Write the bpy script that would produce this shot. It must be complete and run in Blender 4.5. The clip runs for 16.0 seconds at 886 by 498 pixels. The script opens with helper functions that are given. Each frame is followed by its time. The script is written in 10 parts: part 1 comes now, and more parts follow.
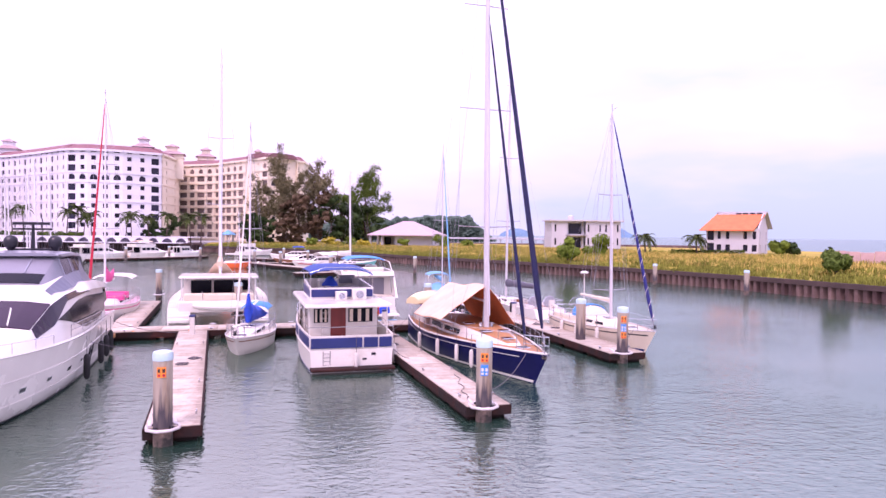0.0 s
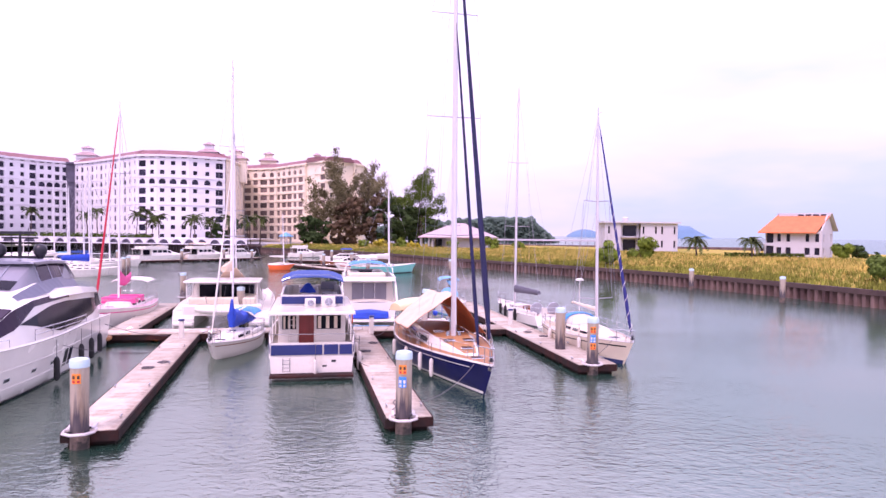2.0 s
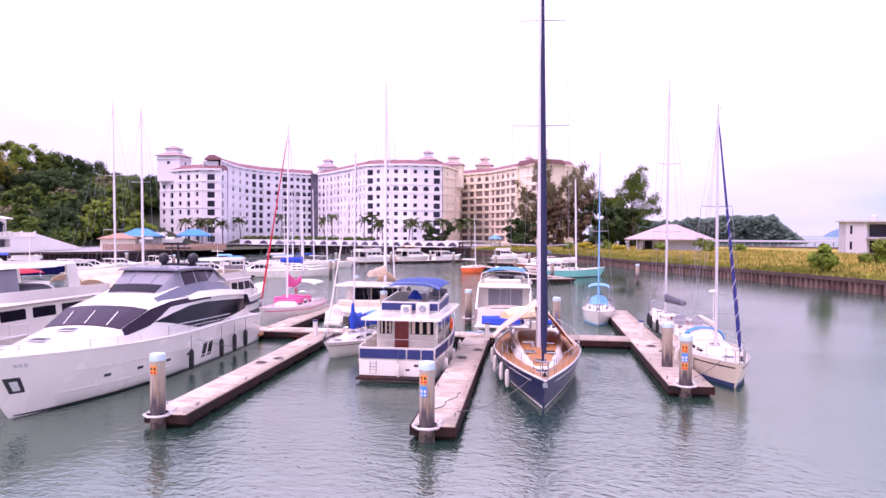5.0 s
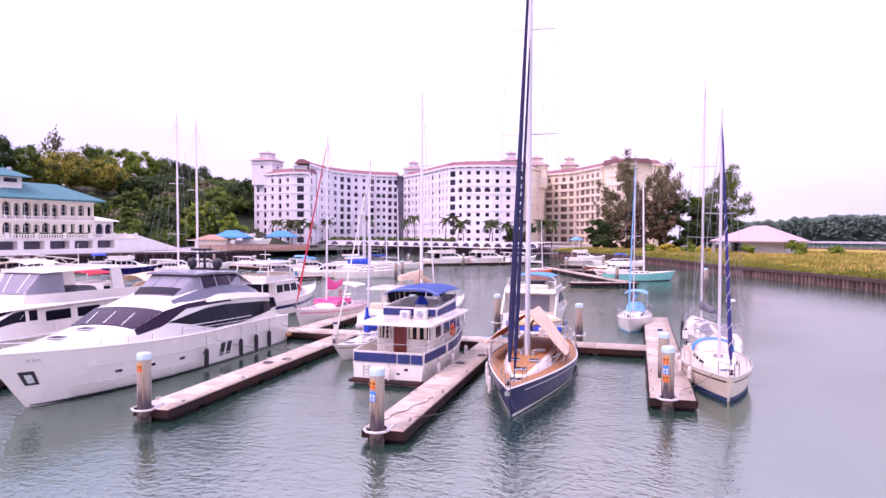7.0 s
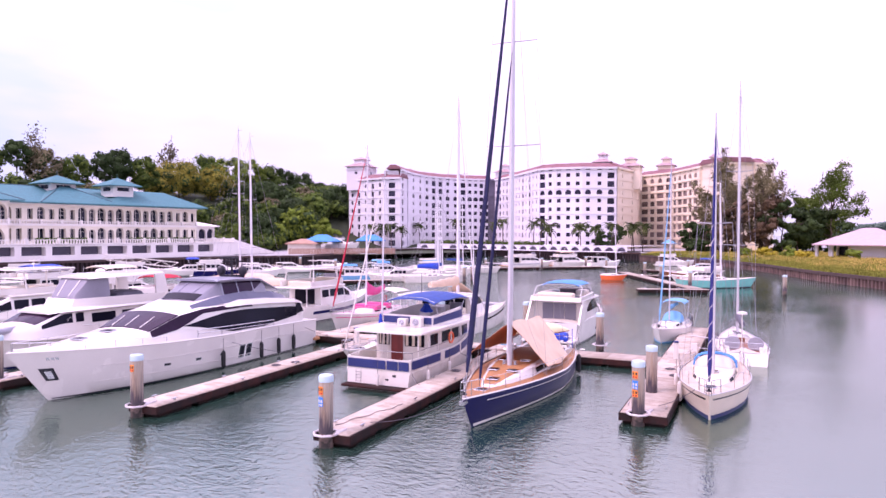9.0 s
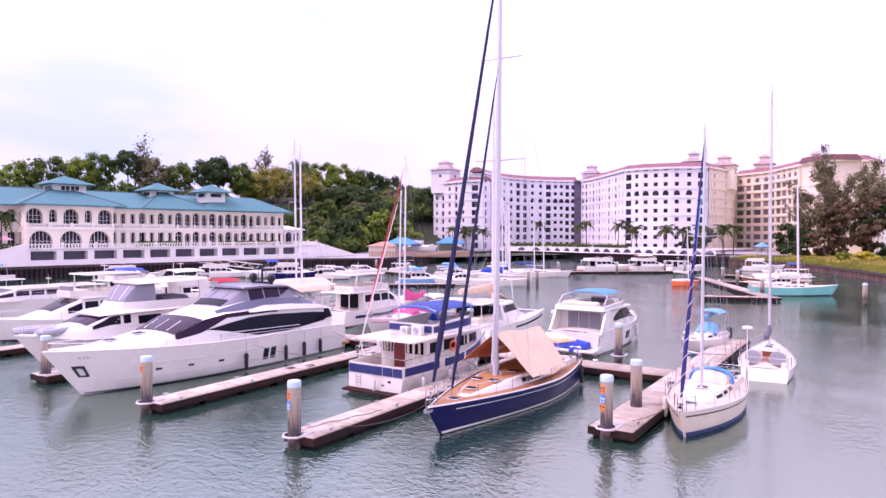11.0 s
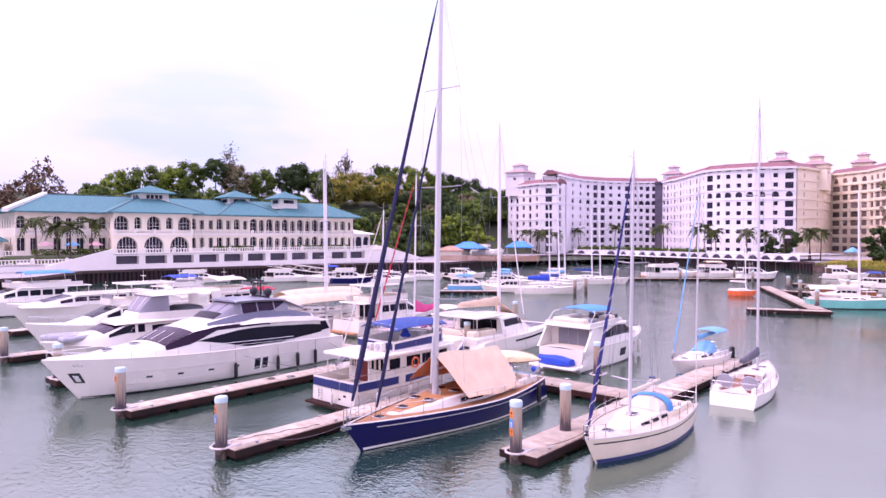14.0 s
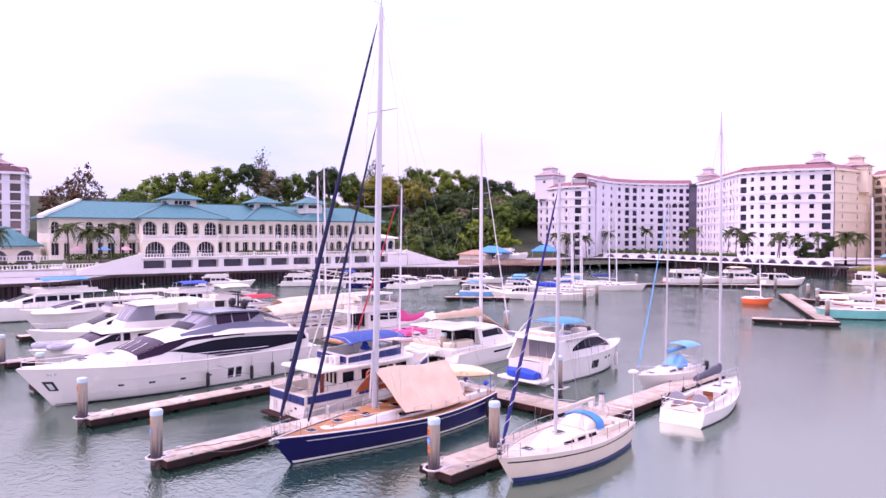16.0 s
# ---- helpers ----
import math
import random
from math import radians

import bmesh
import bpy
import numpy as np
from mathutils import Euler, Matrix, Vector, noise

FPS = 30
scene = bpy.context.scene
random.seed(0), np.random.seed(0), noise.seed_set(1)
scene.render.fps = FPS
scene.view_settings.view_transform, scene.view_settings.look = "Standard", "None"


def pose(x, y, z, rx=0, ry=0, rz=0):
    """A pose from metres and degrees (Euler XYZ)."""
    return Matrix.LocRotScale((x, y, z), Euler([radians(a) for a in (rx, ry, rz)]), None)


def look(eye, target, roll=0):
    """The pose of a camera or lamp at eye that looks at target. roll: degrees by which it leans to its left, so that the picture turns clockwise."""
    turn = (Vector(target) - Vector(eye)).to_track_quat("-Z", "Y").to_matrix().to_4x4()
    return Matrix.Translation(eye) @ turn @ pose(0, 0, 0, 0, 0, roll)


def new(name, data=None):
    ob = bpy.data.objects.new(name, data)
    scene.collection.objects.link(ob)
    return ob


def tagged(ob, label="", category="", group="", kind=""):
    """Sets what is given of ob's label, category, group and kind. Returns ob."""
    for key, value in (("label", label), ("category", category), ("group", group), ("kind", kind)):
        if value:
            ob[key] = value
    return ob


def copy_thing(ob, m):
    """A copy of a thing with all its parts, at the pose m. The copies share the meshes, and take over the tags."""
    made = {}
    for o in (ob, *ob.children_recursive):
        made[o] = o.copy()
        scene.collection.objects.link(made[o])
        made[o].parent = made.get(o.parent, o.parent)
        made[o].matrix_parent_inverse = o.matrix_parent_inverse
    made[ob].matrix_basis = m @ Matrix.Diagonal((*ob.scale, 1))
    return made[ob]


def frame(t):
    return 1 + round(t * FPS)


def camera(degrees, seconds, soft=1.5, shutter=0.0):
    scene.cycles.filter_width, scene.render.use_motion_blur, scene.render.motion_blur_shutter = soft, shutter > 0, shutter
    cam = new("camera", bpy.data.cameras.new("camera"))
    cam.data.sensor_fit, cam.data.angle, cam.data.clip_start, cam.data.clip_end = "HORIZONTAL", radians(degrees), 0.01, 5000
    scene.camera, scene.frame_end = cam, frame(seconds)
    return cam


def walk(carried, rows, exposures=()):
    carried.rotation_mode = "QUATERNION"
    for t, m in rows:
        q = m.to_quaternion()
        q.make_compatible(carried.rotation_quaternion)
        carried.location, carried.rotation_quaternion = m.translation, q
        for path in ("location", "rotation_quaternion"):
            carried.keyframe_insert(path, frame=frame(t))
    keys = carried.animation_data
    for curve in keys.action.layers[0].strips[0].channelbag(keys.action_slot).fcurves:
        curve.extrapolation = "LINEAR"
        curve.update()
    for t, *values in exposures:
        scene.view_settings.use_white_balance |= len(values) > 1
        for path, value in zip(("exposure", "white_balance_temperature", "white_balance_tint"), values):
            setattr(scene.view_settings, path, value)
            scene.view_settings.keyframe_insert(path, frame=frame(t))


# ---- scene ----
cam = camera(66.6, 16.0)
PATH = [
    (0, (1.721, 0.513, 6.05), (1.667, 2.511, 6.005), 0.7),
    (0.5, (2.907, 0.611, 6.135), (2.818, 2.609, 6.091), 0.8),
    (1, (4.085, 0.655, 6.244), (3.962, 2.651, 6.2), 0.9),
    (1.5, (5.273, 0.724, 6.368), (5.098, 2.716, 6.324), 0.8),
    (2, (6.466, 0.906, 6.461), (6.213, 2.889, 6.416), 0.7),
    (2.5, (7.629, 1.045, 6.581), (7.282, 3.014, 6.537), 0.7),
    (3, (8.78, 1.199, 6.702), (8.327, 3.146, 6.656), 0.6),
    (3.5, (9.866, 1.477, 6.778), (9.297, 3.394, 6.731), 0.5),
    (4, (11.028, 1.71, 6.882), (10.335, 3.586, 6.835), 0.5),
    (4.5, (11.99, 2.062, 6.924), (11.186, 3.893, 6.876), 0.4),
    (7, (17.633, 4.332, 7.389), (16.5, 5.978, 7.339), 0.3),
    (7.5, (18.804, 5.016, 7.5), (17.611, 6.621, 7.449), 0.3),
    (8, (20.0, 5.719, 7.586), (18.748, 7.278, 7.536), 0.1),
    (8.5, (21.275, 6.535, 7.689), (19.961, 8.041, 7.642), 0.1),
    (11, (26.849, 10.39, 8.4), (25.285, 11.636, 8.358), 0.1),
    (11.5, (27.732, 11.333, 8.515), (26.125, 12.523, 8.472), 0.1),
    (12, (28.662, 12.108, 8.702), (27.028, 13.261, 8.661), 0.2),
    (12.5, (29.64, 12.958, 8.945), (27.982, 14.076, 8.901), 0.2),
    (13, (30.517, 13.804, 9.175), (28.839, 14.891, 9.133), 0.2),
    (13.5, (31.354, 14.805, 9.375), (29.655, 15.86, 9.333), 0.1),
    (14, (32.203, 15.729, 9.617), (30.485, 16.751, 9.575), 0.1),
    (14.5, (33.044, 16.772, 9.809), (31.307, 17.762, 9.768), 0.1),
    (15, (33.833, 17.777, 10.052), (32.08, 18.738, 10.011), 0.1),
    (15.5, (34.671, 18.837, 10.298), (32.904, 19.774, 10.258), 0.1),
    (16, (35.4, 19.934, 10.516), (33.621, 20.849, 10.477), 0.1),
]
walk(cam, [(t, look(eye, target, roll)) for t, eye, target, roll in PATH], exposures=[(0, 0.33, 6120, 68), (16, 0.33, 6120, 68)])

# ---- light: a bright overcast sky ----
SUN_AZ, SUN_EL = radians(200), radians(52)
SKY_LOW, SKY_HIGH = 0.86, 1.95
world = bpy.data.worlds.new("sky")
scene.world = world
world.use_nodes = True
wn, wl = world.node_tree.nodes, world.node_tree.links
wn.clear()
sky = wn.new("ShaderNodeTexSky")
sky.sky_type, sky.sun_disc = "NISHITA", False
sky.sun_elevation, sky.sun_rotation = SUN_EL, SUN_AZ
sky.dust_density, sky.air_density = 3.0, 1.0
w_tc = wn.new("ShaderNodeTexCoord")
w_map = wn.new("ShaderNodeMapping")
w_map.inputs["Scale"].default_value = (1.0, 1.0, 3.6)
w_noise = wn.new("ShaderNodeTexNoise")
w_noise.inputs["Scale"].default_value, w_noise.inputs["Detail"].default_value, w_noise.inputs["Roughness"].default_value = 1.7, 5.0, 0.5
w_ramp = wn.new("ShaderNodeValToRGB")
w_ramp.color_ramp.elements[0].position, w_ramp.color_ramp.elements[0].color = 0.30, (0.56, 0.79, 0.86, 1)
w_ramp.color_ramp.elements[1].position, w_ramp.color_ramp.elements[1].color = 0.54, (0.94, 0.985, 1.0, 1)
w_gain = wn.new("ShaderNodeMix")
w_gain.data_type, w_gain.blend_type = "RGBA", "MULTIPLY"
w_gain.inputs[0].default_value = 1.0
w_gain.inputs[7].default_value = (0.06, 0.06, 0.06, 1)
w_mix = wn.new("ShaderNodeMix")
w_mix.data_type = "RGBA"
w_mix.inputs[0].default_value = 0.92
# thinner cloud low in the north-east and over the clubhouse, where blue shows through
w_dot = wn.new("ShaderNodeVectorMath")
w_dot.operation = "DOT_PRODUCT"
w_dot.inputs[1].default_value = (0.52, 0.84, -0.15)
w_thin = wn.new("ShaderNodeMapRange")
w_thin.inputs["From Min"].default_value, w_thin.inputs["From Max"].default_value = 0.74, 1.0
w_thin.inputs["To Min"].default_value, w_thin.inputs["To Max"].default_value = 0.0, 0.27
w_west = wn.new("ShaderNodeVectorMath")
w_west.operation = "DOT_PRODUCT"
w_west.inputs[1].default_value = (-0.95, 0.27, 0.14)
w_veil = wn.new("ShaderNodeMapRange")
w_veil.inputs["From Min"].default_value, w_veil.inputs["From Max"].default_value = 0.93, 1.0
w_veil.inputs["To Min"].default_value, w_veil.inputs["To Max"].default_value = 0.0, 0.15
w_both = wn.new("ShaderNodeMath")
w_sub = wn.new("ShaderNodeMath")
w_sub.operation = "SUBTRACT"
# an overcast vault: about three times as bright overhead as at the horizon
w_sep = wn.new("ShaderNodeSeparateXYZ")
w_vault = wn.new("ShaderNodeMapRange")
w_vault.inputs["From Min"].default_value, w_vault.inputs["From Max"].default_value = 0.0, 1.0
w_vault.inputs["To Min"].default_value, w_vault.inputs["To Max"].default_value = SKY_LOW, SKY_HIGH
w_bg = wn.new("ShaderNodeBackground")
w_out = wn.new("ShaderNodeOutputWorld")
wl.new(w_tc.outputs["Generated"], w_map.inputs["Vector"])
wl.new(w_map.outputs["Vector"], w_noise.inputs["Vector"])
wl.new(w_tc.outputs["Generated"], w_dot.inputs[0])
wl.new(w_dot.outputs["Value"], w_thin.inputs["Value"])
wl.new(w_noise.outputs["Fac"], w_sub.inputs[0])
wl.new(w_tc.outputs["Generated"], w_west.inputs[0])
wl.new(w_west.outputs["Value"], w_veil.inputs["Value"])
wl.new(w_thin.outputs["Result"], w_both.inputs[0])
wl.new(w_veil.outputs["Result"], w_both.inputs[1])
wl.new(w_both.outputs[0], w_sub.inputs[1])
wl.new(w_sub.outputs[0], w_ramp.inputs["Fac"])
wl.new(sky.outputs["Color"], w_gain.inputs[6])
wl.new(w_gain.outputs[2], w_mix.inputs[6])
wl.new(w_ramp.outputs["Color"], w_mix.inputs[7])
wl.new(w_mix.outputs[2], w_bg.inputs["Color"])
wl.new(w_tc.outputs["Generated"], w_sep.inputs[0])
wl.new(w_sep.outputs["Z"], w_vault.inputs["Value"])
wl.new(w_vault.outputs["Result"], w_bg.inputs["Strength"])
wl.new(w_bg.outputs["Background"], w_out.inputs["Surface"])
sun = new("sun", bpy.data.lights.new("sun", "SUN"))
sun.data.energy, sun.data.angle, sun.data.color = 1.95, radians(16), (1.0, 0.89, 0.74)
sun.matrix_world = look((math.sin(SUN_AZ) * 60, math.cos(SUN_AZ) * 60, 80), (0, 0, 0))


# ---- materials ----
def paint(name, col, rough=0.5, var=0.12, scale=3.0, fine=40.0, bump=0.0, metal=0.0, island=0.0, obj=0.0, dark=None, dark_at=0.62, stretch=(1, 1, 1), spec=0.5, coat=0.0):
    """A weathered surface: colour varied at two scales, optional stains, fine relief."""
    m = bpy.data.materials.new(name)
    m.use_nodes = True
    n, l = m.node_tree.nodes, m.node_tree.links
    bsdf = n["Principled BSDF"]
    bsdf.inputs["Metallic"].default_value = metal
    bsdf.inputs["Specular IOR Level"].default_value = spec
    bsdf.inputs["Coat Weight"].default_value = coat
    tc = n.new("ShaderNodeTexCoord")
    mp = n.new("ShaderNodeMapping")
    mp.inputs["Scale"].default_value = stretch
    l.new(tc.outputs["Object"], mp.inputs["Vector"])
    big, small = n.new("ShaderNodeTexNoise"), n.new("ShaderNodeTexNoise")
    for node, s, d in ((big, scale, 4.0), (small, fine, 3.0)):
        node.inputs["Scale"].default_value, node.inputs["Detail"].default_value = s, d
        l.new(mp.outputs["Vector"], node.inputs["Vector"])
    add = n.new("ShaderNodeMath")
    add.operation = "MULTIPLY_ADD"
    add.inputs[1].default_value = 0.35
    l.new(small.outputs["Fac"], add.inputs[0])
    l.new(big.outputs["Fac"], add.inputs[2])
    fac = add.outputs[0]
    for amount, kind, socket in ((island, "ShaderNodeNewGeometry", "Random Per Island"), (obj, "ShaderNodeObjectInfo", "Random")):
        if amount:
            g = n.new(kind)
            more = n.new("ShaderNodeMath")
            more.operation = "MULTIPLY_ADD"
            more.inputs[1].default_value = amount
            l.new(g.outputs[socket], more.inputs[0])
            l.new(fac, more.inputs[2])
            off = n.new("ShaderNodeMath")
            off.operation = "SUBTRACT"
            off.inputs[1].default_value = amount / 2
            l.new(more.outputs[0], off.inputs[0])
            fac = off.outputs[0]
    ramp = n.new("ShaderNodeValToRGB")
    lo, hi = ramp.color_ramp.elements
    lo.position, hi.position = 0.35, 1.0
    lo.color = (*[max(0, c * (1 - var * 1.6)) for c in col], 1)
    hi.color = (*[min(1, c * (1 + var)) for c in col], 1)
    l.new(fac, ramp.inputs["Fac"])
    out = ramp.outputs["Color"]
    if dark:
        st = n.new("ShaderNodeTexNoise")
        st.inputs["Scale"].default_value, st.inputs["Detail"].default_value, st.inputs["Roughness"].default_value = scale * 0.6, 6.0, 0.65
        l.new(mp.outputs["Vector"], st.inputs["Vector"])
        sr = n.new("ShaderNodeValToRGB")
        sr.color_ramp.elements[0].position, sr.color_ramp.elements[1].position = dark_at - 0.1, dark_at + 0.08
        l.new(st.outputs["Fac"], sr.inputs["Fac"])
        mx = n.new("ShaderNodeMix")
        mx.data_type = "RGBA"
        mx.inputs[7].default_value = (*dark, 1)
        l.new(sr.outputs["Color"], mx.inputs[0])
        l.new(out, mx.inputs[6])
        out = mx.outputs[2]
    l.new(out, bsdf.inputs["Base Color"])
    rr = n.new("ShaderNodeMapRange")
    rr.inputs["To Min"].default_value, rr.inputs["To Max"].default_value = max(0.02, rough - 0.06), min(1, rough + 0.08)
    l.new(big.outputs["Fac"], rr.inputs["Value"])
    l.new(rr.outputs["Result"], bsdf.inputs["Roughness"])
    if bump:
        b = n.new("ShaderNodeBump")
        b.inputs["Strength"].default_value, b.inputs["Distance"].default_value = min(1, bump), 0.02
        l.new(small.outputs["Fac"], b.inputs["Height"])
        l.new(b.outputs["Normal"], bsdf.inputs["Normal"])
    return m


def water_material():
    m = bpy.data.materials.new("harbour_water")
    m.use_nodes = True
    n, l = m.node_tree.nodes, m.node_tree.links
    bsdf = n["Principled BSDF"]
    bsdf.inputs["IOR"].default_value = 2.55
    bsdf.inputs["Specular IOR Level"].default_value = 1.0
    bsdf.inputs["Specular Tint"].default_value = (0.92, 1.0, 0.88, 1)
    geo = n.new("ShaderNodeNewGeometry")
    murk = n.new("ShaderNodeTexNoise")
    murk.inputs["Scale"].default_value, murk.inputs["Detail"].default_value = 0.03, 3.0
    l.new(geo.outputs["Position"], murk.inputs["Vector"])
    ramp = n.new("ShaderNodeValToRGB")
    ramp.color_ramp.elements[0].position, ramp.color_ramp.elements[0].color = 0.3, (0.010, 0.036, 0.026, 1)
    ramp.color_ramp.elements[1].position, ramp.color_ramp.elements[1].color = 0.7, (0.018, 0.052, 0.038, 1)
    l.new(murk.outputs["Fac"], ramp.inputs["Fac"])
    l.new(ramp.outputs["Color"], bsdf.inputs["Base Color"])
    gust = n.new("ShaderNodeTexNoise")
    gust.inputs["Scale"].default_value, gust.inputs["Detail"].default_value = 0.05, 3.0
    l.new(geo.outputs["Position"], gust.inputs["Vector"])
    gr = n.new("ShaderNodeMapRange")
    gr.inputs["From Min"].default_value, gr.inputs["From Max"].default_value = 0.32, 0.66
    gr.inputs["To Min"].default_value, gr.inputs["To Max"].default_value = 0.10, 0.95
    l.new(gust.outputs["Fac"], gr.inputs["Value"])
    # in the lee of the east wall the ripples are lower and finer
    lee, calm, wind = n.new("ShaderNodeVectorMath"), n.new("ShaderNodeMapRange"), n.new("ShaderNodeMath")
    lee.operation, wind.operation = "DOT_PRODUCT", "MULTIPLY"
    lee.inputs[1].default_value = (0.86, 0.5, 0.0)
    calm.inputs["From Min"].default_value, calm.inputs["From Max"].default_value = 22.0, 46.0
    calm.inputs["To Min"].default_value, calm.inputs["To Max"].default_value = 1.0, 0.2
    l.new(geo.outputs["Position"], lee.inputs[0])
    l.new(lee.outputs["Value"], calm.inputs["Value"])
    l.new(gr.outputs["Result"], wind.inputs[0])
    l.new(calm.outputs["Result"], wind.inputs[1])
    rough = n.new("ShaderNodeMapRange")
    rough.inputs["To Min"].default_value, rough.inputs["To Max"].default_value = 0.015, 0.06
    l.new(gust.outputs["Fac"], rough.inputs["Value"])
    fine = n.new("ShaderNodeMapRange")
    fine.inputs["From Min"].default_value, fine.inputs["From Max"].default_value = 24.0, 60.0
    fine.inputs["To Min"].default_value, fine.inputs["To Max"].default_value = 0.0, 0.13
    catspaw = n.new("ShaderNodeMath")
    l.new(lee.outputs["Value"], fine.inputs["Value"])
    l.new(rough.outputs["Result"], catspaw.inputs[0])
    l.new(fine.outputs["Result"], catspaw.inputs[1])
    l.new(catspaw.outputs[0], bsdf.inputs["Roughness"])
    last = None
    for s, st, dist, turn in ((0.3, 0.3, 0.22, 20), (2.2, 0.8, 0.075, -28), (5.5, 0.95, 0.042, 8)):
        mp = n.new("ShaderNodeMapping")
        mp.inputs["Rotation"].default_value = (0, 0, radians(turn))
        mp.inputs["Scale"].default_value = (s, s * 1.5, s)
        l.new(geo.outputs["Position"], mp.inputs["Vector"])
        w = n.new("ShaderNodeTexNoise")
        w.inputs["Scale"].default_value, w.inputs["Detail"].default_value, w.inputs["Distortion"].default_value = 1.0, 2.5, 0.25
        l.new(mp.outputs["Vector"], w.inputs["Vector"])
        mul = n.new("ShaderNodeMath")
        mul.operation = "MULTIPLY"
        l.new(w.outputs["Fac"], mul.inputs[0])
        l.new(wind.outputs[0], mul.inputs[1])
        b = n.new("ShaderNodeBump")
        b.inputs["Strength"].default_value, b.inputs["Distance"].default_value = st, dist
        l.new(mul.outputs[0], b.inputs["Height"])
        if last:
            l.new(last, b.inputs["Normal"])
        last = b.outputs["Normal"]
    l.new(last, bsdf.inputs["Normal"])
    return m


WATER = water_material()
GEL = paint("white_gelcoat", (0.71, 0.685, 0.63), 0.22, 0.05, 0.8, 14, coat=0.4)
GEL_W = paint("worn_white_gelcoat", (0.67, 0.64, 0.58), 0.38, 0.08, 0.9, 18, dark=(0.50, 0.45, 0.37), dark_at=0.66)
CREAM = paint("cream_gelcoat", (0.71, 0.62, 0.485), 0.35, 0.07, 1.0, 16)
DECK = paint("nonskid_deck", (0.60, 0.55, 0.465), 0.7, 0.1, 1.2, 60, bump=0.3)
TAN_D = paint("tan_nonskid_deck", (0.56, 0.47, 0.37), 0.7, 0.14, 1.4, 50, bump=0.3, dark=(0.42, 0.34, 0.26), dark_at=0.62)
PALE = paint("pale_grey_hull", (0.71, 0.685, 0.63), 0.25, 0.05, 0.6, 14, coat=0.3)
SILVER = paint("silver_grey_paint", (0.24, 0.25, 0.31), 0.28, 0.06, 0.8, 20, coat=0.3)
SLATE = paint("slate_blue_paint", (0.085, 0.095, 0.15), 0.3, 0.06, 0.8, 20)
NAVY = paint("navy_gloss_hull", (0.004, 0.005, 0.065), 0.3, 0.2, 0.6, 10, spec=0.14)
BLUE_T = paint("royal_blue_trim", (0.012, 0.024, 0.13), 0.45, 0.15, 2, 30)
SAIL_N = paint("navy_sail_edge", (0.014, 0.018, 0.13), 0.85, 0.2, 2.5, 60, bump=0.4)
CANVAS_B = paint("blue_canvas", (0.025, 0.07, 0.27), 0.85, 0.2, 2.5, 60, bump=0.4)
CANVAS_D = paint("dark_blue_canvas", (0.006, 0.008, 0.05), 0.85, 0.25, 3, 60, bump=0.4)
CANVAS_R = paint("vivid_blue_cover", (0.008, 0.06, 0.48), 0.6, 0.2, 2.5, 50, bump=0.4)
CANVAS_L = paint("light_blue_canvas", (0.13, 0.38, 0.62), 0.8, 0.15, 2.5, 60, bump=0.3)
TARP_B = paint("cyan_tarpaulin", (0.025, 0.25, 0.60), 0.6, 0.18, 1.5, 20, bump=0.3)
CANVAS_K = paint("beige_canvas", (0.68, 0.505, 0.36), 0.9, 0.12, 1.2, 50, bump=0.5)
# orange that stands for daylight coming through the beige tent cloth
CANVAS_O = paint("backlit_orange_canvas", (0.62, 0.17, 0.05), 0.9, 0.15, 2, 50, bump=0.4)
CANVAS_G = paint("grey_canvas", (0.11, 0.11, 0.14), 0.9, 0.15, 2, 50, bump=0.4)
RED = paint("red_canvas", (0.45, 0.015, 0.035), 0.75, 0.15, 2, 40, bump=0.3)
PINK = paint("pink_canvas", (0.72, 0.08, 0.26), 0.75, 0.15, 2, 40, bump=0.3)
PINK_L = paint("pale_pink_paint", (0.74, 0.42, 0.48), 0.5, 0.1, 2, 30)
ORANGE = paint("orange_hull_paint", (0.75, 0.12, 0.02), 0.4, 0.1, 1, 20)
TEAL = paint("teal_hull_paint", (0.12, 0.50, 0.44), 0.4, 0.12, 1, 20)
TEAK = paint("teak_deck", (0.38, 0.17, 0.06), 0.65, 0.2, 1.5, 30, bump=0.3, stretch=(8, 0.6, 1))
TEAK_D = paint("varnished_teak", (0.22, 0.075, 0.025), 0.4, 0.2, 2, 40, stretch=(3, 3, 0.5))
REDWOOD = paint("red_brown_door_varnish", (0.20, 0.025, 0.02), 0.4, 0.2, 2, 30, stretch=(3, 3, 0.5))
GLASS = paint("smoked_cabin_glass", (0.008, 0.008, 0.016), 0.14, 0.2, 0.5, 6, spec=0.12)
GLASS_P = paint("purple_tinted_glass", (0.028, 0.012, 0.032), 0.14, 0.2, 0.5, 6, spec=0.15)
GLASS_G = paint("grey_screen_mesh", (0.20, 0.20, 0.24), 0.3, 0.12, 1, 20)
GLASS_W = paint("hotel_window_glass", (0.03, 0.03, 0.05), 0.2, 0.4, 0.4, 3, obj=0.5, spec=0.2)
STEEL = paint("stainless_steel", (0.62, 0.62, 0.64), 0.22, 0.06, 4, 40, metal=1.0)
ALU = paint("mast_aluminium", (0.62, 0.61, 0.63), 0.38, 0.08, 1.5, 30, metal=0.25, stretch=(1, 1, 0.15))
ALU_W = paint("white_mast_paint", (0.74, 0.72, 0.74), 0.4, 0.07, 1.5, 30, stretch=(1, 1, 0.15))
GALV = paint("galvanised_ring", (0.62, 0.58, 0.58), 0.6, 0.2, 3, 30, dark=(0.35, 0.25, 0.2))
WIRE = paint("rigging_wire", (0.34, 0.34, 0.37), 0.4, 0.1, 4, 30, metal=0.5)
ROPE = paint("mooring_rope", (0.10, 0.09, 0.10), 0.9, 0.2, 8, 80)
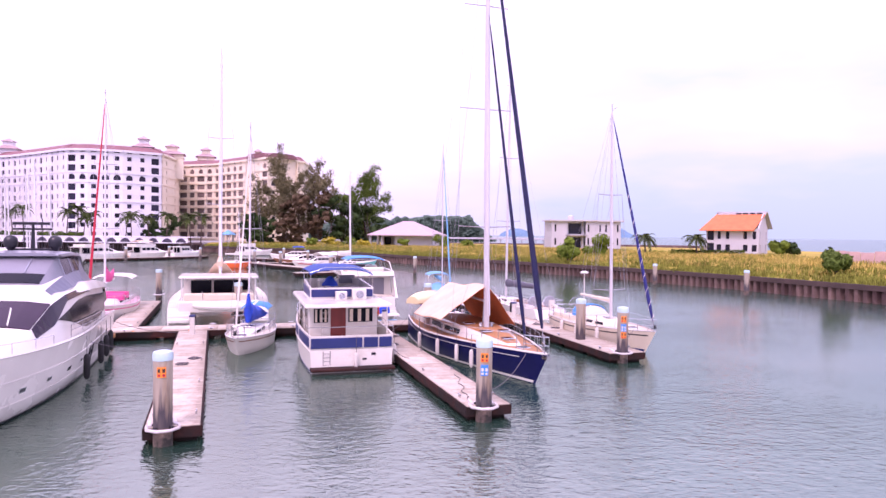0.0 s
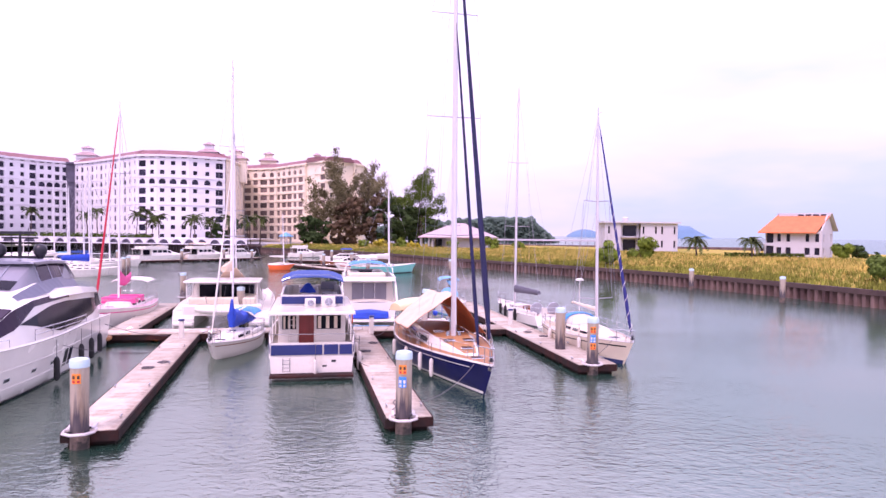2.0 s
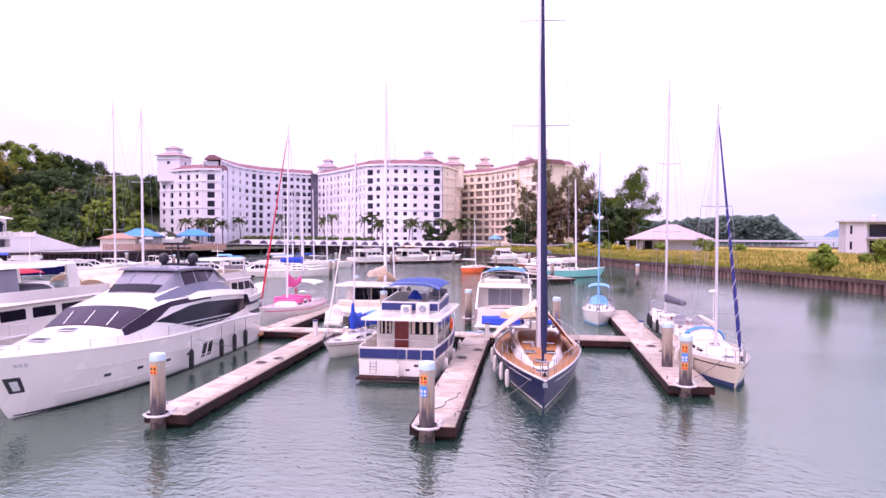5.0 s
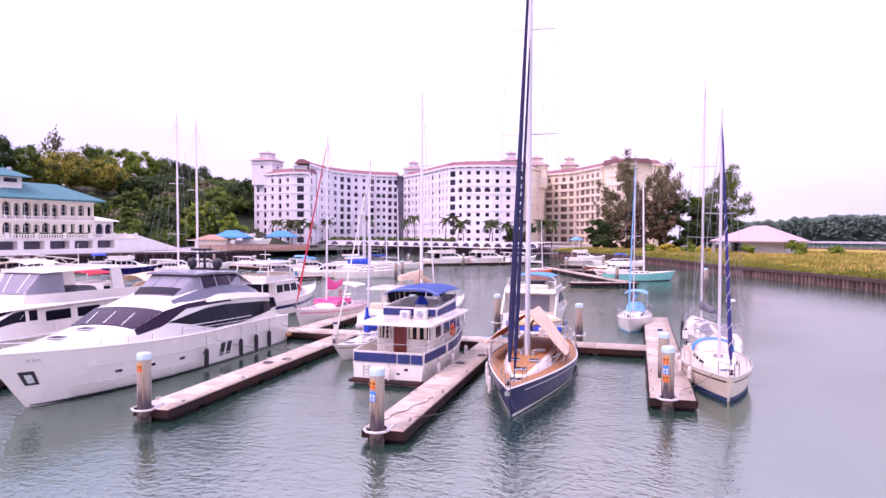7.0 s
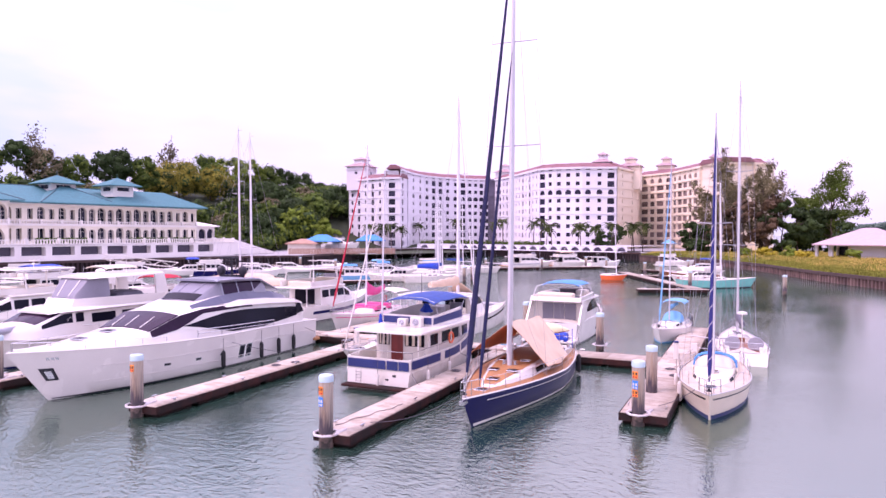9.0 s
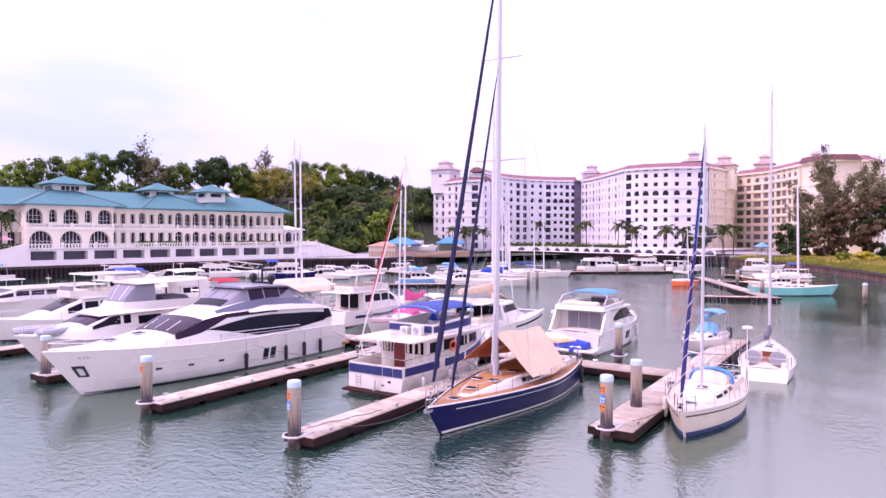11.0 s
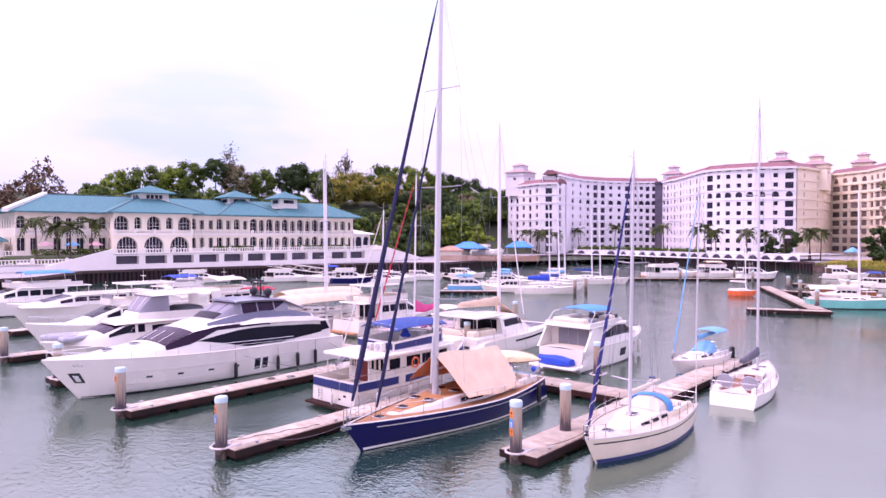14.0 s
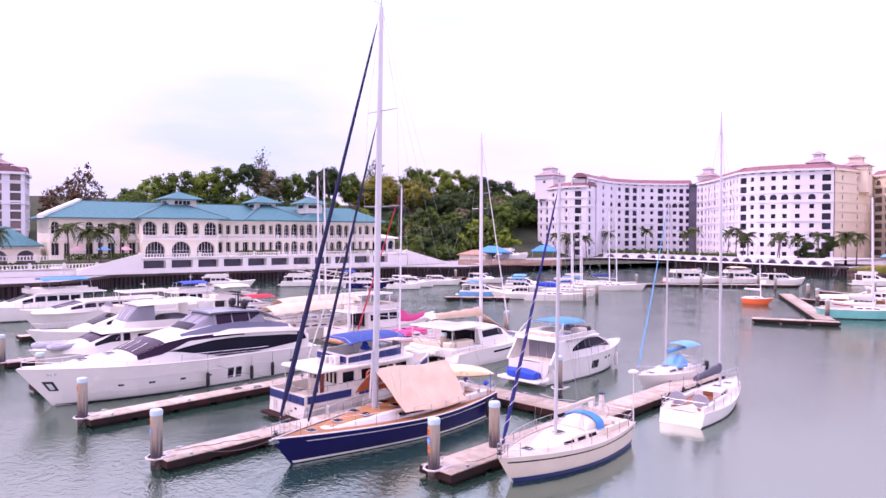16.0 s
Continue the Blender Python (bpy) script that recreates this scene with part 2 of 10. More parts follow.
ROPE_W = paint("white_rope", (0.55, 0.52, 0.50), 0.9, 0.15, 8, 80)
RUBBER = paint("black_rubber", (0.012, 0.012, 0.014), 0.7, 0.3, 4, 60)
FENDER_W = paint("white_fender_vinyl", (0.66, 0.62, 0.56), 0.5, 0.15, 3, 30, dark=(0.40, 0.34, 0.26))
PONT = paint("pontoon_concrete", (0.47, 0.41, 0.335), 0.88, 0.28, 0.8, 24, bump=0.5, obj=0.4, dark=(0.25, 0.20, 0.15), dark_at=0.55)
PONT_S = paint("pontoon_side_timber", (0.045, 0.016, 0.013), 0.9, 0.4, 2.0, 20, bump=0.6, dark=(0.02, 0.013, 0.012), dark_at=0.5, spec=0.2)


def pile_material():
    """Weathered steel: tan and streaked above, a dark tidal band low down."""
    m = paint("galvanised_pile_steel", (0.44, 0.37, 0.29), 0.7, 0.22, 1.2, 12, bump=0.3, metal=0.05, dark=(0.30, 0.18, 0.08), dark_at=0.6, stretch=(2.2, 2.2, 0.25))
    n, l = m.node_tree.nodes, m.node_tree.links
    bsdf = n["Principled BSDF"]
    old = bsdf.inputs["Base Color"].links[0].from_socket
    tc, sep = n.new("ShaderNodeTexCoord"), n.new("ShaderNodeSeparateXYZ")
    mp, nz = n.new("ShaderNodeMapping"), n.new("ShaderNodeTexNoise")
    mp.inputs["Scale"].default_value = (5.0, 5.0, 0.5)
    nz.inputs["Scale"].default_value, nz.inputs["Detail"].default_value = 1.6, 4.0
    mad, ramp, mx = n.new("ShaderNodeMath"), n.new("ShaderNodeValToRGB"), n.new("ShaderNodeMix")
    mad.operation = "MULTIPLY_ADD"
    mad.inputs[1].default_value = 1.1
    e = ramp.color_ramp.elements
    e[0].position, e[0].color = 0.0, (0.9, 0.9, 0.9, 1)
    e[1].position, e[1].color = 1.0, (0.0, 0.0, 0.0, 1)
    for at, v in ((0.24, 1.0), (0.40, 0.62), (0.60, 0.18)):
        e.new(at).color = (v, v, v, 1)
    l.new(tc.outputs["Object"], sep.inputs[0])
    l.new(tc.outputs["Object"], mp.inputs["Vector"])
    l.new(mp.outputs["Vector"], nz.inputs["Vector"])
    sc = n.new("ShaderNodeMapRange")
    sc.inputs["From Min"].default_value, sc.inputs["From Max"].default_value = 0.45, 2.5
    sc.inputs["To Min"].default_value, sc.inputs["To Max"].default_value = -0.5, 0.45
    l.new(sep.outputs["Z"], sc.inputs["Value"])
    l.new(nz.outputs["Fac"], mad.inputs[0])
    l.new(sc.outputs["Result"], mad.inputs[2])
    l.new(mad.outputs[0], ramp.inputs["Fac"])
    mx.data_type = "RGBA"
    mx.inputs[7].default_value = (0.055, 0.045, 0.055, 1)
    l.new(ramp.outputs["Color"], mx.inputs[0])
    l.new(old, mx.inputs[6])
    l.new(mx.outputs[2], bsdf.inputs["Base Color"])
    return m


PILE = pile_material()
PILE_R = paint("rusty_tidal_steel", (0.20, 0.14, 0.11), 0.85, 0.4, 3, 24, bump=0.6, dark=(0.03, 0.026, 0.022), dark_at=0.5)
CAP = paint("pale_blue_pile_cap", (0.40, 0.58, 0.63), 0.5, 0.1, 2, 20, dark=(0.55, 0.58, 0.56), dark_at=0.6)
YEL = paint("orange_sign_plate", (0.86, 0.24, 0.02), 0.5, 0.08, 4, 40)
SIGN_B = paint("blue_sign_plate", (0.02, 0.22, 0.72), 0.5, 0.08, 4, 40)
INK = paint("sign_ink", (0.05, 0.03, 0.02), 0.6, 0.1, 4, 40)
SHEET = paint("rusty_sheet_piling", (0.17, 0.105, 0.09), 0.9, 0.4, 0.8, 8, bump=0.6, dark=(0.06, 0.03, 0.028), dark_at=0.55, stretch=(1, 1, 0.35))
# dark quay piling, with the shade of the terrace overhang put into its colour
SHEET_D = paint("shade_dark_sheet_piling", (0.03, 0.014, 0.016), 0.85, 0.35, 0.8, 8, bump=0.6, dark=(0.012, 0.008, 0.01), dark_at=0.55, stretch=(1, 1, 0.35))
WALE = paint("dark_capping_beam", (0.065, 0.04, 0.035), 0.9, 0.3, 0.6, 8, bump=0.4)
GRASS_G = paint("grass_ground", (0.29, 0.25, 0.045), 0.95, 0.4, 0.12, 1.5, bump=0.6, dark=(0.42, 0.31, 0.06), dark_at=0.54, spec=0.12)
BLADE_G = paint("green_grass_blades", (0.22, 0.235, 0.04), 0.9, 0.4, 0.4, 4, island=0.5, spec=0.12)
BLADE_Y = paint("dry_grass_blades", (0.55, 0.42, 0.11), 0.9, 0.35, 0.4, 4, island=0.5, spec=0.12)
LEAF = paint("dark_green_leaves", (0.038, 0.07, 0.022), 0.75, 0.4, 0.12, 3, island=0.25, spec=0.12)
LEAF_L = paint("light_green_leaves", (0.15, 0.22, 0.025), 0.75, 0.4, 0.12, 3, island=0.25, spec=0.12)
LEAF_M = paint("mid_green_leaves", (0.09, 0.145, 0.025), 0.75, 0.4, 0.12, 3, island=0.25, spec=0.12)
LEAF_Y = paint("yellowish_leaves", (0.24, 0.22, 0.03), 0.75, 0.4, 0.12, 3, island=0.3, spec=0.12)
# leaf green paled and blued to paint in the haze of distance
LEAF_H = paint("haze_tinted_leaves", (0.10, 0.16, 0.125), 0.85, 0.35, 0.05, 1, island=0.12, spec=0.12)
LEAF_C = paint("grey_green_needles", (0.19, 0.17, 0.09), 0.8, 0.45, 0.25, 3, island=0.5, spec=0.12)
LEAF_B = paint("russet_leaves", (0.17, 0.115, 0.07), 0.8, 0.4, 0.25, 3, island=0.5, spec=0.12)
# darkened copy of russet_leaves: the shade is put into the leaf colour
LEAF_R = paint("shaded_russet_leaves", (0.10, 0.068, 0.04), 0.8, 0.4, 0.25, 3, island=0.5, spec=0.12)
PALM = paint("palm_fronds", (0.05, 0.072, 0.016), 0.6, 0.4, 0.5, 4, island=0.4, spec=0.12)
BARK = paint("tree_bark", (0.09, 0.065, 0.05), 0.9, 0.3, 1.5, 12, bump=0.6)
HILL = paint("wooded_hill_soil", (0.03, 0.045, 0.015), 0.95, 0.4, 0.05, 0.6)
H_WALL = paint("lilac_white_render", (0.70, 0.69, 0.72), 0.8, 0.05, 0.12, 2, dark=(0.65, 0.63, 0.67), dark_at=0.68, stretch=(1, 1, 0.3))
# mid-brown pane colour with the shade of balcony recesses mixed in
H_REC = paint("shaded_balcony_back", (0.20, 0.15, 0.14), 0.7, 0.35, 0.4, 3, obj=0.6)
H_BEIGE = paint("beige_render", (0.78, 0.69, 0.545), 0.8, 0.06, 0.12, 2, dark=(0.70, 0.57, 0.47), dark_at=0.68, stretch=(1, 1, 0.3))
H_ROOF = paint("terracotta_mansard", (0.24, 0.11, 0.12), 0.8, 0.2, 0.5, 8, stretch=(1, 1, 3))
H_CAP = paint("faded_turret_tiles", (0.40, 0.28, 0.29), 0.8, 0.18, 0.5, 8, stretch=(1, 1, 3))
# dark colour standing for the shade within recesses and open arches
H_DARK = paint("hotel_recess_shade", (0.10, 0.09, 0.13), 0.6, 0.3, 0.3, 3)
C_WALL = paint("cream_club_render", (0.74, 0.69, 0.57), 0.8, 0.05, 0.2, 3)
C_TRIM = paint("white_club_trim", (0.77, 0.74, 0.69), 0.6, 0.04, 0.4, 5)
C_ROOF = paint("green_slate_metal_roof", (0.055, 0.195, 0.215), 0.7, 0.2, 0.4, 9, stretch=(6, 6, 1), spec=0.25)
C_RIDGE = paint("dark_ridge_metal", (0.03, 0.09, 0.11), 0.5, 0.15, 1, 9)
TILE_O = paint("orange_tile_roof", (0.66, 0.17, 0.06), 0.8, 0.15, 0.8, 10)
WHITE_R = paint("white_house_render", (0.50, 0.51, 0.55), 0.8, 0.05, 0.3, 4)
ROOF_P = paint("pale_pink_sheet_roof", (0.44, 0.34, 0.36), 0.6, 0.08, 0.3, 6, stretch=(4, 4, 1))
GREY_C = paint("grey_concrete", (0.34, 0.33, 0.34), 0.85, 0.15, 0.4, 6)
BRICK_H = paint("hoarding_panel", (0.52, 0.36, 0.34), 0.85, 0.2, 0.4, 5, obj=0.2)
PLANK = paint("yard_planks", (0.40, 0.24, 0.17), 0.85, 0.25, 0.6, 8, island=0.2)
BLACK = paint("black_gear_plastic", (0.012, 0.012, 0.02), 0.35, 0.3, 4, 40)
GREYR = paint("grey_dinghy_rubber", (0.36, 0.37, 0.42), 0.6, 0.1, 3, 40)
BUSH = paint("bright_bush_leaves", (0.14, 0.21, 0.025), 0.75, 0.4, 0.3, 3, island=0.25, spec=0.12)
HEDGE = paint("clipped_hedge_leaves", (0.06, 0.10, 0.015), 0.8, 0.5, 0.8, 6, island=0.5, spec=0.12)
FLOWER = paint("yellow_shrub_leaves", (0.42, 0.36, 0.03), 0.8, 0.4, 0.8, 6, island=0.5, spec=0.12)
# island woods with the blue distance haze put into the colour
ISLE = paint("haze_tinted_island_woods", (0.10, 0.20, 0.30), 0.95, 0.12, 0.01, 0.1)
YELLOW_D = paint("pale_yellow_hull", (0.78, 0.66, 0.38), 0.4, 0.08, 1.2, 20)


# ---- mesh tools ----
def islands(bm):
    """The loose pieces of a mesh, as lists of faces."""
    left, out = set(bm.faces), []
    while left:
        todo, got = [left.pop()], []
        while todo:
            f = todo.pop()
            got.append(f)
            for v in f.verts:
                for g in v.link_faces:
                    if g in left:
                        left.remove(g)
                        todo.append(g)
        out.append(got)
    return out


LIFT_OUT = ("window", "side_window", "flybridge_seat", "side_glass", "side_pane", "mullion", "marking")


def part(name, bm, material, parent, label="", smooth=False, kind=""):
    if name in LIFT_OUT:
        found = islands(bm)
        if len(found) > 1:
            for faces in found:
                other = BM()
                got = {}
                for f in faces:
                    for v in f.verts:
                        if v not in got:
                            got[v] = other.verts.new(v.co)
                    other.faces.new([got[v] for v in f.verts])
                last = part(name, other, material, parent, label, smooth, kind)
            bm.free()
            return last
    me = bpy.data.meshes.new(name)
    bmesh.ops.recalc_face_normals(bm, faces=bm.faces)
    bm.to_mesh(me)
    bm.free()
    me.materials.append(material)
    if smooth:
        me.shade_smooth()
        me.set_sharp_from_angle(angle=radians(38))
    ob = new(name, me)
    ob.parent = parent
    return tagged(ob, label=label, kind=kind)


def piece(name, me, m, parent):
    """One more object on a mesh that is there already."""
    ob = new(name, me)
    ob.parent = parent
    ob.matrix_basis = m
    return ob


def thing(name, m, label, category, group="", kind=""):
    ob = new(name)
    ob.empty_display_size = 0.2
    ob.matrix_world = m
    return tagged(ob, label, category, group, kind)


def verts_faces(bm, vs, fs):
    made = [bm.verts.new(v) for v in vs]
    for f in fs:
        try:
            bm.faces.new([made[i] for i in f])
        except ValueError:
            pass
    return made


def box(bm, x0, x1, y0, y1, z0, z1, m=None):
    vs = [Vector(p) for p in ((x0, y0, z0), (x1, y0, z0), (x1, y1, z0), (x0, y1, z0), (x0, y0, z1), (x1, y0, z1), (x1, y1, z1), (x0, y1, z1))]
    if m:
        vs = [m @ v for v in vs]
    verts_faces(bm, vs, ((3, 2, 1, 0), (4, 5, 6, 7), (0, 1, 5, 4), (1, 2, 6, 5), (2, 3, 7, 6), (3, 0, 4, 7)))
    return bm


def soft_box(bm, x0, x1, y0, y1, z0, z1, r=0.05, m=None):
    """A box with chamfered upright corners and top edge."""
    r = min(r, (x1 - x0) / 2.2, (y1 - y0) / 2.2)
    def ring(i, z):
        return [(x0 + i + r, y0 + i, z), (x1 - i - r, y0 + i, z), (x1 - i, y0 + i + r, z), (x1 - i, y1 - i - r, z), (x1 - i - r, y1 - i, z), (x0 + i + r, y1 - i, z), (x0 + i, y1 - i - r, z), (x0 + i, y0 + i + r, z)]
    h = min(r, (z1 - z0) / 2.2)
    rings = [ring(0, z0), ring(0, z1 - h), ring(h * 0.35, z1 - h * 0.3), ring(h, z1)]
    if m:
        rings = [[m @ Vector(p) for p in q] for q in rings]
    return loft(bm, rings)


def loft(bm, rings, closed=True, caps=True):
    n = len(rings[0])
    made = [[bm.verts.new(p) for p in r] for r in rings]
    for a, b in zip(made, made[1:]):
        for i in range(n if closed else n - 1):
            j = (i + 1) % n
            try:
                bm.faces.new((a[i], a[j], b[j], b[i]))
            except ValueError:
                pass
    if caps and closed:
        for r in (made[0], made[-1]):
            try:
                bm.faces.new(r)
            except ValueError:
                pass
    return bm


def tube(bm, p0, p1, r0, r1=None, n=8):
    p0, p1 = Vector(p0), Vector(p1)
    r1 = r0 if r1 is None else r1
    q = (p1 - p0).to_track_quat("Z", "Y")
    ring = [q @ Vector((math.cos(6.2832 * i / n), math.sin(6.2832 * i / n), 0)) for i in range(n)]
    return loft(bm, [[p0 + v * r0 for v in ring], [p1 + v * r1 for v in ring]])


def pipe(bm, pts, r, n=6):
    pts = [Vector(p) for p in pts]
    rings = []
    for i, p in enumerate(pts):
        d = (pts[min(i + 1, len(pts) - 1)] - pts[max(i - 1, 0)]).normalized()
        q = d.to_track_quat("Z", "Y")
        rings.append([p + q @ Vector((r * math.cos(6.2832 * k / n), r * math.sin(6.2832 * k / n), 0)) for k in range(n)])
    return loft(bm, rings)


def ball(bm, c, r, sz=1.0, n=10, m=6):
    c = Vector(c)
    rings = []
    for i in range(m + 1):
        a = math.pi * i / m
        rr, z = max(0.02, math.sin(a)) * r, -math.cos(a) * r * sz
        rings.append([c + Vector((rr * math.cos(6.2832 * k / n), rr * math.sin(6.2832 * k / n), z)) for k in range(n)])
    return loft(bm, rings)


def spin(bm, c, prof, n=16):
    """A turned solid: prof is rows of radius, height."""
    c = Vector(c)
    return loft(bm, [[c + Vector((r * math.cos(6.2832 * k / n), r * math.sin(6.2832 * k / n), z)) for k in range(n)] for r, z in prof])


def prism(bm, poly, z0, z1, inset=0.0):
    k = 1 - inset
    cx, cy = sum(p[0] for p in poly) / len(poly), sum(p[1] for p in poly) / len(poly)
    return loft(bm, [[(x, y, z0) for x, y in poly], [(cx + (x - cx) * k, cy + (y - cy) * k, z1) for x, y in poly]])


def sag(p0, p1, drop, n=8):
    p0, p1 = Vector(p0), Vector(p1)
    return [p0.lerp(p1, i / n) - Vector((0, 0, drop * 4 * (i / n) * (1 - i / n))) for i in range(n + 1)]


def BM():
    return bmesh.new()


# the berths' own frame: across the fingers, along the fingers
BERTH = pose(2.5, 22.66, 0, 0, 0, 18.06)


def berth(a, b, turn=0.0, z=0.0):
    return BERTH @ pose(a, b, z, 0, 0, turn)

# ---- setting: water, land, quays ----
bm = BM()
verts_faces(bm, [(-4500, -3000, 0), (4500, -3000, 0), (4500, 4900, 0), (-4500, 4900, 0)], [(0, 1, 2, 3)])
tagged(part("water", bm, WATER, None), "rippled grey-green harbour water", "water", kind="structure")

WALL_R = [(74, -60), (62, 10), (53, 38), (44, 58), (34, 79), (23.5, 96), (8, 115), (-9, 134), (-26, 158), (-43, 177), (-58, 187), (-74, 197)]
BACK_R = [(-72, 262), (-30, 275), (10, 262), (60, 240), (95, 205), (120, 150), (140, 60), (150, -60)]
QUAY_H = [(-74, 197), (-98, 195), (-125, 195), (-150, 196), (-163, 188), (-158, 168), (-138, 142), (-120, 106), (-127, 92)]
QUAY_C = [(-127, 92), (-126, 79), (-121, 33), (-117, 22), (-100, 14), (-92, -10), (-80, -60)]
BACK_L = [(-420, -60), (-420, 420), (-60, 420)]


def land(name, poly, z0, z1, mat, label, extra=0.0):
    bm = BM()
    prism(bm, poly, z0, z1)
    return tagged(part(name, bm, mat, None), label, "ground", kind="structure")


bm = BM()
loft(bm, [[(x, y, z) for x, y in WALL_R + [(-80, 215)] + BACK_R] for z in (-1.5, 1.58)] + [[(x + 6.5, y + 5, 2.33) for x, y in WALL_R] + [(x, y, 2.33) for x, y in [(-80, 217)] + BACK_R]])
tagged(part("ground_east", bm, GRASS_G, None), "rough grassland rising behind the sea wall", "ground", kind="structure")
land("ground_west", QUAY_H + QUAY_C[1:] + BACK_L + [(-62, 262), (-80, 215)], -1.5, 2.2, GREY_C, "paved quay ground round the hotel and clubhouse")


def along(poly, step):
    """Points every step metres along a line, with the direction there."""
    out, left = [], 0.0
    for (x0, y0), (x1, y1) in zip(poly, poly[1:]):
        n = math.hypot(x1 - x0, y1 - y0)
        d = left
        while d < n:
            out.append((x0 + (x1 - x0) * d / n, y0 + (y1 - y0) * d / n, math.atan2(y1 - y0, x1 - x0)))
            d += step
        left = d - n
    return out


def sheet_wall(name, line, top, label, mat, step=0.9):
    """Corrugated sheet piling under a dark capping beam."""
    root = tagged(new(name), label, "sea wall", kind="structure")
    bm = BM()
    prof = []
    for k, (x, y, a) in enumerate(along(line, step / 5)):
        o = (0.0, 0.0, 0.0, 0.46, 0.46)[k % 5]
        nx, ny = math.sin(a), -math.cos(a)
        prof.append((x - nx * o * SIDE + nx * 0.5 * SIDE, y - ny * o * SIDE + ny * 0.5 * SIDE))
    vs = [bm.verts.new((x, y, -1.2)) for x, y in prof], [bm.verts.new((x, y, top - 0.25)) for x, y in prof]
    for i in range(len(prof) - 1):
        bm.faces.new((vs[0][i], vs[0][i + 1], vs[1][i + 1], vs[1][i]))
    part("sheet_piles", bm, mat, root, kind="stuff")
    bm = BM()
    for (x0, y0), (x1, y1) in zip(line, line[1:]):
        n, a = math.hypot(x1 - x0, y1 - y0), math.atan2(y1 - y0, x1 - x0)
        box(bm, -0.02, n + 0.02, -0.66 if SIDE > 0 else 0.1, -0.1 if SIDE > 0 else 0.66, top - 0.4, top + 0.1, pose(x0, y0, 0, 0, 0, math.degrees(a)))
    part("capping_beam", bm, WALE, root)
    return root


SIDE = -1
sheet_wall("sea_wall_east", WALL_R, 1.6, "rusty corrugated sheet-pile sea wall with dark capping", SHEET)
sheet_wall("sea_wall_hotel", QUAY_H, 2.3, "dark sheet-pile quay wall below the hotel", SHEET_D)
sheet_wall("sea_wall_club", QUAY_C, 2.3, "dark sheet-pile quay wall below the clubhouse terrace", SHEET_D)

# distant shores
bm = BM()
rng = random.Random(4)
def ridge(bm, az0, az1, dist, prof, depth, n=60, jag=0.0):
    rows = []
    for i in range(n + 1):
        f = i / n
        az = radians(az0 + (az1 - az0) * f)
        h = prof(f) * (1 + jag * (rng.random() - 0.5))
        d = Vector((math.sin(az), math.cos(az), 0))
        rows.append([d * (dist - depth) + Vector((0, 0, -1)), d * (dist - depth * 0.85) + Vector((0, 0, h * 0.35)), d * (dist - depth * 0.3) + Vector((0, 0, h * 0.85)), d * dist + Vector((0, 0, h)), d * (dist + depth) + Vector((0, 0, -1))])
    loft(bm, rows, closed=False)
ridge(bm, 3.2, 6.2, 2600, lambda f: 30 * math.sin(math.pi * f) ** 0.7, 120)
ridge(bm, 9.2, 14.6, 2800, lambda f: 48 * min(1, 3.2 * (1 - f)) * (0.55 + 0.45 * math.sin(2.4 * f + 0.5)) + 3, 160)
ridge(bm, 20.5, 21.5, 2500, lambda f: 8 * math.sin(math.pi * f), 60)
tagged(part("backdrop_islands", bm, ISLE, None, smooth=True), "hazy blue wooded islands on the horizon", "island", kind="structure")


def leaf_quads(pts_sizes, seed, flat=0.0):
    """Many small bent leaf clumps as one mesh."""
    r = random.Random(seed)
    vs, fs = [], []
    for p, s, *out in pts_sizes:
        u = Vector((r.gauss(0, 1), r.gauss(0, 1), r.gauss(0, 0.7))).normalized()
        if out:
            u = (u * 0.55 + out[0]).normalized()
        v = u.orthogonal().normalized()
        v = Matrix.Rotation(r.random() * 6.28, 3, u) @ v
        w = u.cross(v)
        k = len(vs)
        a, b = s * (0.6 + 0.7 * r.random()), s * (0.35 + 0.4 * r.random())
        p = Vector(p)
        vs += [p - v * a, p - v * 0.2 * a - w * b, p + v * a, p + v * 0.1 * a + w * b, p + u * b * 0.4]
        fs += [(k, k + 1, k + 4), (k + 1, k + 2, k + 4), (k + 2, k + 3, k + 4), (k + 3, k, k + 4)]
    me = bpy.data.meshes.new("leaves")
    me.from_pydata([tuple(v) for v in vs], [], fs)
    return me


def leaf_part(name, pts, seed, mat, parent, label="", kind=""):
    me = leaf_quads(pts, seed)
    me.materials.append(mat)
    ob = new(name, me)
    ob.parent = parent
    return tagged(ob, label=label, kind=kind)


def crown_points(r, c, rx, rz, n, size, lumps=9, gap=0.55):
    """Leaf places over several uneven lumps that make one crown."""
    cs = []
    for _ in range(lumps):
        a, t = r.random() * 6.283, r.random()
        q = math.sqrt(t) * 0.72
        z = (r.random() * 1.5 - 0.65) * rz * (1 - 0.5 * q)
        cs.append((Vector((c[0] + rx * q * math.cos(a), c[1] + rx * q * math.sin(a), c[2] + z)), (0.28 + 0.26 * r.random())))
    out = []
    for _ in range(n):
        k, f = cs[r.randrange(lumps)]
        d = Vector((r.gauss(0, 1), r.gauss(0, 1), r.gauss(0, 1))).normalized() * (gap + (1.08 - gap) * r.random())
        out.append((k + Vector((d.x * rx * f, d.y * rx * f, d.z * rz * f * 1.1)), size * (0.6 + 0.8 * r.random()), d.normalized()))
    return out


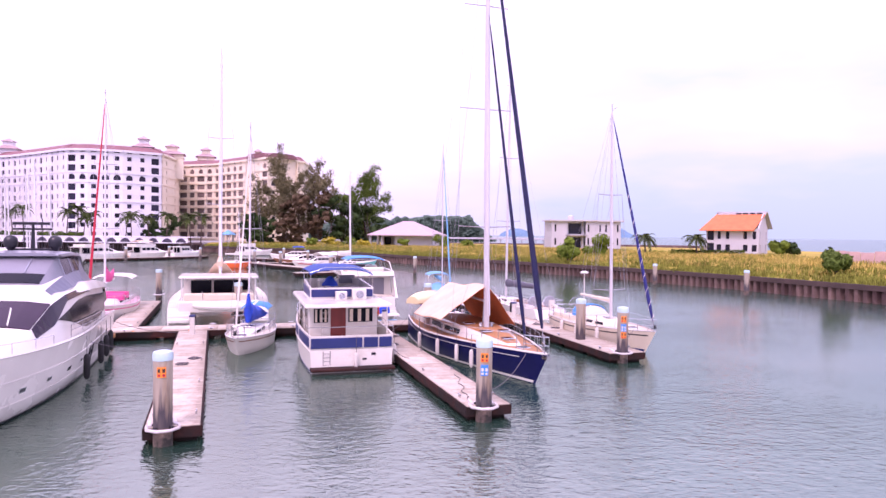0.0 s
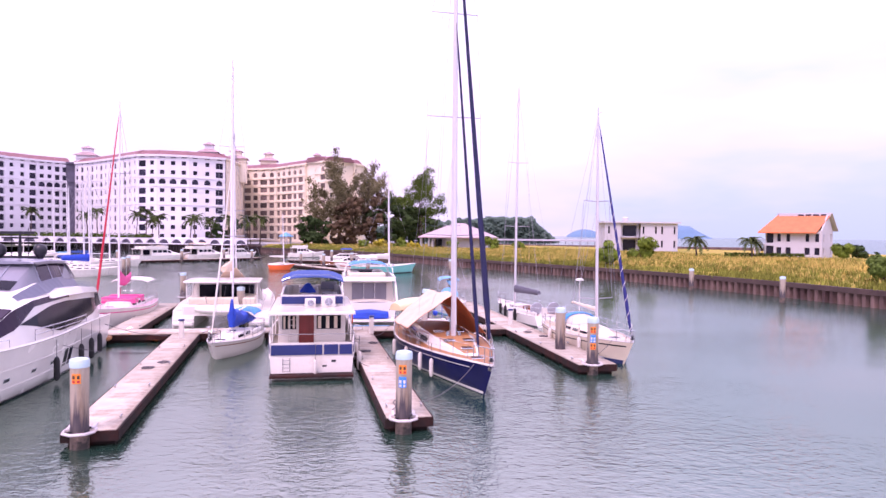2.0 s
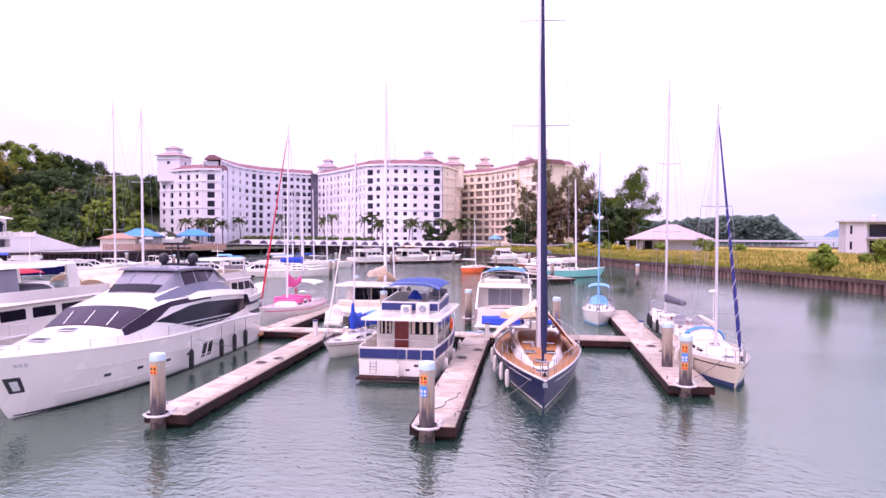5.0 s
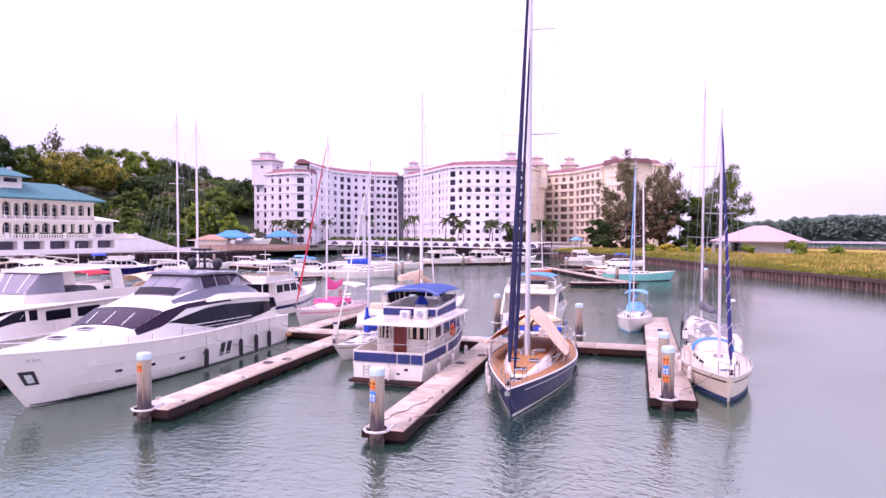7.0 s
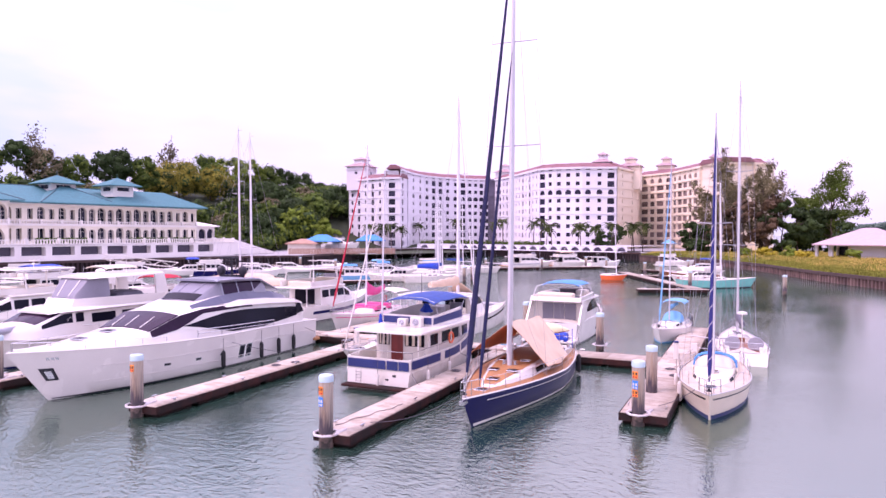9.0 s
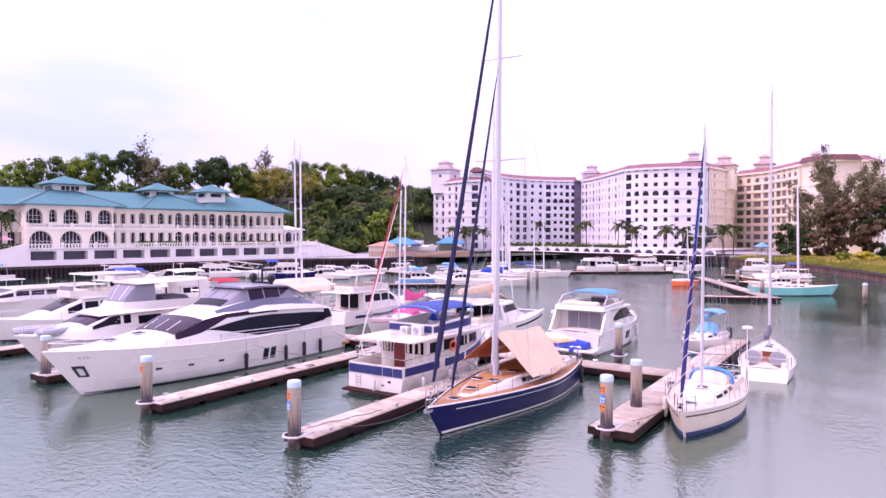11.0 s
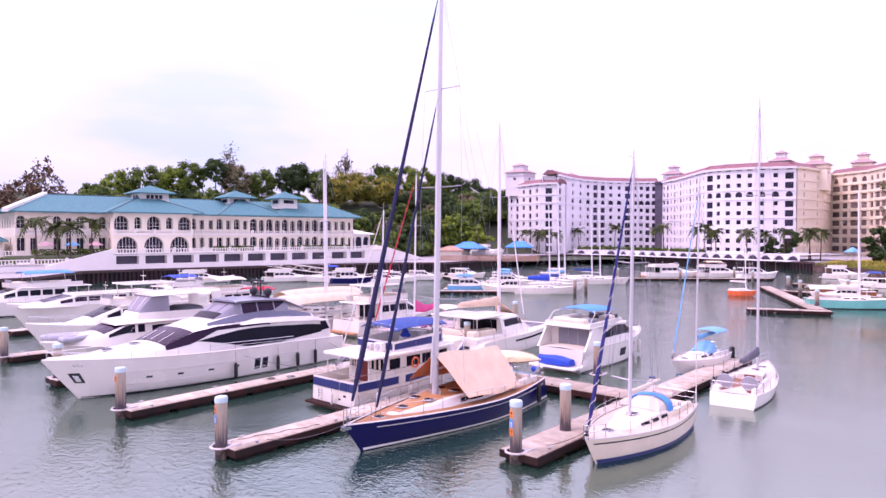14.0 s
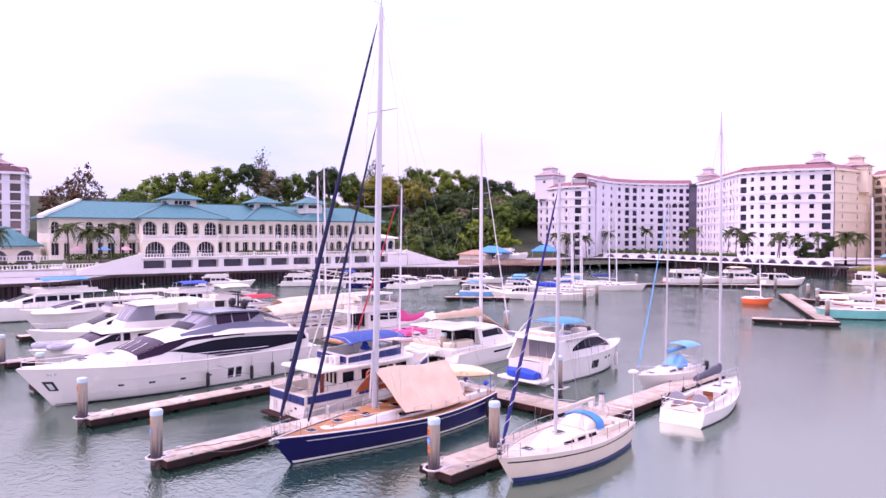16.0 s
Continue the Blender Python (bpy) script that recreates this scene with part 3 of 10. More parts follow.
def headland(name, az0, az1, dist, hfun, n, mat, label, size=2.6):
    r = random.Random(len(name))
    pts = []
    for _ in range(n):
        f = r.random()
        az = radians(az0 + (az1 - az0) * f)
        dd = dist + r.uniform(-30, 30)
        h = hfun(f) * r.random() ** 0.45 * (0.86 + 0.2 * noise.noise((f * 26, 3.0, 0)))
        pts.append(((math.sin(az) * dd, math.cos(az) * dd, max(0.5, h)), size * (0.5 + 0.7 * r.random()), Vector((0, -0.5, 0.85))))
    return leaf_part(name, pts, 3, mat, None, label, "stuff")


# headland slope and woods share the leaf colour with painted haze
bm = BM()
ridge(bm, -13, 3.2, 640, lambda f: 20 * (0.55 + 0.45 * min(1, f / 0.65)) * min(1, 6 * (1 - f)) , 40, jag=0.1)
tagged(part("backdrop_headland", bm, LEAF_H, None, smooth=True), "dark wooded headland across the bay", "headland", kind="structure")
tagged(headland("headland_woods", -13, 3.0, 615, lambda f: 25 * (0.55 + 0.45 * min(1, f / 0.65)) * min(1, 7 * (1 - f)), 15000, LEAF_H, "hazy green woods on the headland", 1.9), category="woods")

# ---- pontoons and piles ----
def pontoon(a0, b0, a1, b1, width, label, cells=2.4, m=BERTH, group="pontoons"):
    """A floating finger: concrete deck units with open joints over a dark timber fender and floats."""
    n = math.hypot(a1 - a0, b1 - b0)
    turn = math.degrees(math.atan2(b1 - b0, a1 - a0))
    root = thing("pontoon", m @ pose(a0, b0, 0, 0, 0, turn), label, "pontoon", group)
    k = max(1, round(n / cells))
    u = n / k
    bm = BM()
    soft_box(bm, 0.008, u - 0.008, -width / 2 + 0.06, width / 2 - 0.06, 0.2, 0.5, 0.02)
    first = part("deck_unit", bm, PONT, root)
    for i in range(1, k):
        piece("deck_unit", first.data, pose(i * u, 0, 0), root)
    for s in (-1, 1):
        bm = BM()
        y = s * (width / 2 - 0.03)
        soft_box(bm, 0, n, y - 0.035, y + 0.035, 0.16, 0.47, 0.015)
        part("timber_fender", bm, PONT_S, root, "dark worn timber rubbing strake")
    for x in (0.02, n - 0.02):
        bm = BM()
        soft_box(bm, x - 0.04, x + 0.04, -width / 2, width / 2, 0.15, 0.465, 0.015)
        part("end_fender", bm, PONT_S, root)
    bm = BM()
    soft_box(bm, 0.2, u - 0.2, -width / 2 + 0.15, width / 2 - 0.15, -0.35, 0.2, 0.05)
    first = part("float", bm, PONT_S, root)
    for i in range(1, k):
        piece("float", first.data, pose(i * u, 0, 0), root)
    for i in range(int(n / 4.5)):
        for s in (-1, 1):
            bm = BM()
            x, y = 1.2 + i * 4.5, s * (width / 2 - 0.2)
            box(bm, x - 0.05, x + 0.05, y - 0.03, y + 0.03, 0.5, 0.58)
            tube(bm, (x - 0.16, y, 0.6), (x + 0.16, y, 0.6), 0.025, n=6)
            part("cleat", bm, STEEL, root)
    return root


def pile(m, height=2.65, r=0.26, plates="", collar=True, label="", worn=0.0, group="mooring piles"):
    root = thing("mooring_pile", m, label or "weathered steel mooring pile with a pale blue cap", "pile", group)
    bm = BM()
    spin(bm, (0, 0, 0), [(r, 0.5), (r, height - 0.2)], 20)
    part("shaft", bm, PILE, root, smooth=True)
    bm = BM()
    spin(bm, (0, 0, 0), [(r + 0.003, -2.0), (r + 0.004, 0.2), (r + 0.004, 0.52)], 20)
    part("tidal_zone", bm, PILE_R, root, "rust and weed stained foot of the pile", smooth=True)
    bm = BM()
    spin(bm, (0, 0, 0), [(r + 0.015, height - 0.24), (r + 0.018, height - 0.06), (r - 0.01, height), (r * 0.5, height + 0.03), (0.02, height + 0.04)], 20)
    part("cap", bm, CAP, root, "pale blue moulded cap", smooth=True)
    if collar:
        bm = BM()
        k = r + 0.17
        ring = [(k * 1.08 * math.cos(0.7854 * i + 0.39), k * 1.08 * math.sin(0.7854 * i + 0.39), 0.5) for i in range(9)]
        pipe(bm, ring, 0.045, 6)
        part("collar", bm, GALV, root, "pale galvanised guide ring")
        for sx in (-1, 1):
            bm = BM()
            soft_box(bm, sx * 0.34 - 0.05, sx * 0.34 + 0.05, 0.1, 0.75, 0.47, 0.56, 0.02)
            part("bracket", bm, GALV, root)
        for i in range(4):
            t = 0.7854 + 1.5708 * i
            bm = BM()
            tube(bm, ((r + 0.05) * math.cos(t) - 0.05 * math.sin(t), (r + 0.05) * math.sin(t) + 0.05 * math.cos(t), 0.52), ((r + 0.05) * math.cos(t) + 0.05 * math.sin(t), (r + 0.05) * math.sin(t) - 0.05 * math.cos(t), 0.52), 0.05, n=8)
            part("guide_roller", bm, RUBBER, root)
    for i, kind in enumerate(plates):
        mat = SIGN_B if kind == "b" else YEL
        hgt = 0.34 if kind == "b" else 0.29
        z1 = height - 0.40 - i * 0.38 if plates[0] != "." else height - 0.4
        bm = BM()
        w = 0.25
        rings = []
        for k in range(7):
            a = -math.pi / 2 - 0.2 + (k - 3) * w / 6 / (r + 0.012)
            for q in (0,):
                rings.append([((r + o) * math.cos(a), (r + o) * math.sin(a), z) for o, z in ((0.006, z1 - hgt), (0.018, z1 - hgt), (0.018, z1), (0.006, z1))])
        loft(bm, rings)
        plate = part("number_plate", bm, mat, root, "blue berth plate" if kind == "b" else "orange berth plate")
        for row, hh in ((0.15, 0.13), (0.03, 0.08)):
            bm = BM()
            for c in (-0.065, 0.065):
                rings = []
                for k in range(3):
                    a = -math.pi / 2 - 0.2 + (c + (k - 1) * 0.035) / (r + 0.02)
                    rings.append([((r + o) * math.cos(a), (r + o) * math.sin(a), z1 - hgt + row * 0.9 + zz) for o, zz in ((0.015, 0), (0.022, 0), (0.022, hh * 0.8), (0.015, hh * 0.8))])
                loft(bm, rings)
            part("marking", bm, GEL_W if kind == "b" else (INK if row > 0.1 else RED), plate)
    return root


pontoon(-9.5, -0.4, -10.25, 19.0, 1.6, "long weathered finger pontoon between the white yacht and the small sloop")
pontoon(0.1, -0.3, -0.3, 19.0, 1.6, "weathered finger pontoon between the blue-trimmed cruiser and the navy yacht")
pontoon(10.0, 7.4, 9.8, 36.0, 1.95, "long weathered outer finger pontoon beside the cream sloop", cells=2.6)
pontoon(-60.0, 20.2, 9.0, 20.2, 2.2, "main walkway pontoon joining the fingers", cells=3.0)
pontoon(-14.2, 21.4, -14.6, 36.5, 1.7, "finger pontoon between the pink sloop and the catamaran")
pontoon(-20.4, -0.2, -20.9, 19.0, 1.75, "finger pontoon between two white motor yachts")
pontoon(-31.6, 0.6, -32.2, 19.0, 1.75, "finger pontoon beside a white motor yacht")
pontoon(-46.5, 5.0, -46.5, 19.0, 1.75, "finger pontoon beside a long white cruiser")
pile(berth(-9.75, -0.46, 8), plates="o", label="weathered steel mooring pile with blue cap and orange plate")
pile(berth(-0.1, -0.35, -6), plates="ob", label="weathered steel mooring pile with orange and blue plates")
pile(berth(9.79, 7.52, -10), plates="obo", label="weathered steel mooring pile with orange and blue plates")
pile(berth(9.74, 11.6), collar=False)
pile(berth(4.65, 24.1), height=2.6)
pile(berth(-14.6, 42.2))
pile(berth(-7.9, 26.0))
pile(berth(-20.4, 0.2))
pile(berth(-31.6, 0.4), plates="o", label="weathered steel mooring pile with an orange plate")
pile(berth(-1.9, 28.5))

# ---- buildings ----
def win_mesh(name, w, h, arch=False, mat=GLASS_W):
    bm = BM()
    if arch:
        n = 8
        poly = [(-w / 2, 0), (w / 2, 0)] + [(w / 2 * math.cos(math.pi * k / n), h - w / 2 + w / 2 * math.sin(math.pi * k / n)) for k in range(n + 1)]
        loft(bm, [[(x, 0.0, z) for x, z in poly], [(x, 0.06, z) for x, z in poly]])
    else:
        box(bm, -w / 2, w / 2, 0, 0.06, 0, h)
    me = bpy.data.meshes.new(name)
    bmesh.ops.recalc_face_normals(bm, faces=bm.faces)
    bm.to_mesh(me)
    bm.free()
    me.materials.append(mat)
    return me


def facade(bm, p0, p1, z0, rows, bays, panes, depth=0.45):
    """A wall from p0 to p1 with true openings. rows: (height, kind->(width, sill, height, arched)); bays: letters."""
    (x0, y0), (x1, y1) = p0, p1
    n = math.hypot(x1 - x0, y1 - y0)
    m = pose(x0, y0, 0, 0, 0, math.degrees(math.atan2(y1 - y0, x1 - x0)))
    bw = n / len(bays)
    def quad(*ps):
        verts_faces(bm, [m @ Vector(p) for p in ps], [range(len(ps))])
    z = z0
    for rh, kinds in rows:
        for i, kind in enumerate(bays):
            a, b = i * bw, (i + 1) * bw
            op = kinds.get(kind)
            if not op:
                quad((a, 0, z), (b, 0, z), (b, 0, z + rh), (a, 0, z + rh))
                continue
            w, sill, h, arch = op
            w = min(w, bw * 0.86)
            c = (a + b) / 2
            l, r, t, s = c - w / 2, c + w / 2, z + sill + h, z + sill
            quad((a, 0, z), (l, 0, z), (l, 0, z + rh), (a, 0, z + rh))
            quad((r, 0, z), (b, 0, z), (b, 0, z + rh), (r, 0, z + rh))
            quad((l, 0, z), (r, 0, z), (r, 0, s), (l, 0, s))
            quad((l, 0, s), (r, 0, s), (r, depth, s), (l, depth, s))
            if arch:
                k, rad = 8, w / 2
                arc = [(c - rad * math.cos(math.pi * q / k), t - rad + rad * math.sin(math.pi * q / k)) for q in range(k + 1)]
                for (xa, za), (xb, zb) in zip(arc, arc[1:]):
                    quad((xa, 0, za), (xb, 0, zb), (xb, 0, z + rh), (xa, 0, z + rh))
                    quad((xa, 0, za), (xb, 0, zb), (xb, depth, zb), (xa, depth, za))
                quad((l, 0, s), (l, depth, s), (l, depth, t - rad), (l, 0, t - rad))
                quad((r, 0, s), (r, depth, s), (r, depth, t - rad), (r, 0, t - rad))
            else:
                quad((l, 0, t), (r, 0, t), (r, 0, z + rh), (l, 0, z + rh))
                quad((l, 0, t), (r, 0, t), (r, depth, t), (l, depth, t))
                quad((l, 0, s), (l, depth, s), (l, depth, t), (l, 0, t))
                quad((r, 0, s), (r, depth, s), (r, depth, t), (r, 0, t))
            panes.append((m @ pose(c, depth - 0.05, s), round(w, 2), h, arch))
        z += rh
    return m, n, z


def bars_mesh(w, h, arch, nx, nz):
    """White glazing bars in front of one window."""
    bm = BM()
    for k in range(nx + 1):
        x = -w / 2 + w * k / nx
        top = h - (w / 2 - math.sqrt(max(0, (w / 2) ** 2 - x * x)) if arch else 0)
        if top > 0.3:
            box(bm, x - 0.035, x + 0.035, -0.06, -0.005, 0, top)
    for k in range(nz):
        z = (h - (w / 2 if arch else 0)) * (k + 1) / nz
        box(bm, -w / 2, w / 2, -0.075, -0.065, z - 0.035, z + 0.035)
    me = bpy.data.meshes.new("window_grille")
    bmesh.ops.recalc_face_normals(bm, faces=bm.faces)
    bm.to_mesh(me)
    bm.free()
    me.materials.append(C_TRIM)
    return me


def glaze(parent, panes, name="window", mat=GLASS_W, bars=False):
    cache = {}
    if bars:
        for m, w, h, arch in panes:
            key = ("bars", w, h, arch)
            if key not in cache:
                cache[key] = bars_mesh(w, h, arch, 6 if w > 3.5 else (4 if w > 2.5 else 2), 2 if arch else 1)
            piece("window_grille", cache[key], m, parent)
    for m, w, h, arch in panes:
        key = (w, h, arch)
        if key not in cache:
            cache[key] = win_mesh("window", w + 0.1, h, arch, mat)
        piece(name, cache[key], m, parent)


def strip(bm, m, n, y0, y1, z0, z1):
    box(bm, -0.05, n + 0.05, y0, y1, z0, z1, m)


FH = 3.27
W_S, W_B, W_A = (1.5, 0.95, 1.5, False), (2.7, 0.35, 2.2, False), (2.3, 0.75, 1.9, True)
PLAIN = {"w": W_S, "b": W_B, "d": (1.7, 0.45, 2.0, False), "s": (1.0, 0.9, 1.5, False)}
ARCHED = {"w": W_A, "b": W_A, "d": W_A, "s": (1.1, 0.9, 1.5, False)}
EAVE = (0.9, {k: (1.9, 0.3, 0.32, False) for k in "wbds"})
H_ROWS = [(FH, PLAIN)] * 6 + [(FH, ARCHED)] + [(FH, PLAIN)] * 2 + [EAVE]
BALC = {"w": (1.5, 0.9, 1.5, False), "b": (3.9, 0.8, 2.0, False), "d": (2.6, 0.8, 2.0, False), "s": (0.8, 0.9, 1.4, False)}
GROUND = [(3.9, {"w": (4.4, 0.3, 3.1, True), "b": (4.4, 0.3, 3.1, True), "d": (4.0, 0.3, 3.1, True), "s": (4.0, 0.3, 3.1, True)})]
BASE_ROWS = [(0.55, {})]


def wing(name, label, line, bays, wall, z0=2.2, ground=False, rows=H_ROWS, roof=True, deep=13.0, bands=(0, 4, 6, 7), glass=None):
    root = thing(name, Matrix.Identity(4), label, "hotel wing", "hotel wings")
    panes = []
    for (p0, p1), letters in zip(zip(line, line[1:]), bays):
        bm, z = BM(), z0
        if ground:
            few = max(1, round(math.hypot(p1[0] - p0[0], p1[1] - p0[1]) / 6.2))
            _, _, z = facade(bm, p0, p1, z, GROUND, "w" * few, panes, 0.9)
        m, n, z = facade(bm, p0, p1, z, BASE_ROWS, "w", panes)
        zb = z
        m, n, z = facade(bm, p0, p1, z, rows, letters, panes)
        bmesh.ops.remove_doubles(bm, verts=bm.verts, dist=0.01)
        part("wall", bm, wall, root)
        for lvl in [zb + FH * k for k in bands]:
            bm = BM()
            strip(bm, m, n, -0.22, -0.003, lvl - 0.2, lvl + 0.15)
            part("string_course", bm, wall, root)
        bm = BM()
        strip(bm, m, n, -0.7, -0.003, z - 0.2, z + 0.5)
        part("cornice", bm, wall, root)
        bm = BM()
        box(bm, 0, n, deep, deep + 0.3, z0, z, m)
        part("rear_wall", bm, wall, root)
        for e in (1.0, n - 1.3):
            bm = BM()
            box(bm, e, e + 0.3, 1.0, deep, z0, z, m)
            part("end_wall", bm, wall, root)
        bm = BM()
        if roof:
            loft(bm, [[m @ Vector(p) for p in q] for q in ([(-0.3, -0.6, z + 0.5), (n + 0.3, -0.6, z + 0.5), (n + 0.3, deep, z + 0.5), (-0.3, deep, z + 0.5)], [(-0.3, 2.0, z + 2.2), (n + 0.3, 2.0, z + 2.2), (n + 0.3, deep - 2, z + 2.2), (-0.3, deep - 2, z + 2.2)])])
        else:
            box(bm, 0, n, 0.01, deep, z, z + 0.5, m)
        part("roof", bm, H_ROOF if roof else wall, root, "sloping dull red roof" if roof else "")
    glaze(root, panes, mat=glass or GLASS_W)
    return root, z


def turret(c, base, z0, z1, wall, label="square roof turret with red cap", size=7.0, parent=None):
    root = thing("roof_turret", pose(c[0], c[1], 0, 0, 0, 20), label, "turret", "roof turrets")
    bm = BM()
    h = size / 2
    box(bm, -h, h, -h, h, z0, z1)
    box(bm, -h - 0.35, h + 0.35, -h - 0.35, h + 0.35, z1 - 1.4, z1 - 1.0)
    part("body", bm, wall, root)
    bm = BM()
    k = h + 0.9
    loft(bm, [[(-k, -k, z1), (k, -k, z1), (k, k, z1), (-k, k, z1)], [(-h * 0.5, -h * 0.5, z1 + 1.4), (h * 0.5, -h * 0.5, z1 + 1.4), (h * 0.5, h * 0.5, z1 + 1.4), (-h * 0.5, h * 0.5, z1 + 1.4)]])
    part("lower_roof", bm, H_CAP, root, "faded red lower roof")
    bm = BM()
    q = h * 0.5
    box(bm, -q, q, -q, q, z1 + 1.4, z1 + 3.0)
    part("lantern", bm, wall, root)
    bm = BM()
    loft(bm, [[(-q - 0.6, -q - 0.6, z1 + 3.0), (q + 0.6, -q - 0.6, z1 + 3.0), (q + 0.6, q + 0.6, z1 + 3.0), (-q - 0.6, q + 0.6, z1 + 3.0)], [(-0.1, -0.1, z1 + 4.2), (0.1, -0.1, z1 + 4.2), (0.1, 0.1, z1 + 4.2), (-0.1, 0.1, z1 + 4.2)]])
    part("upper_roof", bm, H_CAP, root, "faded red pyramid cap")
    for k in range(4):
        piece("window", win_mesh("window", 1.2, 1.0), pose(0, 0, z1 - 3.2, 0, 0, 90 * k) @ pose(0, -h - 0.01, 0), root)
    return root


wing("hotel_end_wing", "lilac-white hotel end wing with red roof", [(-202, 187.5), (-178.8, 186.2), (-173, 190)], ["wdwdw", "b"], H_WALL, rows=[(FH, PLAIN)] * 7 + [(FH, PLAIN), EAVE])
wing("hotel_curved_wing", "concave lilac-white hotel wing with rows of windows", [(-173, 190), (-181, 203), (-187, 217), (-188, 231), (-184.5, 243), (-178.5, 252.5)], ["bw", "ww", "wbb", "wwb", "wwdd"], H_WALL, deep=6.0)
wing("hotel_middle_wing", "lilac-white hotel wing with balconies", [(-177, 254), (-167, 249.5), (-150, 238.5), (-133, 227)], ["wds", "dsdss", "dsdss"], H_WALL)
wing("hotel_front_block", "curved lilac-white hotel block with arched balconies", [(-133, 227), (-125.5, 226.8), (-115.5, 231), (-106, 240)], ["bw", "www", "wwb"], H_WALL)
# the panes here are balcony backs, their shade painted by H_REC
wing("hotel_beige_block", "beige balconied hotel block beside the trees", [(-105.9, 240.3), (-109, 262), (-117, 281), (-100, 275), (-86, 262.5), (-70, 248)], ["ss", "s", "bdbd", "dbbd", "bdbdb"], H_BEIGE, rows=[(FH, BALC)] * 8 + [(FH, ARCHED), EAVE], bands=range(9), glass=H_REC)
wing("hotel_beige_return", "beige rear hotel wing", [(-70, 248), (-60, 262), (-62, 280)], ["wdw", "wdw"], H_BEIGE)
wing("hotel_dark_strip", "narrow dark glazed strip between hotel wings", [(-179, 251.6), (-176.6, 253.8)], ["n"], H_DARK, roof=False)
turret((-197.4, 190.5), 0, 26, 35.8, H_WALL, size=9.0)
turret((-201, 222), 0, 2.2, 33.6, H_WALL, size=6.5)
turret((-173.5, 257.5), 0, 31, 36.6, H_WALL, size=7.0)
turret((-115.1, 245.6), 0, 31, 36.2, H_WALL, size=6.0)
turret((-111, 260.5), 0, 26, 35.4, H_BEIGE, size=8.0, label="square beige roof turret with red cap")
turret((-107, 284.6), 0, 26, 37.2, H_BEIGE, size=6.5, label="square beige roof turret with red cap")
turret((-78, 262), 0, 31, 34.0, H_BEIGE, size=4.0, label="square beige roof turret with red cap")

# the promenade arcade below the hotel
root = tagged(new("promenade"), "white arcaded promenade wall along the hotel quay", "promenade", kind="structure")
PROM = [((-126, 199), (-80, 199.8), 11), ((-150, 200), (-126, 199), 5), ((-166, 192.5), (-150, 200), 3)]
bm, panes = BM(), []
for p1, p0, k in PROM:
    facade(bm, p1 if p1[0] < p0[0] else p0, p0 if p1[0] < p0[0] else p1, 2.2, [(1.75, {"w": (3.5, 0.05, 1.5, True)})], "w" * k, panes, 0.8)
part("wall", bm, H_WALL, root)
# dark sheets close the arches, painted as the shade behind them
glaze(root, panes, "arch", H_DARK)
bm = BM()
for p1, p0, k in PROM:
    (x0, y0), (x1, y1) = (p1, p0) if p1[0] < p0[0] else (p0, p1)
    n, t = math.hypot(x1 - x0, y1 - y0), math.degrees(math.atan2(y1 - y0, x1 - x0))
    box(bm, -0.1, n + 0.1, -0.25, 24, 3.95, 4.08, pose(x0, y0, 0, 0, 0, t))
    box(bm, -0.1, n + 0.1, -5.5, -0.3, 2.3, 2.45, pose(x0, y0, 0, 0, 0, t))
part("deck", bm, H_WALL, root)

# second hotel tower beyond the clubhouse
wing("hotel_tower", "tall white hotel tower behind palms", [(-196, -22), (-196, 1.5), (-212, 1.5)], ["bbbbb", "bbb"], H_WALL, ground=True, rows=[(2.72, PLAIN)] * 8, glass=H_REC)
turret((-203.5, -7), 0, 25, 31.5, H_WALL, size=7)


# ---- clubhouse ----
CLUB = pose(-134, 10, 0, 0, 0, 99.7)


def hip(bm, x0, x1, y0, y1, z0, z1, over=1.4, cut=0.0):
    x0, x1, y0, y1 = x0 - over, x1 + over, y0 - over, y1 + over
    d = (y1 - y0) / 2 if (x1 - x0) >= (y1 - y0) else (x1 - x0) / 2
    d *= 1 - cut
    loft(bm, [[(x0, y0, z0 - 0.25), (x1, y0, z0 - 0.25), (x1, y1, z0 - 0.25), (x0, y1, z0 - 0.25)], [(x0, y0, z0), (x1, y0, z0), (x1, y1, z0), (x0, y1, z0)],
              [(x0 + d, y0 + d, z1), (x1 - d, y0 + d, z1), (x1 - d, y1 - d, z1), (x0 + d, y1 - d, z1)]])


def balustrade(bm, p0, p1, z, h=1.0, step=0.55, post=4.0):
    (x0, y0), (x1, y1) = p0, p1
    n, a = math.hypot(x1 - x0, y1 - y0), math.degrees(math.atan2(y1 - y0, x1 - x0))
    m = pose(x0, y0, z, 0, 0, a)
    box(bm, 0, n, -0.12, 0.12, 0, 0.12, m)
    box(bm, 0, n, -0.14, 0.14, h - 0.15, h, m)
    for i in range(int(n / step)):
        x = (i + 0.5) * step
        box(bm, x - 0.1, x + 0.1, -0.08, 0.08, 0.12, h - 0.15, m)
    k = max(1, round(n / post))
    for i in range(k + 1):
        x = n * i / k
        box(bm, x - 0.22, x + 0.22, -0.22, 0.22, 0, h + 0.25, m)


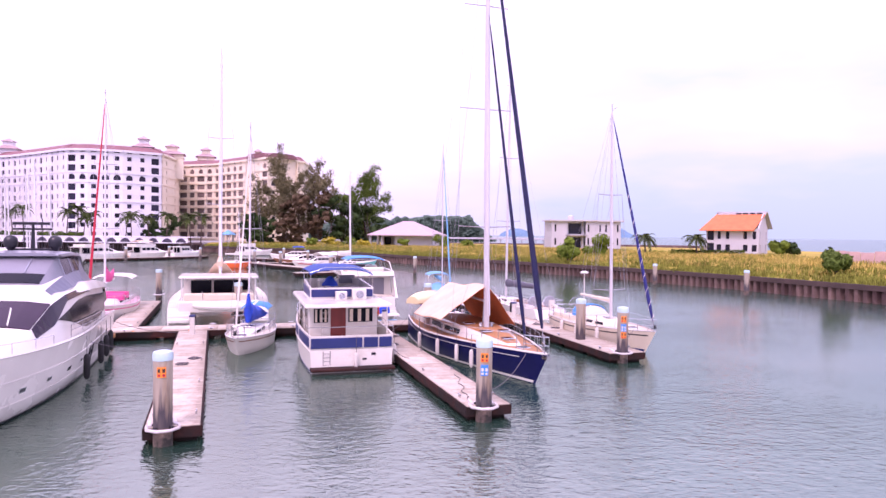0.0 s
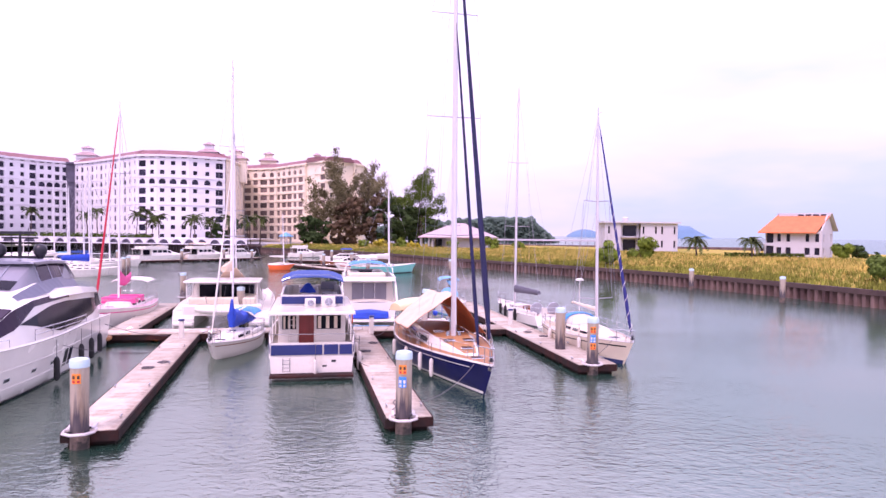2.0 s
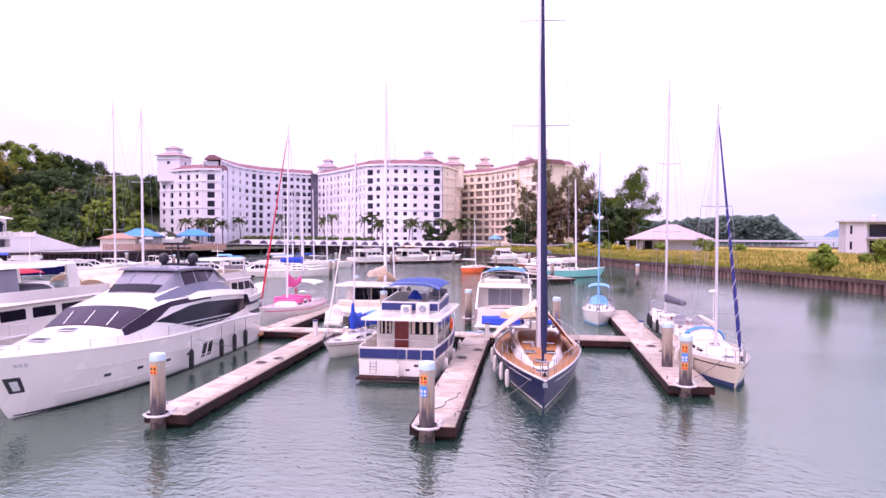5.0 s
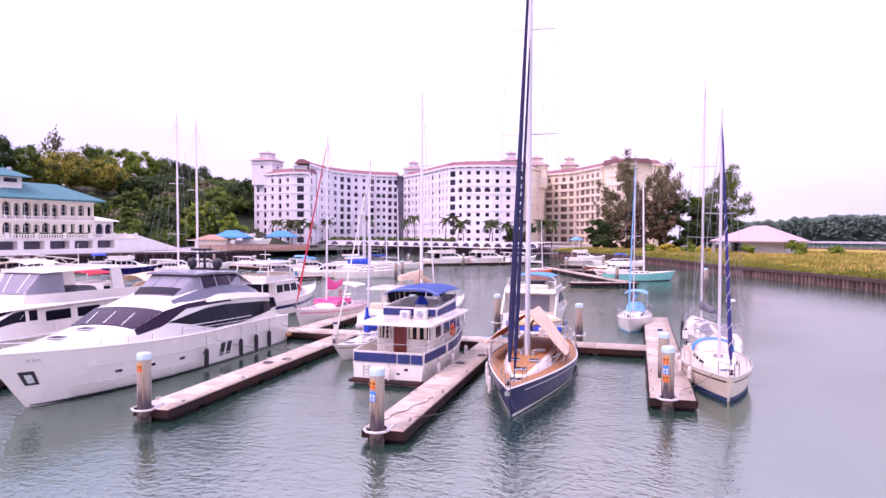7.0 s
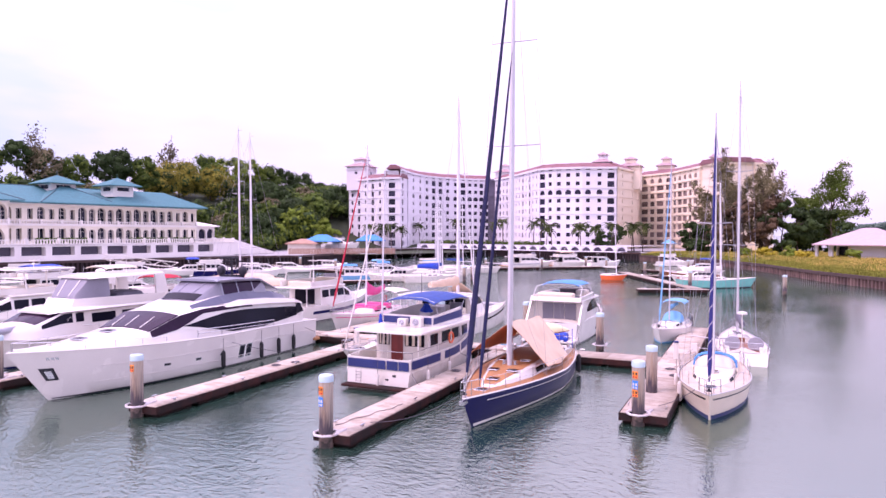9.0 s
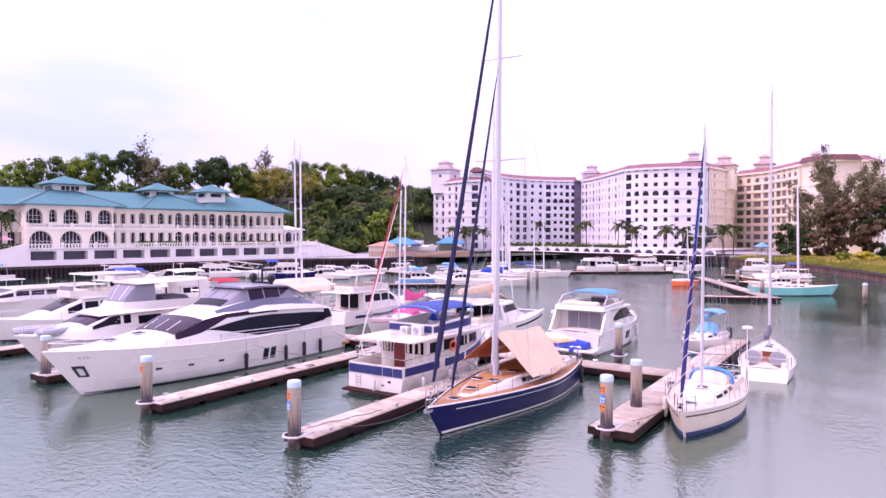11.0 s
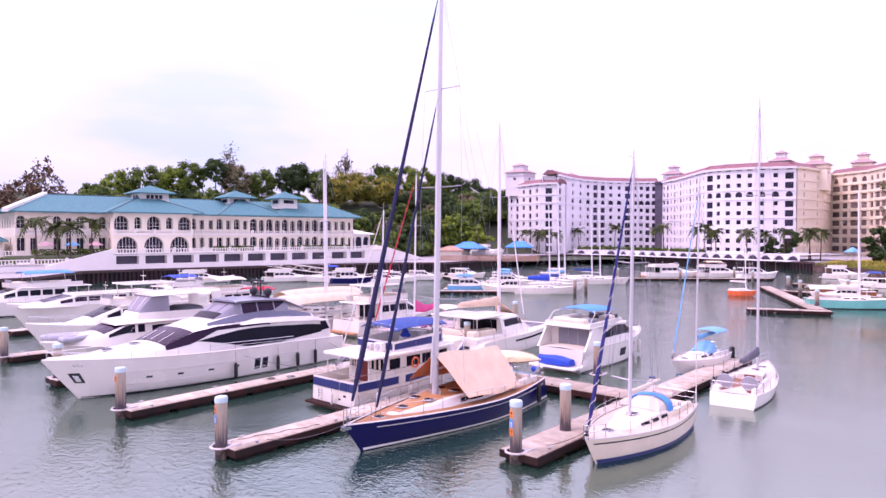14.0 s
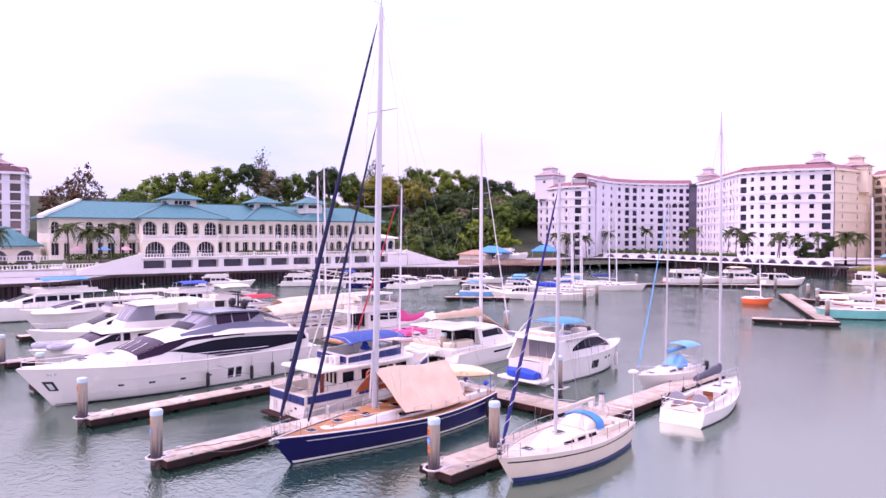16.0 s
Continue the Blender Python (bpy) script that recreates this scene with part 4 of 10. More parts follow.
def clubhouse():
    root = thing("clubhouse", CLUB, "cream two-storey clubhouse with green hipped roofs", "clubhouse")
    up = {"a": (1.6, 1.2, 2.6, True), "A": (3.7, 0.9, 3.1, True), "s": (1.1, 1.2, 2.2, False), "n": None, "q": (1.5, 1.2, 2.6, True), "V": (3.2, 0.3, 3.7, True), "v": (1.5, 0.3, 3.4, True)}
    lo = {"a": (1.5, 0.9, 2.7, False), "A": (4.3, 0.2, 3.7, True), "s": (1.1, 0.9, 2.7, False), "n": None, "V": (3.4, 0.2, 3.7, True), "v": (1.5, 0.2, 3.3, True)}
    rows = [(4.5, lo), (4.8, up)]
    bm, panes = BM(), []
    def block(x0, x1, y0, y1, front, left, right, d=0.6):
        facade(bm, (x0, y0), (x1, y0), 5.2, rows, front, panes, d)
        facade(bm, (x1, y0), (x1, y1), 5.2, rows, right, panes, d)
        facade(bm, (x0, y1), (x0, y0), 5.2, rows, left, panes, d)
        facade(bm, (x1, y1), (x0, y1), 5.2, rows, "nnnn", panes, d)
    block(0.9, 84, 0, 22, "asnasasasnnnnnnsassasasVvVvVvVvVvasas", "saaaas", "VvVvaas", 0.9)
    for level, letters in ((0, "AAA"), (1, "AqAqA")):
        facade(bm, (18.4, -6), (35.6, -6), 5.2 + 4.5 * level, rows[level:level + 1], letters, panes, 1.2)
    facade(bm, (35.6, -6), (35.6, 0.5), 5.2, rows, "a", panes, 0.6)
    facade(bm, (18.4, 0.5), (18.4, -6), 5.2, rows, "a", panes, 0.6)
    part("wall", bm, C_WALL, root)
    glaze(root, panes, bars=True)
    bm = BM()
    loft(bm, [[(-1.0, -1.4, 14.25), (85.4, -1.4, 14.25), (85.4, 23.4, 14.25), (-1.0, 23.4, 14.25)], [(-1.0, -1.4, 14.5), (85.4, -1.4, 14.5), (85.4, 23.4, 14.5), (-1.0, 23.4, 14.5)], [(8.5, 11, 18.7), (73, 11, 18.7), (73, 11.4, 18.7), (8.5, 11.4, 18.7)]])
    main = part("main_roof", bm, C_ROOF, root, "weathered green hipped roof")
    bm = BM()
    loft(bm, [[(-1.6, -1.9, 14.2), (-0.6, -1.9, 14.2), (-0.6, -1.9, 14.95), (-1.6, -1.9, 14.95)], [(7.9, 11, 18.5), (8.9, 11, 18.5), (8.9, 11, 19.2), (7.9, 11, 19.2)]])
    part("parapet", bm, C_TRIM, main, "sloping white parapet along the roof edge")
    for p0, p1 in (((85.4, -1.4, 14.5), (73, 11, 18.72)), ((8.5, 11, 18.72), (73, 11, 18.72)), ((17.2, -7.4, 14.55), (27.6, 3.0, 18.92)), ((38.0, -7.4, 14.55), (27.6, 3.0, 18.92)), ((43.6, -2.4, 14.55), (52.5, 6.5, 19.02)), ((61.4, -2.4, 14.55), (52.5, 6.5, 19.02))):
        bm = BM()
        tube(bm, p0, p1, 0.14, n=5)
        part("ridge_cap", bm, C_RIDGE, main, "dark ridge capping")
    bm = BM()
    hip(bm, 18.6, 36.6, -6, 14, 14.55, 18.9)
    part("bay_roof", bm, C_ROOF, root, "weathered green hipped roof")
    bm = BM()
    hip(bm, 45, 60, -1.0, 18, 14.55, 19.0)
    part("bay_roof", bm, C_ROOF, root, "weathered green hipped roof")
    bm = BM()
    hip(bm, 60, 84, -1.5, 14, 14.58, 18.4, cut=0.15)
    part("bay_roof", bm, C_ROOF, root, "weathered green hipped roof")
    trim = BM()
    for x0, x1, y in ((0.9, 18.4, -0.003), (35.6, 84, -0.003), (18.4, 35.6, -6.003)):
        box(trim, x0, x1, y - 0.35, y, 9.4, 9.75)
        box(trim, x0, x1, y - 0.5, y, 14.0, 14.3)
        balustrade(trim, (x0 + 0.2, y - 0.25), (x1 - 0.2, y - 0.25), 9.75, 0.8, 0.6, 4.5)
    part("balcony_trim", trim, C_TRIM, root, "white balustrades and mouldings")
    for x, y, s in ((29.2, 4.0, 6.6), (52.4, 8.5, 5.6), (64.4, 4.0, 5.2)):
        bm = BM()
        h = s / 2
        box(bm, x - h, x + h, y - h, y + h, 16.6, 19.3)
        cup = part("cupola", bm, C_TRIM, root, "square white roof lantern")
        bm = BM()
        k = h + 1.5
        loft(bm, [[(x - k, y - k, 19.2), (x + k, y - k, 19.2), (x + k, y + k, 19.2), (x - k, y + k, 19.2)], [(x - k, y - k, 19.35), (x + k, y - k, 19.35), (x + k, y + k, 19.35), (x - k, y + k, 19.35)], [(x - 0.15, y - 0.15, 21.3), (x + 0.15, y - 0.15, 21.3), (x + 0.15, y + 0.15, 21.3), (x - 0.15, y + 0.15, 21.3)]])
        tube(bm, (x, y, 21.2), (x, y, 22.4), 0.08, 0.02)
        part("cupola_roof", bm, C_ROOF, cup, "green pyramid cap with a spike")
        for sx, sy, turn in ((0, -1, 0), (1, 0, 90), (-1, 0, -90)):
            for o in (-1.3, -0.45, 0.45, 1.3):
                q = pose(x, y, 18.0, 0, 0, turn) @ pose(o * s / 6, -h - 0.03, 0)
                piece("pane", CUP_PANE, q, cup)
    return root


CUP_PANE = win_mesh("pane", 0.75, 0.9)
clubhouse()
# terraces in front of it
root = thing("club_terrace", CLUB, "white balustraded terrace over a row of dark openings", "terrace")
bm, panes = BM(), []
low = {"w": (4.6, 1.1, 1.75, False), "n": None}
facade(bm, (16, -15), (86, -12.5), 2.25, [(3.3, low)], "wwwwwwwwwwwn", panes, 1.6)
facade(bm, (86, -12.5), (90, 4), 2.25, [(3.3, low)], "ww", panes, 1.6)
facade(bm, (-40, -13), (16, -13), 2.25, [(1.4, {})], "n", panes, 1.0)
part("wall", bm, C_TRIM, root)
# dark sheets imitate the deep shade inside the terrace openings
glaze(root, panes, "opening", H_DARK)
bm = BM()
prism(bm, [(16, -15), (86, -12.5), (90, 4), (84, 1), (16, 0.5)], 5.25, 5.55)
prism(bm, [(-40, -13), (16, -13), (16, -2), (-40, -2)], 3.3, 3.65)
part("deck", bm, C_TRIM, root)
bm = BM()
balustrade(bm, (16, -14.8), (86, -12.3), 5.55, 1.0, 0.6, 6.3)
balustrade(bm, (86, -12.3), (90, 4), 5.55, 1.0, 0.6, 5)
balustrade(bm, (-40, -12.8), (14, -12.8), 3.65, 1.0, 0.6, 6)
balustrade(bm, (-40, -4), (4, -4), 5.2, 1.0, 0.6, 6)
part("balustrade", bm, C_TRIM, root, "white balustrade with posts")
bm = BM()
loft(bm, [[(4, -15.2, 2.3), (4, -14.4, 2.3), (4, -14.4, 3.4), (4, -15.2, 3.4)], [(16, -15.2, 2.3), (16, -14.4, 2.3), (16, -14.4, 6.6), (16, -15.2, 6.6)]])
part("stair_flank", bm, C_TRIM, root, "sloping white stair parapet")
bm = BM()
loft(bm, [[(88, -10, 2.3), (88, -4, 2.3), (88, -4, 6.4), (88, -10, 6.4)], [(104, -8, 2.3), (104, -2, 2.3), (104, -2, 2.6), (104, -8, 2.6)]])
part("ramp_flank", bm, C_TRIM, root, "sloping white ramp parapet")
bm = BM()
for i in range(14):
    box(bm, 4 + i * 0.85, 4.9 + i * 0.85, -14.4, -11, 2.3, 3.6 + i * 0.15)
part("steps", bm, C_TRIM, root)
# pavilion to the side and low wing
root = thing("club_pavilion", CLUB @ pose(0, 0, 0), "open white veranda beside the clubhouse", "veranda")
bm, panes = BM(), []
facade(bm, (84, 3), (92, 3), 5.2, [(4.6, {"v": (2.2, 0.3, 3.6, True)})], "vvv", panes, 0.6)
facade(bm, (92, 3), (92, 16), 5.2, [(4.6, {"v": (2.2, 0.3, 3.6, True)})], "vvvv", panes, 0.6)
box(bm, 84.1, 92, 3.7, 16, 2.2, 5.2)
part("wall", bm, C_TRIM, root)
glaze(root, panes, "arch", GLASS_W)
bm = BM()
hip(bm, 84.2, 92, 3, 16, 9.9, 11.2, over=1.0)
part("roof", bm, C_TRIM, root)
root = thing("club_low_wing", CLUB, "low cream wing with arched openings behind palms", "building wing")
bm, panes = BM(), []
facade(bm, (-42, 4), (-0.5, 4), 3.6, [(4.6, {"v": (3.6, 0.2, 3.4, True)})], "vvvvvvvv", panes, 1.2)
box(bm, -42, -0.6, 5.5, 15, 2.2, 8.2)
part("wall", bm, C_WALL, root)
# arches backed with dark sheets in place of real inner shade
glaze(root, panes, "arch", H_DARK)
bm = BM()
hip(bm, -42, -0.8, 4, 15, 8.25, 12.5, over=1.0)
part("roof", bm, C_ROOF, root, "weathered green hipped roof")


# ---- houses on the east bank ----
def hut():
    root = thing("boat_house", pose(-13.0, 192, 2.3, 0, 0, -14), "low white pavilion with a pale pink hipped roof", "pavilion")
    bm, panes = BM(), []
    facade(bm, (-2.5, -5.5), (8.5, -5.5), 0, [(3.2, {"n": None})], "n", panes)
    facade(bm, (8.5, -5.5), (8.5, 6), 0, [(3.2, {"w": (1.6, 0.8, 1.6, False)})], "ww", panes)
    facade(bm, (-9, 2), (-2.5, 2), 0, [(3.2, {"w": (2.2, 0.3, 2.4, False)})], "ww", panes)
    facade(bm, (-2.5, 2), (-2.5, -5.5), 0, [(3.2, {"w": (2.2, 0.3, 2.4, False)})], "w", panes)
    box(bm, -9, 8.2, 5.6, 6, 0, 3.2)
    part("wall", bm, WHITE_R, root)
    glaze(root, panes)
    for x, y in ((-9.5, -6), (-6, -6), (-9.5, 0)):
        bm = BM()
        soft_box(bm, x - 0.3, x + 0.3, y - 0.3, y + 0.3, 0, 3.3, 0.04)
        part("column", bm, WHITE_R, root)
    bm = BM()
    hip(bm, -8.6, 7.8, -6.6, 6.6, 3.3, 7.2, over=1.2)
    part("roof", bm, ROOF_P, root, "pale pink hipped sheet roof")


def white_house():
    root = thing("white_house", pose(37, 199, 2.3, 0, 0, 6) @ Matrix.Diagonal((0.9, 0.9, 1.15, 1)), "white flat-roofed two-storey house", "house")
    bm, panes = BM(), []
    up = [(3.4, {"s": (0.6, 0.9, 1.7, False), "w": (1.6, 0.5, 2.2, False), "n": None}), (3.4, {"s": (0.6, 0.8, 1.8, False), "w": (1.6, 0.5, 2.3, False), "n": None})]
    facade(bm, (-11, -4), (-6, -4), 0, up, "sn", panes)
    facade(bm, (-6, -2.5), (0, -2.5), 0, [(3.4, {"w": (4.2, 0.1, 2.7, False)}), (3.4, {"w": (4.4, 0.2, 2.7, False)})], "w", panes, 1.0)
    facade(bm, (0, -4), (11.5, -4), 0, up, "snssns", panes)
    facade(bm, (11.5, -4), (11.5, 6), 0, up, "ss", panes)
    facade(bm, (-11, 6), (-11, -4), 0, up, "nss", panes)
    box(bm, -11, 11.2, 5.7, 6, 0, 6.8)
    part("wall", bm, WHITE_R, root)
    glaze(root, panes)
    bm = BM()
    box(bm, -11.8, 12.3, -4.8, 6.6, 6.8, 7.15)
    part("roof", bm, WHITE_R, root, "flat overhanging roof slab")
    bm = BM()
    box(bm, -6.4, 0.4, -4.6, -2.4, 3.2, 3.45)
    part("balcony", bm, GREY_C, root)
    bm = BM()
    spin(bm, (-3.4, 1.5, 7.15), [(1.0, 0), (1.0, 1.0), (0.3, 1.25)], 12)
    part("water_tank", bm, WHITE_R, root, "round white rooftop tank", smooth=True)


def orange_house():
    root = thing("orange_roof_house", pose(65.0, 158.5, 2.3, 0, 0, -36) @ Matrix.Diagonal((0.94, 0.94, 1.06, 1)), "white house with a steep orange tiled roof", "house")
    bm, panes = BM(), []
    rows = [(2.7, {"w": (1.1, 0.6, 1.4, False), "d": (1.8, 0.1, 2.2, False), "n": None}), (2.7, {"w": (0.8, 0.5, 1.6, False), "d": (1.6, 0.2, 2.1, False), "n": None})]
    facade(bm, (-5.5, -4.5), (6.5, -4.5), 0, rows, "dwwnww", panes)
    facade(bm, (6.5, -4.5), (6.5, 4.5), 0, rows, "wnw", panes)
    facade(bm, (-5.5, 4.5), (-5.5, -4.5), 0, rows, "ndd", panes)
    box(bm, -5.5, 6.3, 4.2, 4.5, 0, 5.4)
    loft(bm, [[(6.2, -4.5, 5.4), (6.5, -4.5, 5.4), (6.5, 4.5, 5.4), (6.2, 4.5, 5.4)], [(6.2, 0.0, 8.7), (6.5, 0.0, 8.7), (6.5, 0.5, 8.7), (6.2, 0.5, 8.7)]])
    part("wall", bm, WHITE_R, root)
    glaze(root, panes)
    bm = BM()
    loft(bm, [[(-6.8, -5.8, 4.9), (5.6, -5.8, 4.9), (5.6, -5.8, 5.1), (-6.8, -5.8, 5.1)], [(-4.4, 0.4, 8.5), (6.9, 0.4, 8.5), (6.9, 0.4, 8.7), (-4.4, 0.4, 8.7)]])
    part("roof", bm, TILE_O, root, "steep orange tiled roof slope")
    bm = BM()
    loft(bm, [[(-4.4, 0.45, 8.9), (7.3, 0.45, 8.9), (7.3, 0.45, 9.15), (-4.4, 0.45, 9.15)], [(-5.5, 5.6, 5.4), (7.4, 5.6, 5.4), (7.4, 5.6, 5.65), (-5.5, 5.6, 5.65)]])
    box(bm, -4.0, 7.0, 0.1, 0.4, 8.3, 9.0)
    part("rear_roof", bm, WHITE_R, root, "white rear roof slope with clerestory")
    bm = BM()
    for k in range(4):
        box(bm, 0.2 + k * 1.6, 1.4 + k * 1.6, 0.06, 0.1, 8.55, 8.85)
    part("clerestory", bm, GLASS_W, root)
    bm = BM()
    box(bm, -8.2, -5.4, -4.4, 3.0, 2.5, 2.7)
    for y in (-4.2, -0.8, 2.6):
        box(bm, -8.1, -7.8, y, y + 0.25, 0, 2.5)
    for k in range(9):
        box(bm, -8.15, -8.08, -4.3 + k * 0.9, -4.2 + k * 0.9, 2.7, 3.7)
    box(bm, -8.2, -8.05, -4.4, 3.0, 3.65, 3.75)
    part("balcony", bm, WHITE_R, root, "white balcony on posts")


hut()
white_house()
orange_house()
root = thing("hoarding_fence", pose(59, 106, 2.3, 0, 0, -32), "brownish site hoarding fence of upright panels", "fence")
bm = BM()
soft_box(bm, 0.02, 1.78, -0.05, 0.05, 0, 1.9, 0.02)
first = part("panel", bm, BRICK_H, root)
for i in range(1, 24):
    piece("panel", first.data, pose(i * 1.8, 0.03 * math.sin(i * 2.1), -0.1 * (i % 3)), root)
root = thing("breakwater_jetty", Matrix.Identity(4), "long low white-roofed jetty beyond the grass", "jetty")
bm = BM()
box(bm, -22, 38, 296, 303, 3.9, 4.6)
part("roof", bm, WHITE_R, root)
bm = BM()
box(bm, -22, 120, 288, 296, -1, 2.3)
part("sea_bank", bm, SHEET, root, "brown stone bank")
bm = BM()
for i in range(20):
    box(bm, -21.5 + i * 3.1, -21.2 + i * 3.1, 297, 297.3, 0, 3.9)
part("posts", bm, GREY_C, root)

root = thing("gazebo", pose(-72, 212, 2.3), "small white gazebo with a blue pyramid roof", "gazebo")
for k in range(6):
    bm = BM()
    tube(bm, (1.7 * math.cos(1.047 * k), 1.7 * math.sin(1.047 * k), 0), (1.7 * math.cos(1.047 * k), 1.7 * math.sin(1.047 * k), 2.6), 0.16, n=6)
    part("column", bm, WHITE_R, root)
bm = BM()
spin(bm, (0, 0, 2.6), [(2.6, 0), (2.65, 0.12), (1.2, 0.9), (0.1, 1.5)], 6)
part("roof", bm, CANVAS_L, root, "pale blue pyramid roof")
bm = BM()
spin(bm, (0, 0, 0), [(2.0, -0.1), (2.0, 0.2)], 6)
part("plinth", bm, GREY_C, root)

# shipyard between the clubhouse and the hotel
bm = BM()
soft_box(bm, -4, 4, -3, 3, 0, 2.9, 0.05)
root = thing("yard_hut", pose(-138, 120, 2.2, 0, 0, 40), "small yard hut with a rusty roof", "hut")
part("wall", bm, C_WALL, root)
bm = BM()
hip(bm, -4, 4, -3, 3, 2.9, 4.2, over=0.6)
part("roof", bm, PLANK, root, "rusty brown roof")
root = thing("yard_fence", pose(-134, 112, 2.2, 0, 0, 57), "weathered plank fence along the boatyard quay", "fence")
bm = BM()
box(bm, 0, 0.34, -0.04, 0.04, 0, 1.6)
first = part("plank", bm, PLANK, root)
for i in range(1, 70):
    piece("plank", first.data, pose(i * 0.42, 0, 0.05 * math.sin(i * 1.7)), root)
for i, (x, y, s) in enumerate(((-135, 124, 1.0), (-142, 148, 0.9))):
    root = thing("storage_shed", pose(x, y, 2.2, 0, 0, 30 + i * 25), "open boat shed under a bright blue tarpaulin", "shed", "boat sheds")
    for px, py in ((-4, -2.5), (4, -2.5), (4, 2.5), (-4, 2.5)):
        bm = BM()
        tube(bm, (px, py, 0), (px, py, 3.6), 0.08)
        part("post", bm, GREY_C, root)
    bm = BM()
    hip(bm, -4, 4, -2.5, 2.5, 3.6, 5.4, over=0.5)
    part("tarpaulin", bm, TARP_B, root, "bright blue tarpaulin roof")

# ---- trees and plants ----
def tree(m, h, spread, mat, label, seed, n=1600, size=0.55, trunk=0.35, low=0.35, wispy=False, group="trees"):
    r = random.Random(seed)
    root = thing("tree", m, label, "tree", group)
    bm = BM()
    top = h * 0.8
    pts = [(r.uniform(-1, 1) * 0.03 * h * k / 5, r.uniform(-1, 1) * 0.03 * h * k / 5, top * k / 5) for k in range(6)]
    for k in range(5):
        tube(bm, pts[k], pts[k + 1], trunk * (1 - k / 6), trunk * (1 - (k + 1) / 6), 7)
    part("trunk", bm, BARK, root)
    leaves = []
    for k in range(16 if wispy else 9):
        f = low + (0.98 - low) * (k + r.random() * 0.5) / (16 if wispy else 9)
        a = r.random() * 6.283 + k * 2.4
        reach = spread * (1.0 - 0.62 * abs(f - 0.55) / 0.5) * r.uniform(0.6, 1.05)
        p0 = Vector((0, 0, top * f * 0.9))
        p1 = Vector((reach * math.cos(a), reach * math.sin(a), h * f + (0.06 if wispy else 0.02) * h))
        bm = BM()
        tube(bm, p0, p0.lerp(p1, 0.55) + Vector((0, 0, 0.02 * h)), trunk * 0.38, trunk * 0.2, 5)
        tube(bm, p0.lerp(p1, 0.55) + Vector((0, 0, 0.02 * h)), p1, trunk * 0.2, trunk * 0.05, 5)
        part("limb", bm, BARK, root)
        if wispy:
            for q in range(8):
                c = p0.lerp(p1, 0.35 + 0.75 * r.random()) + Vector((r.gauss(0, 0.13) * spread, r.gauss(0, 0.13) * spread, r.gauss(0, 0.04) * h))
                bits = n // 170
                for _ in range(bits):
                    leaves.append((c + Vector((r.gauss(0, 0.065) * spread, r.gauss(0, 0.065) * spread, r.gauss(0.3, 1) * 0.026 * h)), size * r.uniform(0.5, 1.1)))
        else:
            leaves += crown_points(r, p1 * 0.85 + p0 * 0.15, spread * 0.46, h * 0.11, n // 9, size, 6, 0.25)
    leaf_part("crown", leaves, seed, mat, root, "uneven leafy crown")
    return root


tree(pose(-57, 221, 2.3), 28.5, 9.0, LEAF_C, "tall wispy casuarina tree on the bank", 11, 22000, 0.33, 0.5, 0.22, True)
tree(pose(-47, 221, 2.3), 25.5, 8.0, LEAF_C, "tall wispy casuarina tree on the bank", 12, 18000, 0.33, 0.45, 0.22, True)
tree(pose(-38, 240, 2.3), 17, 8, LEAF_M, "broad green tree behind the casuarinas", 26, 2400, 0.7, 0.3, 0.08)
tree(pose(-32, 236, 2.3), 25.5, 9.5, LEAF_M, "tall loose-crowned wispy tree on the bank", 13, 15000, 0.36, 0.45, 0.25, True)
tree(pose(-66, 228, 2.3), 19, 7.5, LEAF_C, "wispy casuarina tree beside the hotel", 14, 9000, 0.33, 0.3, 0.15, True)
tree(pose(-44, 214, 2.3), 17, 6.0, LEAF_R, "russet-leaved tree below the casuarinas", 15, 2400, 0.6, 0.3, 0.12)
tree(pose(-38, 224, 2.3), 16, 8, LEAF, "dense dark green tree on the bank", 16, 2200, 0.7, 0.3, 0.12)
tree(pose(-40.5, 218, 2.3), 15, 7, LEAF, "dense dark green tree on the bank", 20, 2400, 0.7, 0.3, 0.08)
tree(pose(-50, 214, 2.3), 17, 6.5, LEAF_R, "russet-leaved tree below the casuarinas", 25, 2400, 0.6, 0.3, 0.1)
tree(pose(-30, 228, 2.3), 13, 8, LEAF, "dense dark green tree on the bank", 17, 2000, 0.7, 0.3, 0.1)
tree(pose(-62, 212, 2.3), 9.5, 6, LEAF, "dense dark green tree on the bank", 18, 1500, 0.6, 0.3, 0.1)
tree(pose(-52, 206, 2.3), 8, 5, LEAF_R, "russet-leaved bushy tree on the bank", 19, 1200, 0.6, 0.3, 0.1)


for i, (x, y, h) in enumerate(((-64, 209, 9), (-92, 213, 8.5), (-58, 206, 8.5), (-96, 210, 6.5))):
    tree(pose(x, y, 2.3), h, h * 0.5, LEAF, "dense green tree below the beige hotel block", 101 + i, 1300, 0.55, 0.25, 0.1)


def bush(m, r0, h, mat, label, seed, n=700, size=0.3, name="bush"):
    r = random.Random(seed)
    root = thing(name, m, label, "bush", "bushes")
    pts = crown_points(r, (0, 0, h * 0.5), r0 * 1.15, h * 0.62, n, size, 8, 0.2)
    pts = [(Vector((p[0], p[1], max(0.05, p[2]))), s, d) for p, s, d in pts]
    leaf_part("foliage", pts, seed, mat, root)
    bm = BM()
    for k in range(4):
        a = k * 1.6 + seed
        tube(bm, (0, 0, 0), (r0 * 0.5 * math.cos(a), r0 * 0.5 * math.sin(a), h * 0.6), 0.07, 0.02, 5)
    part("stem", bm, BARK, root)


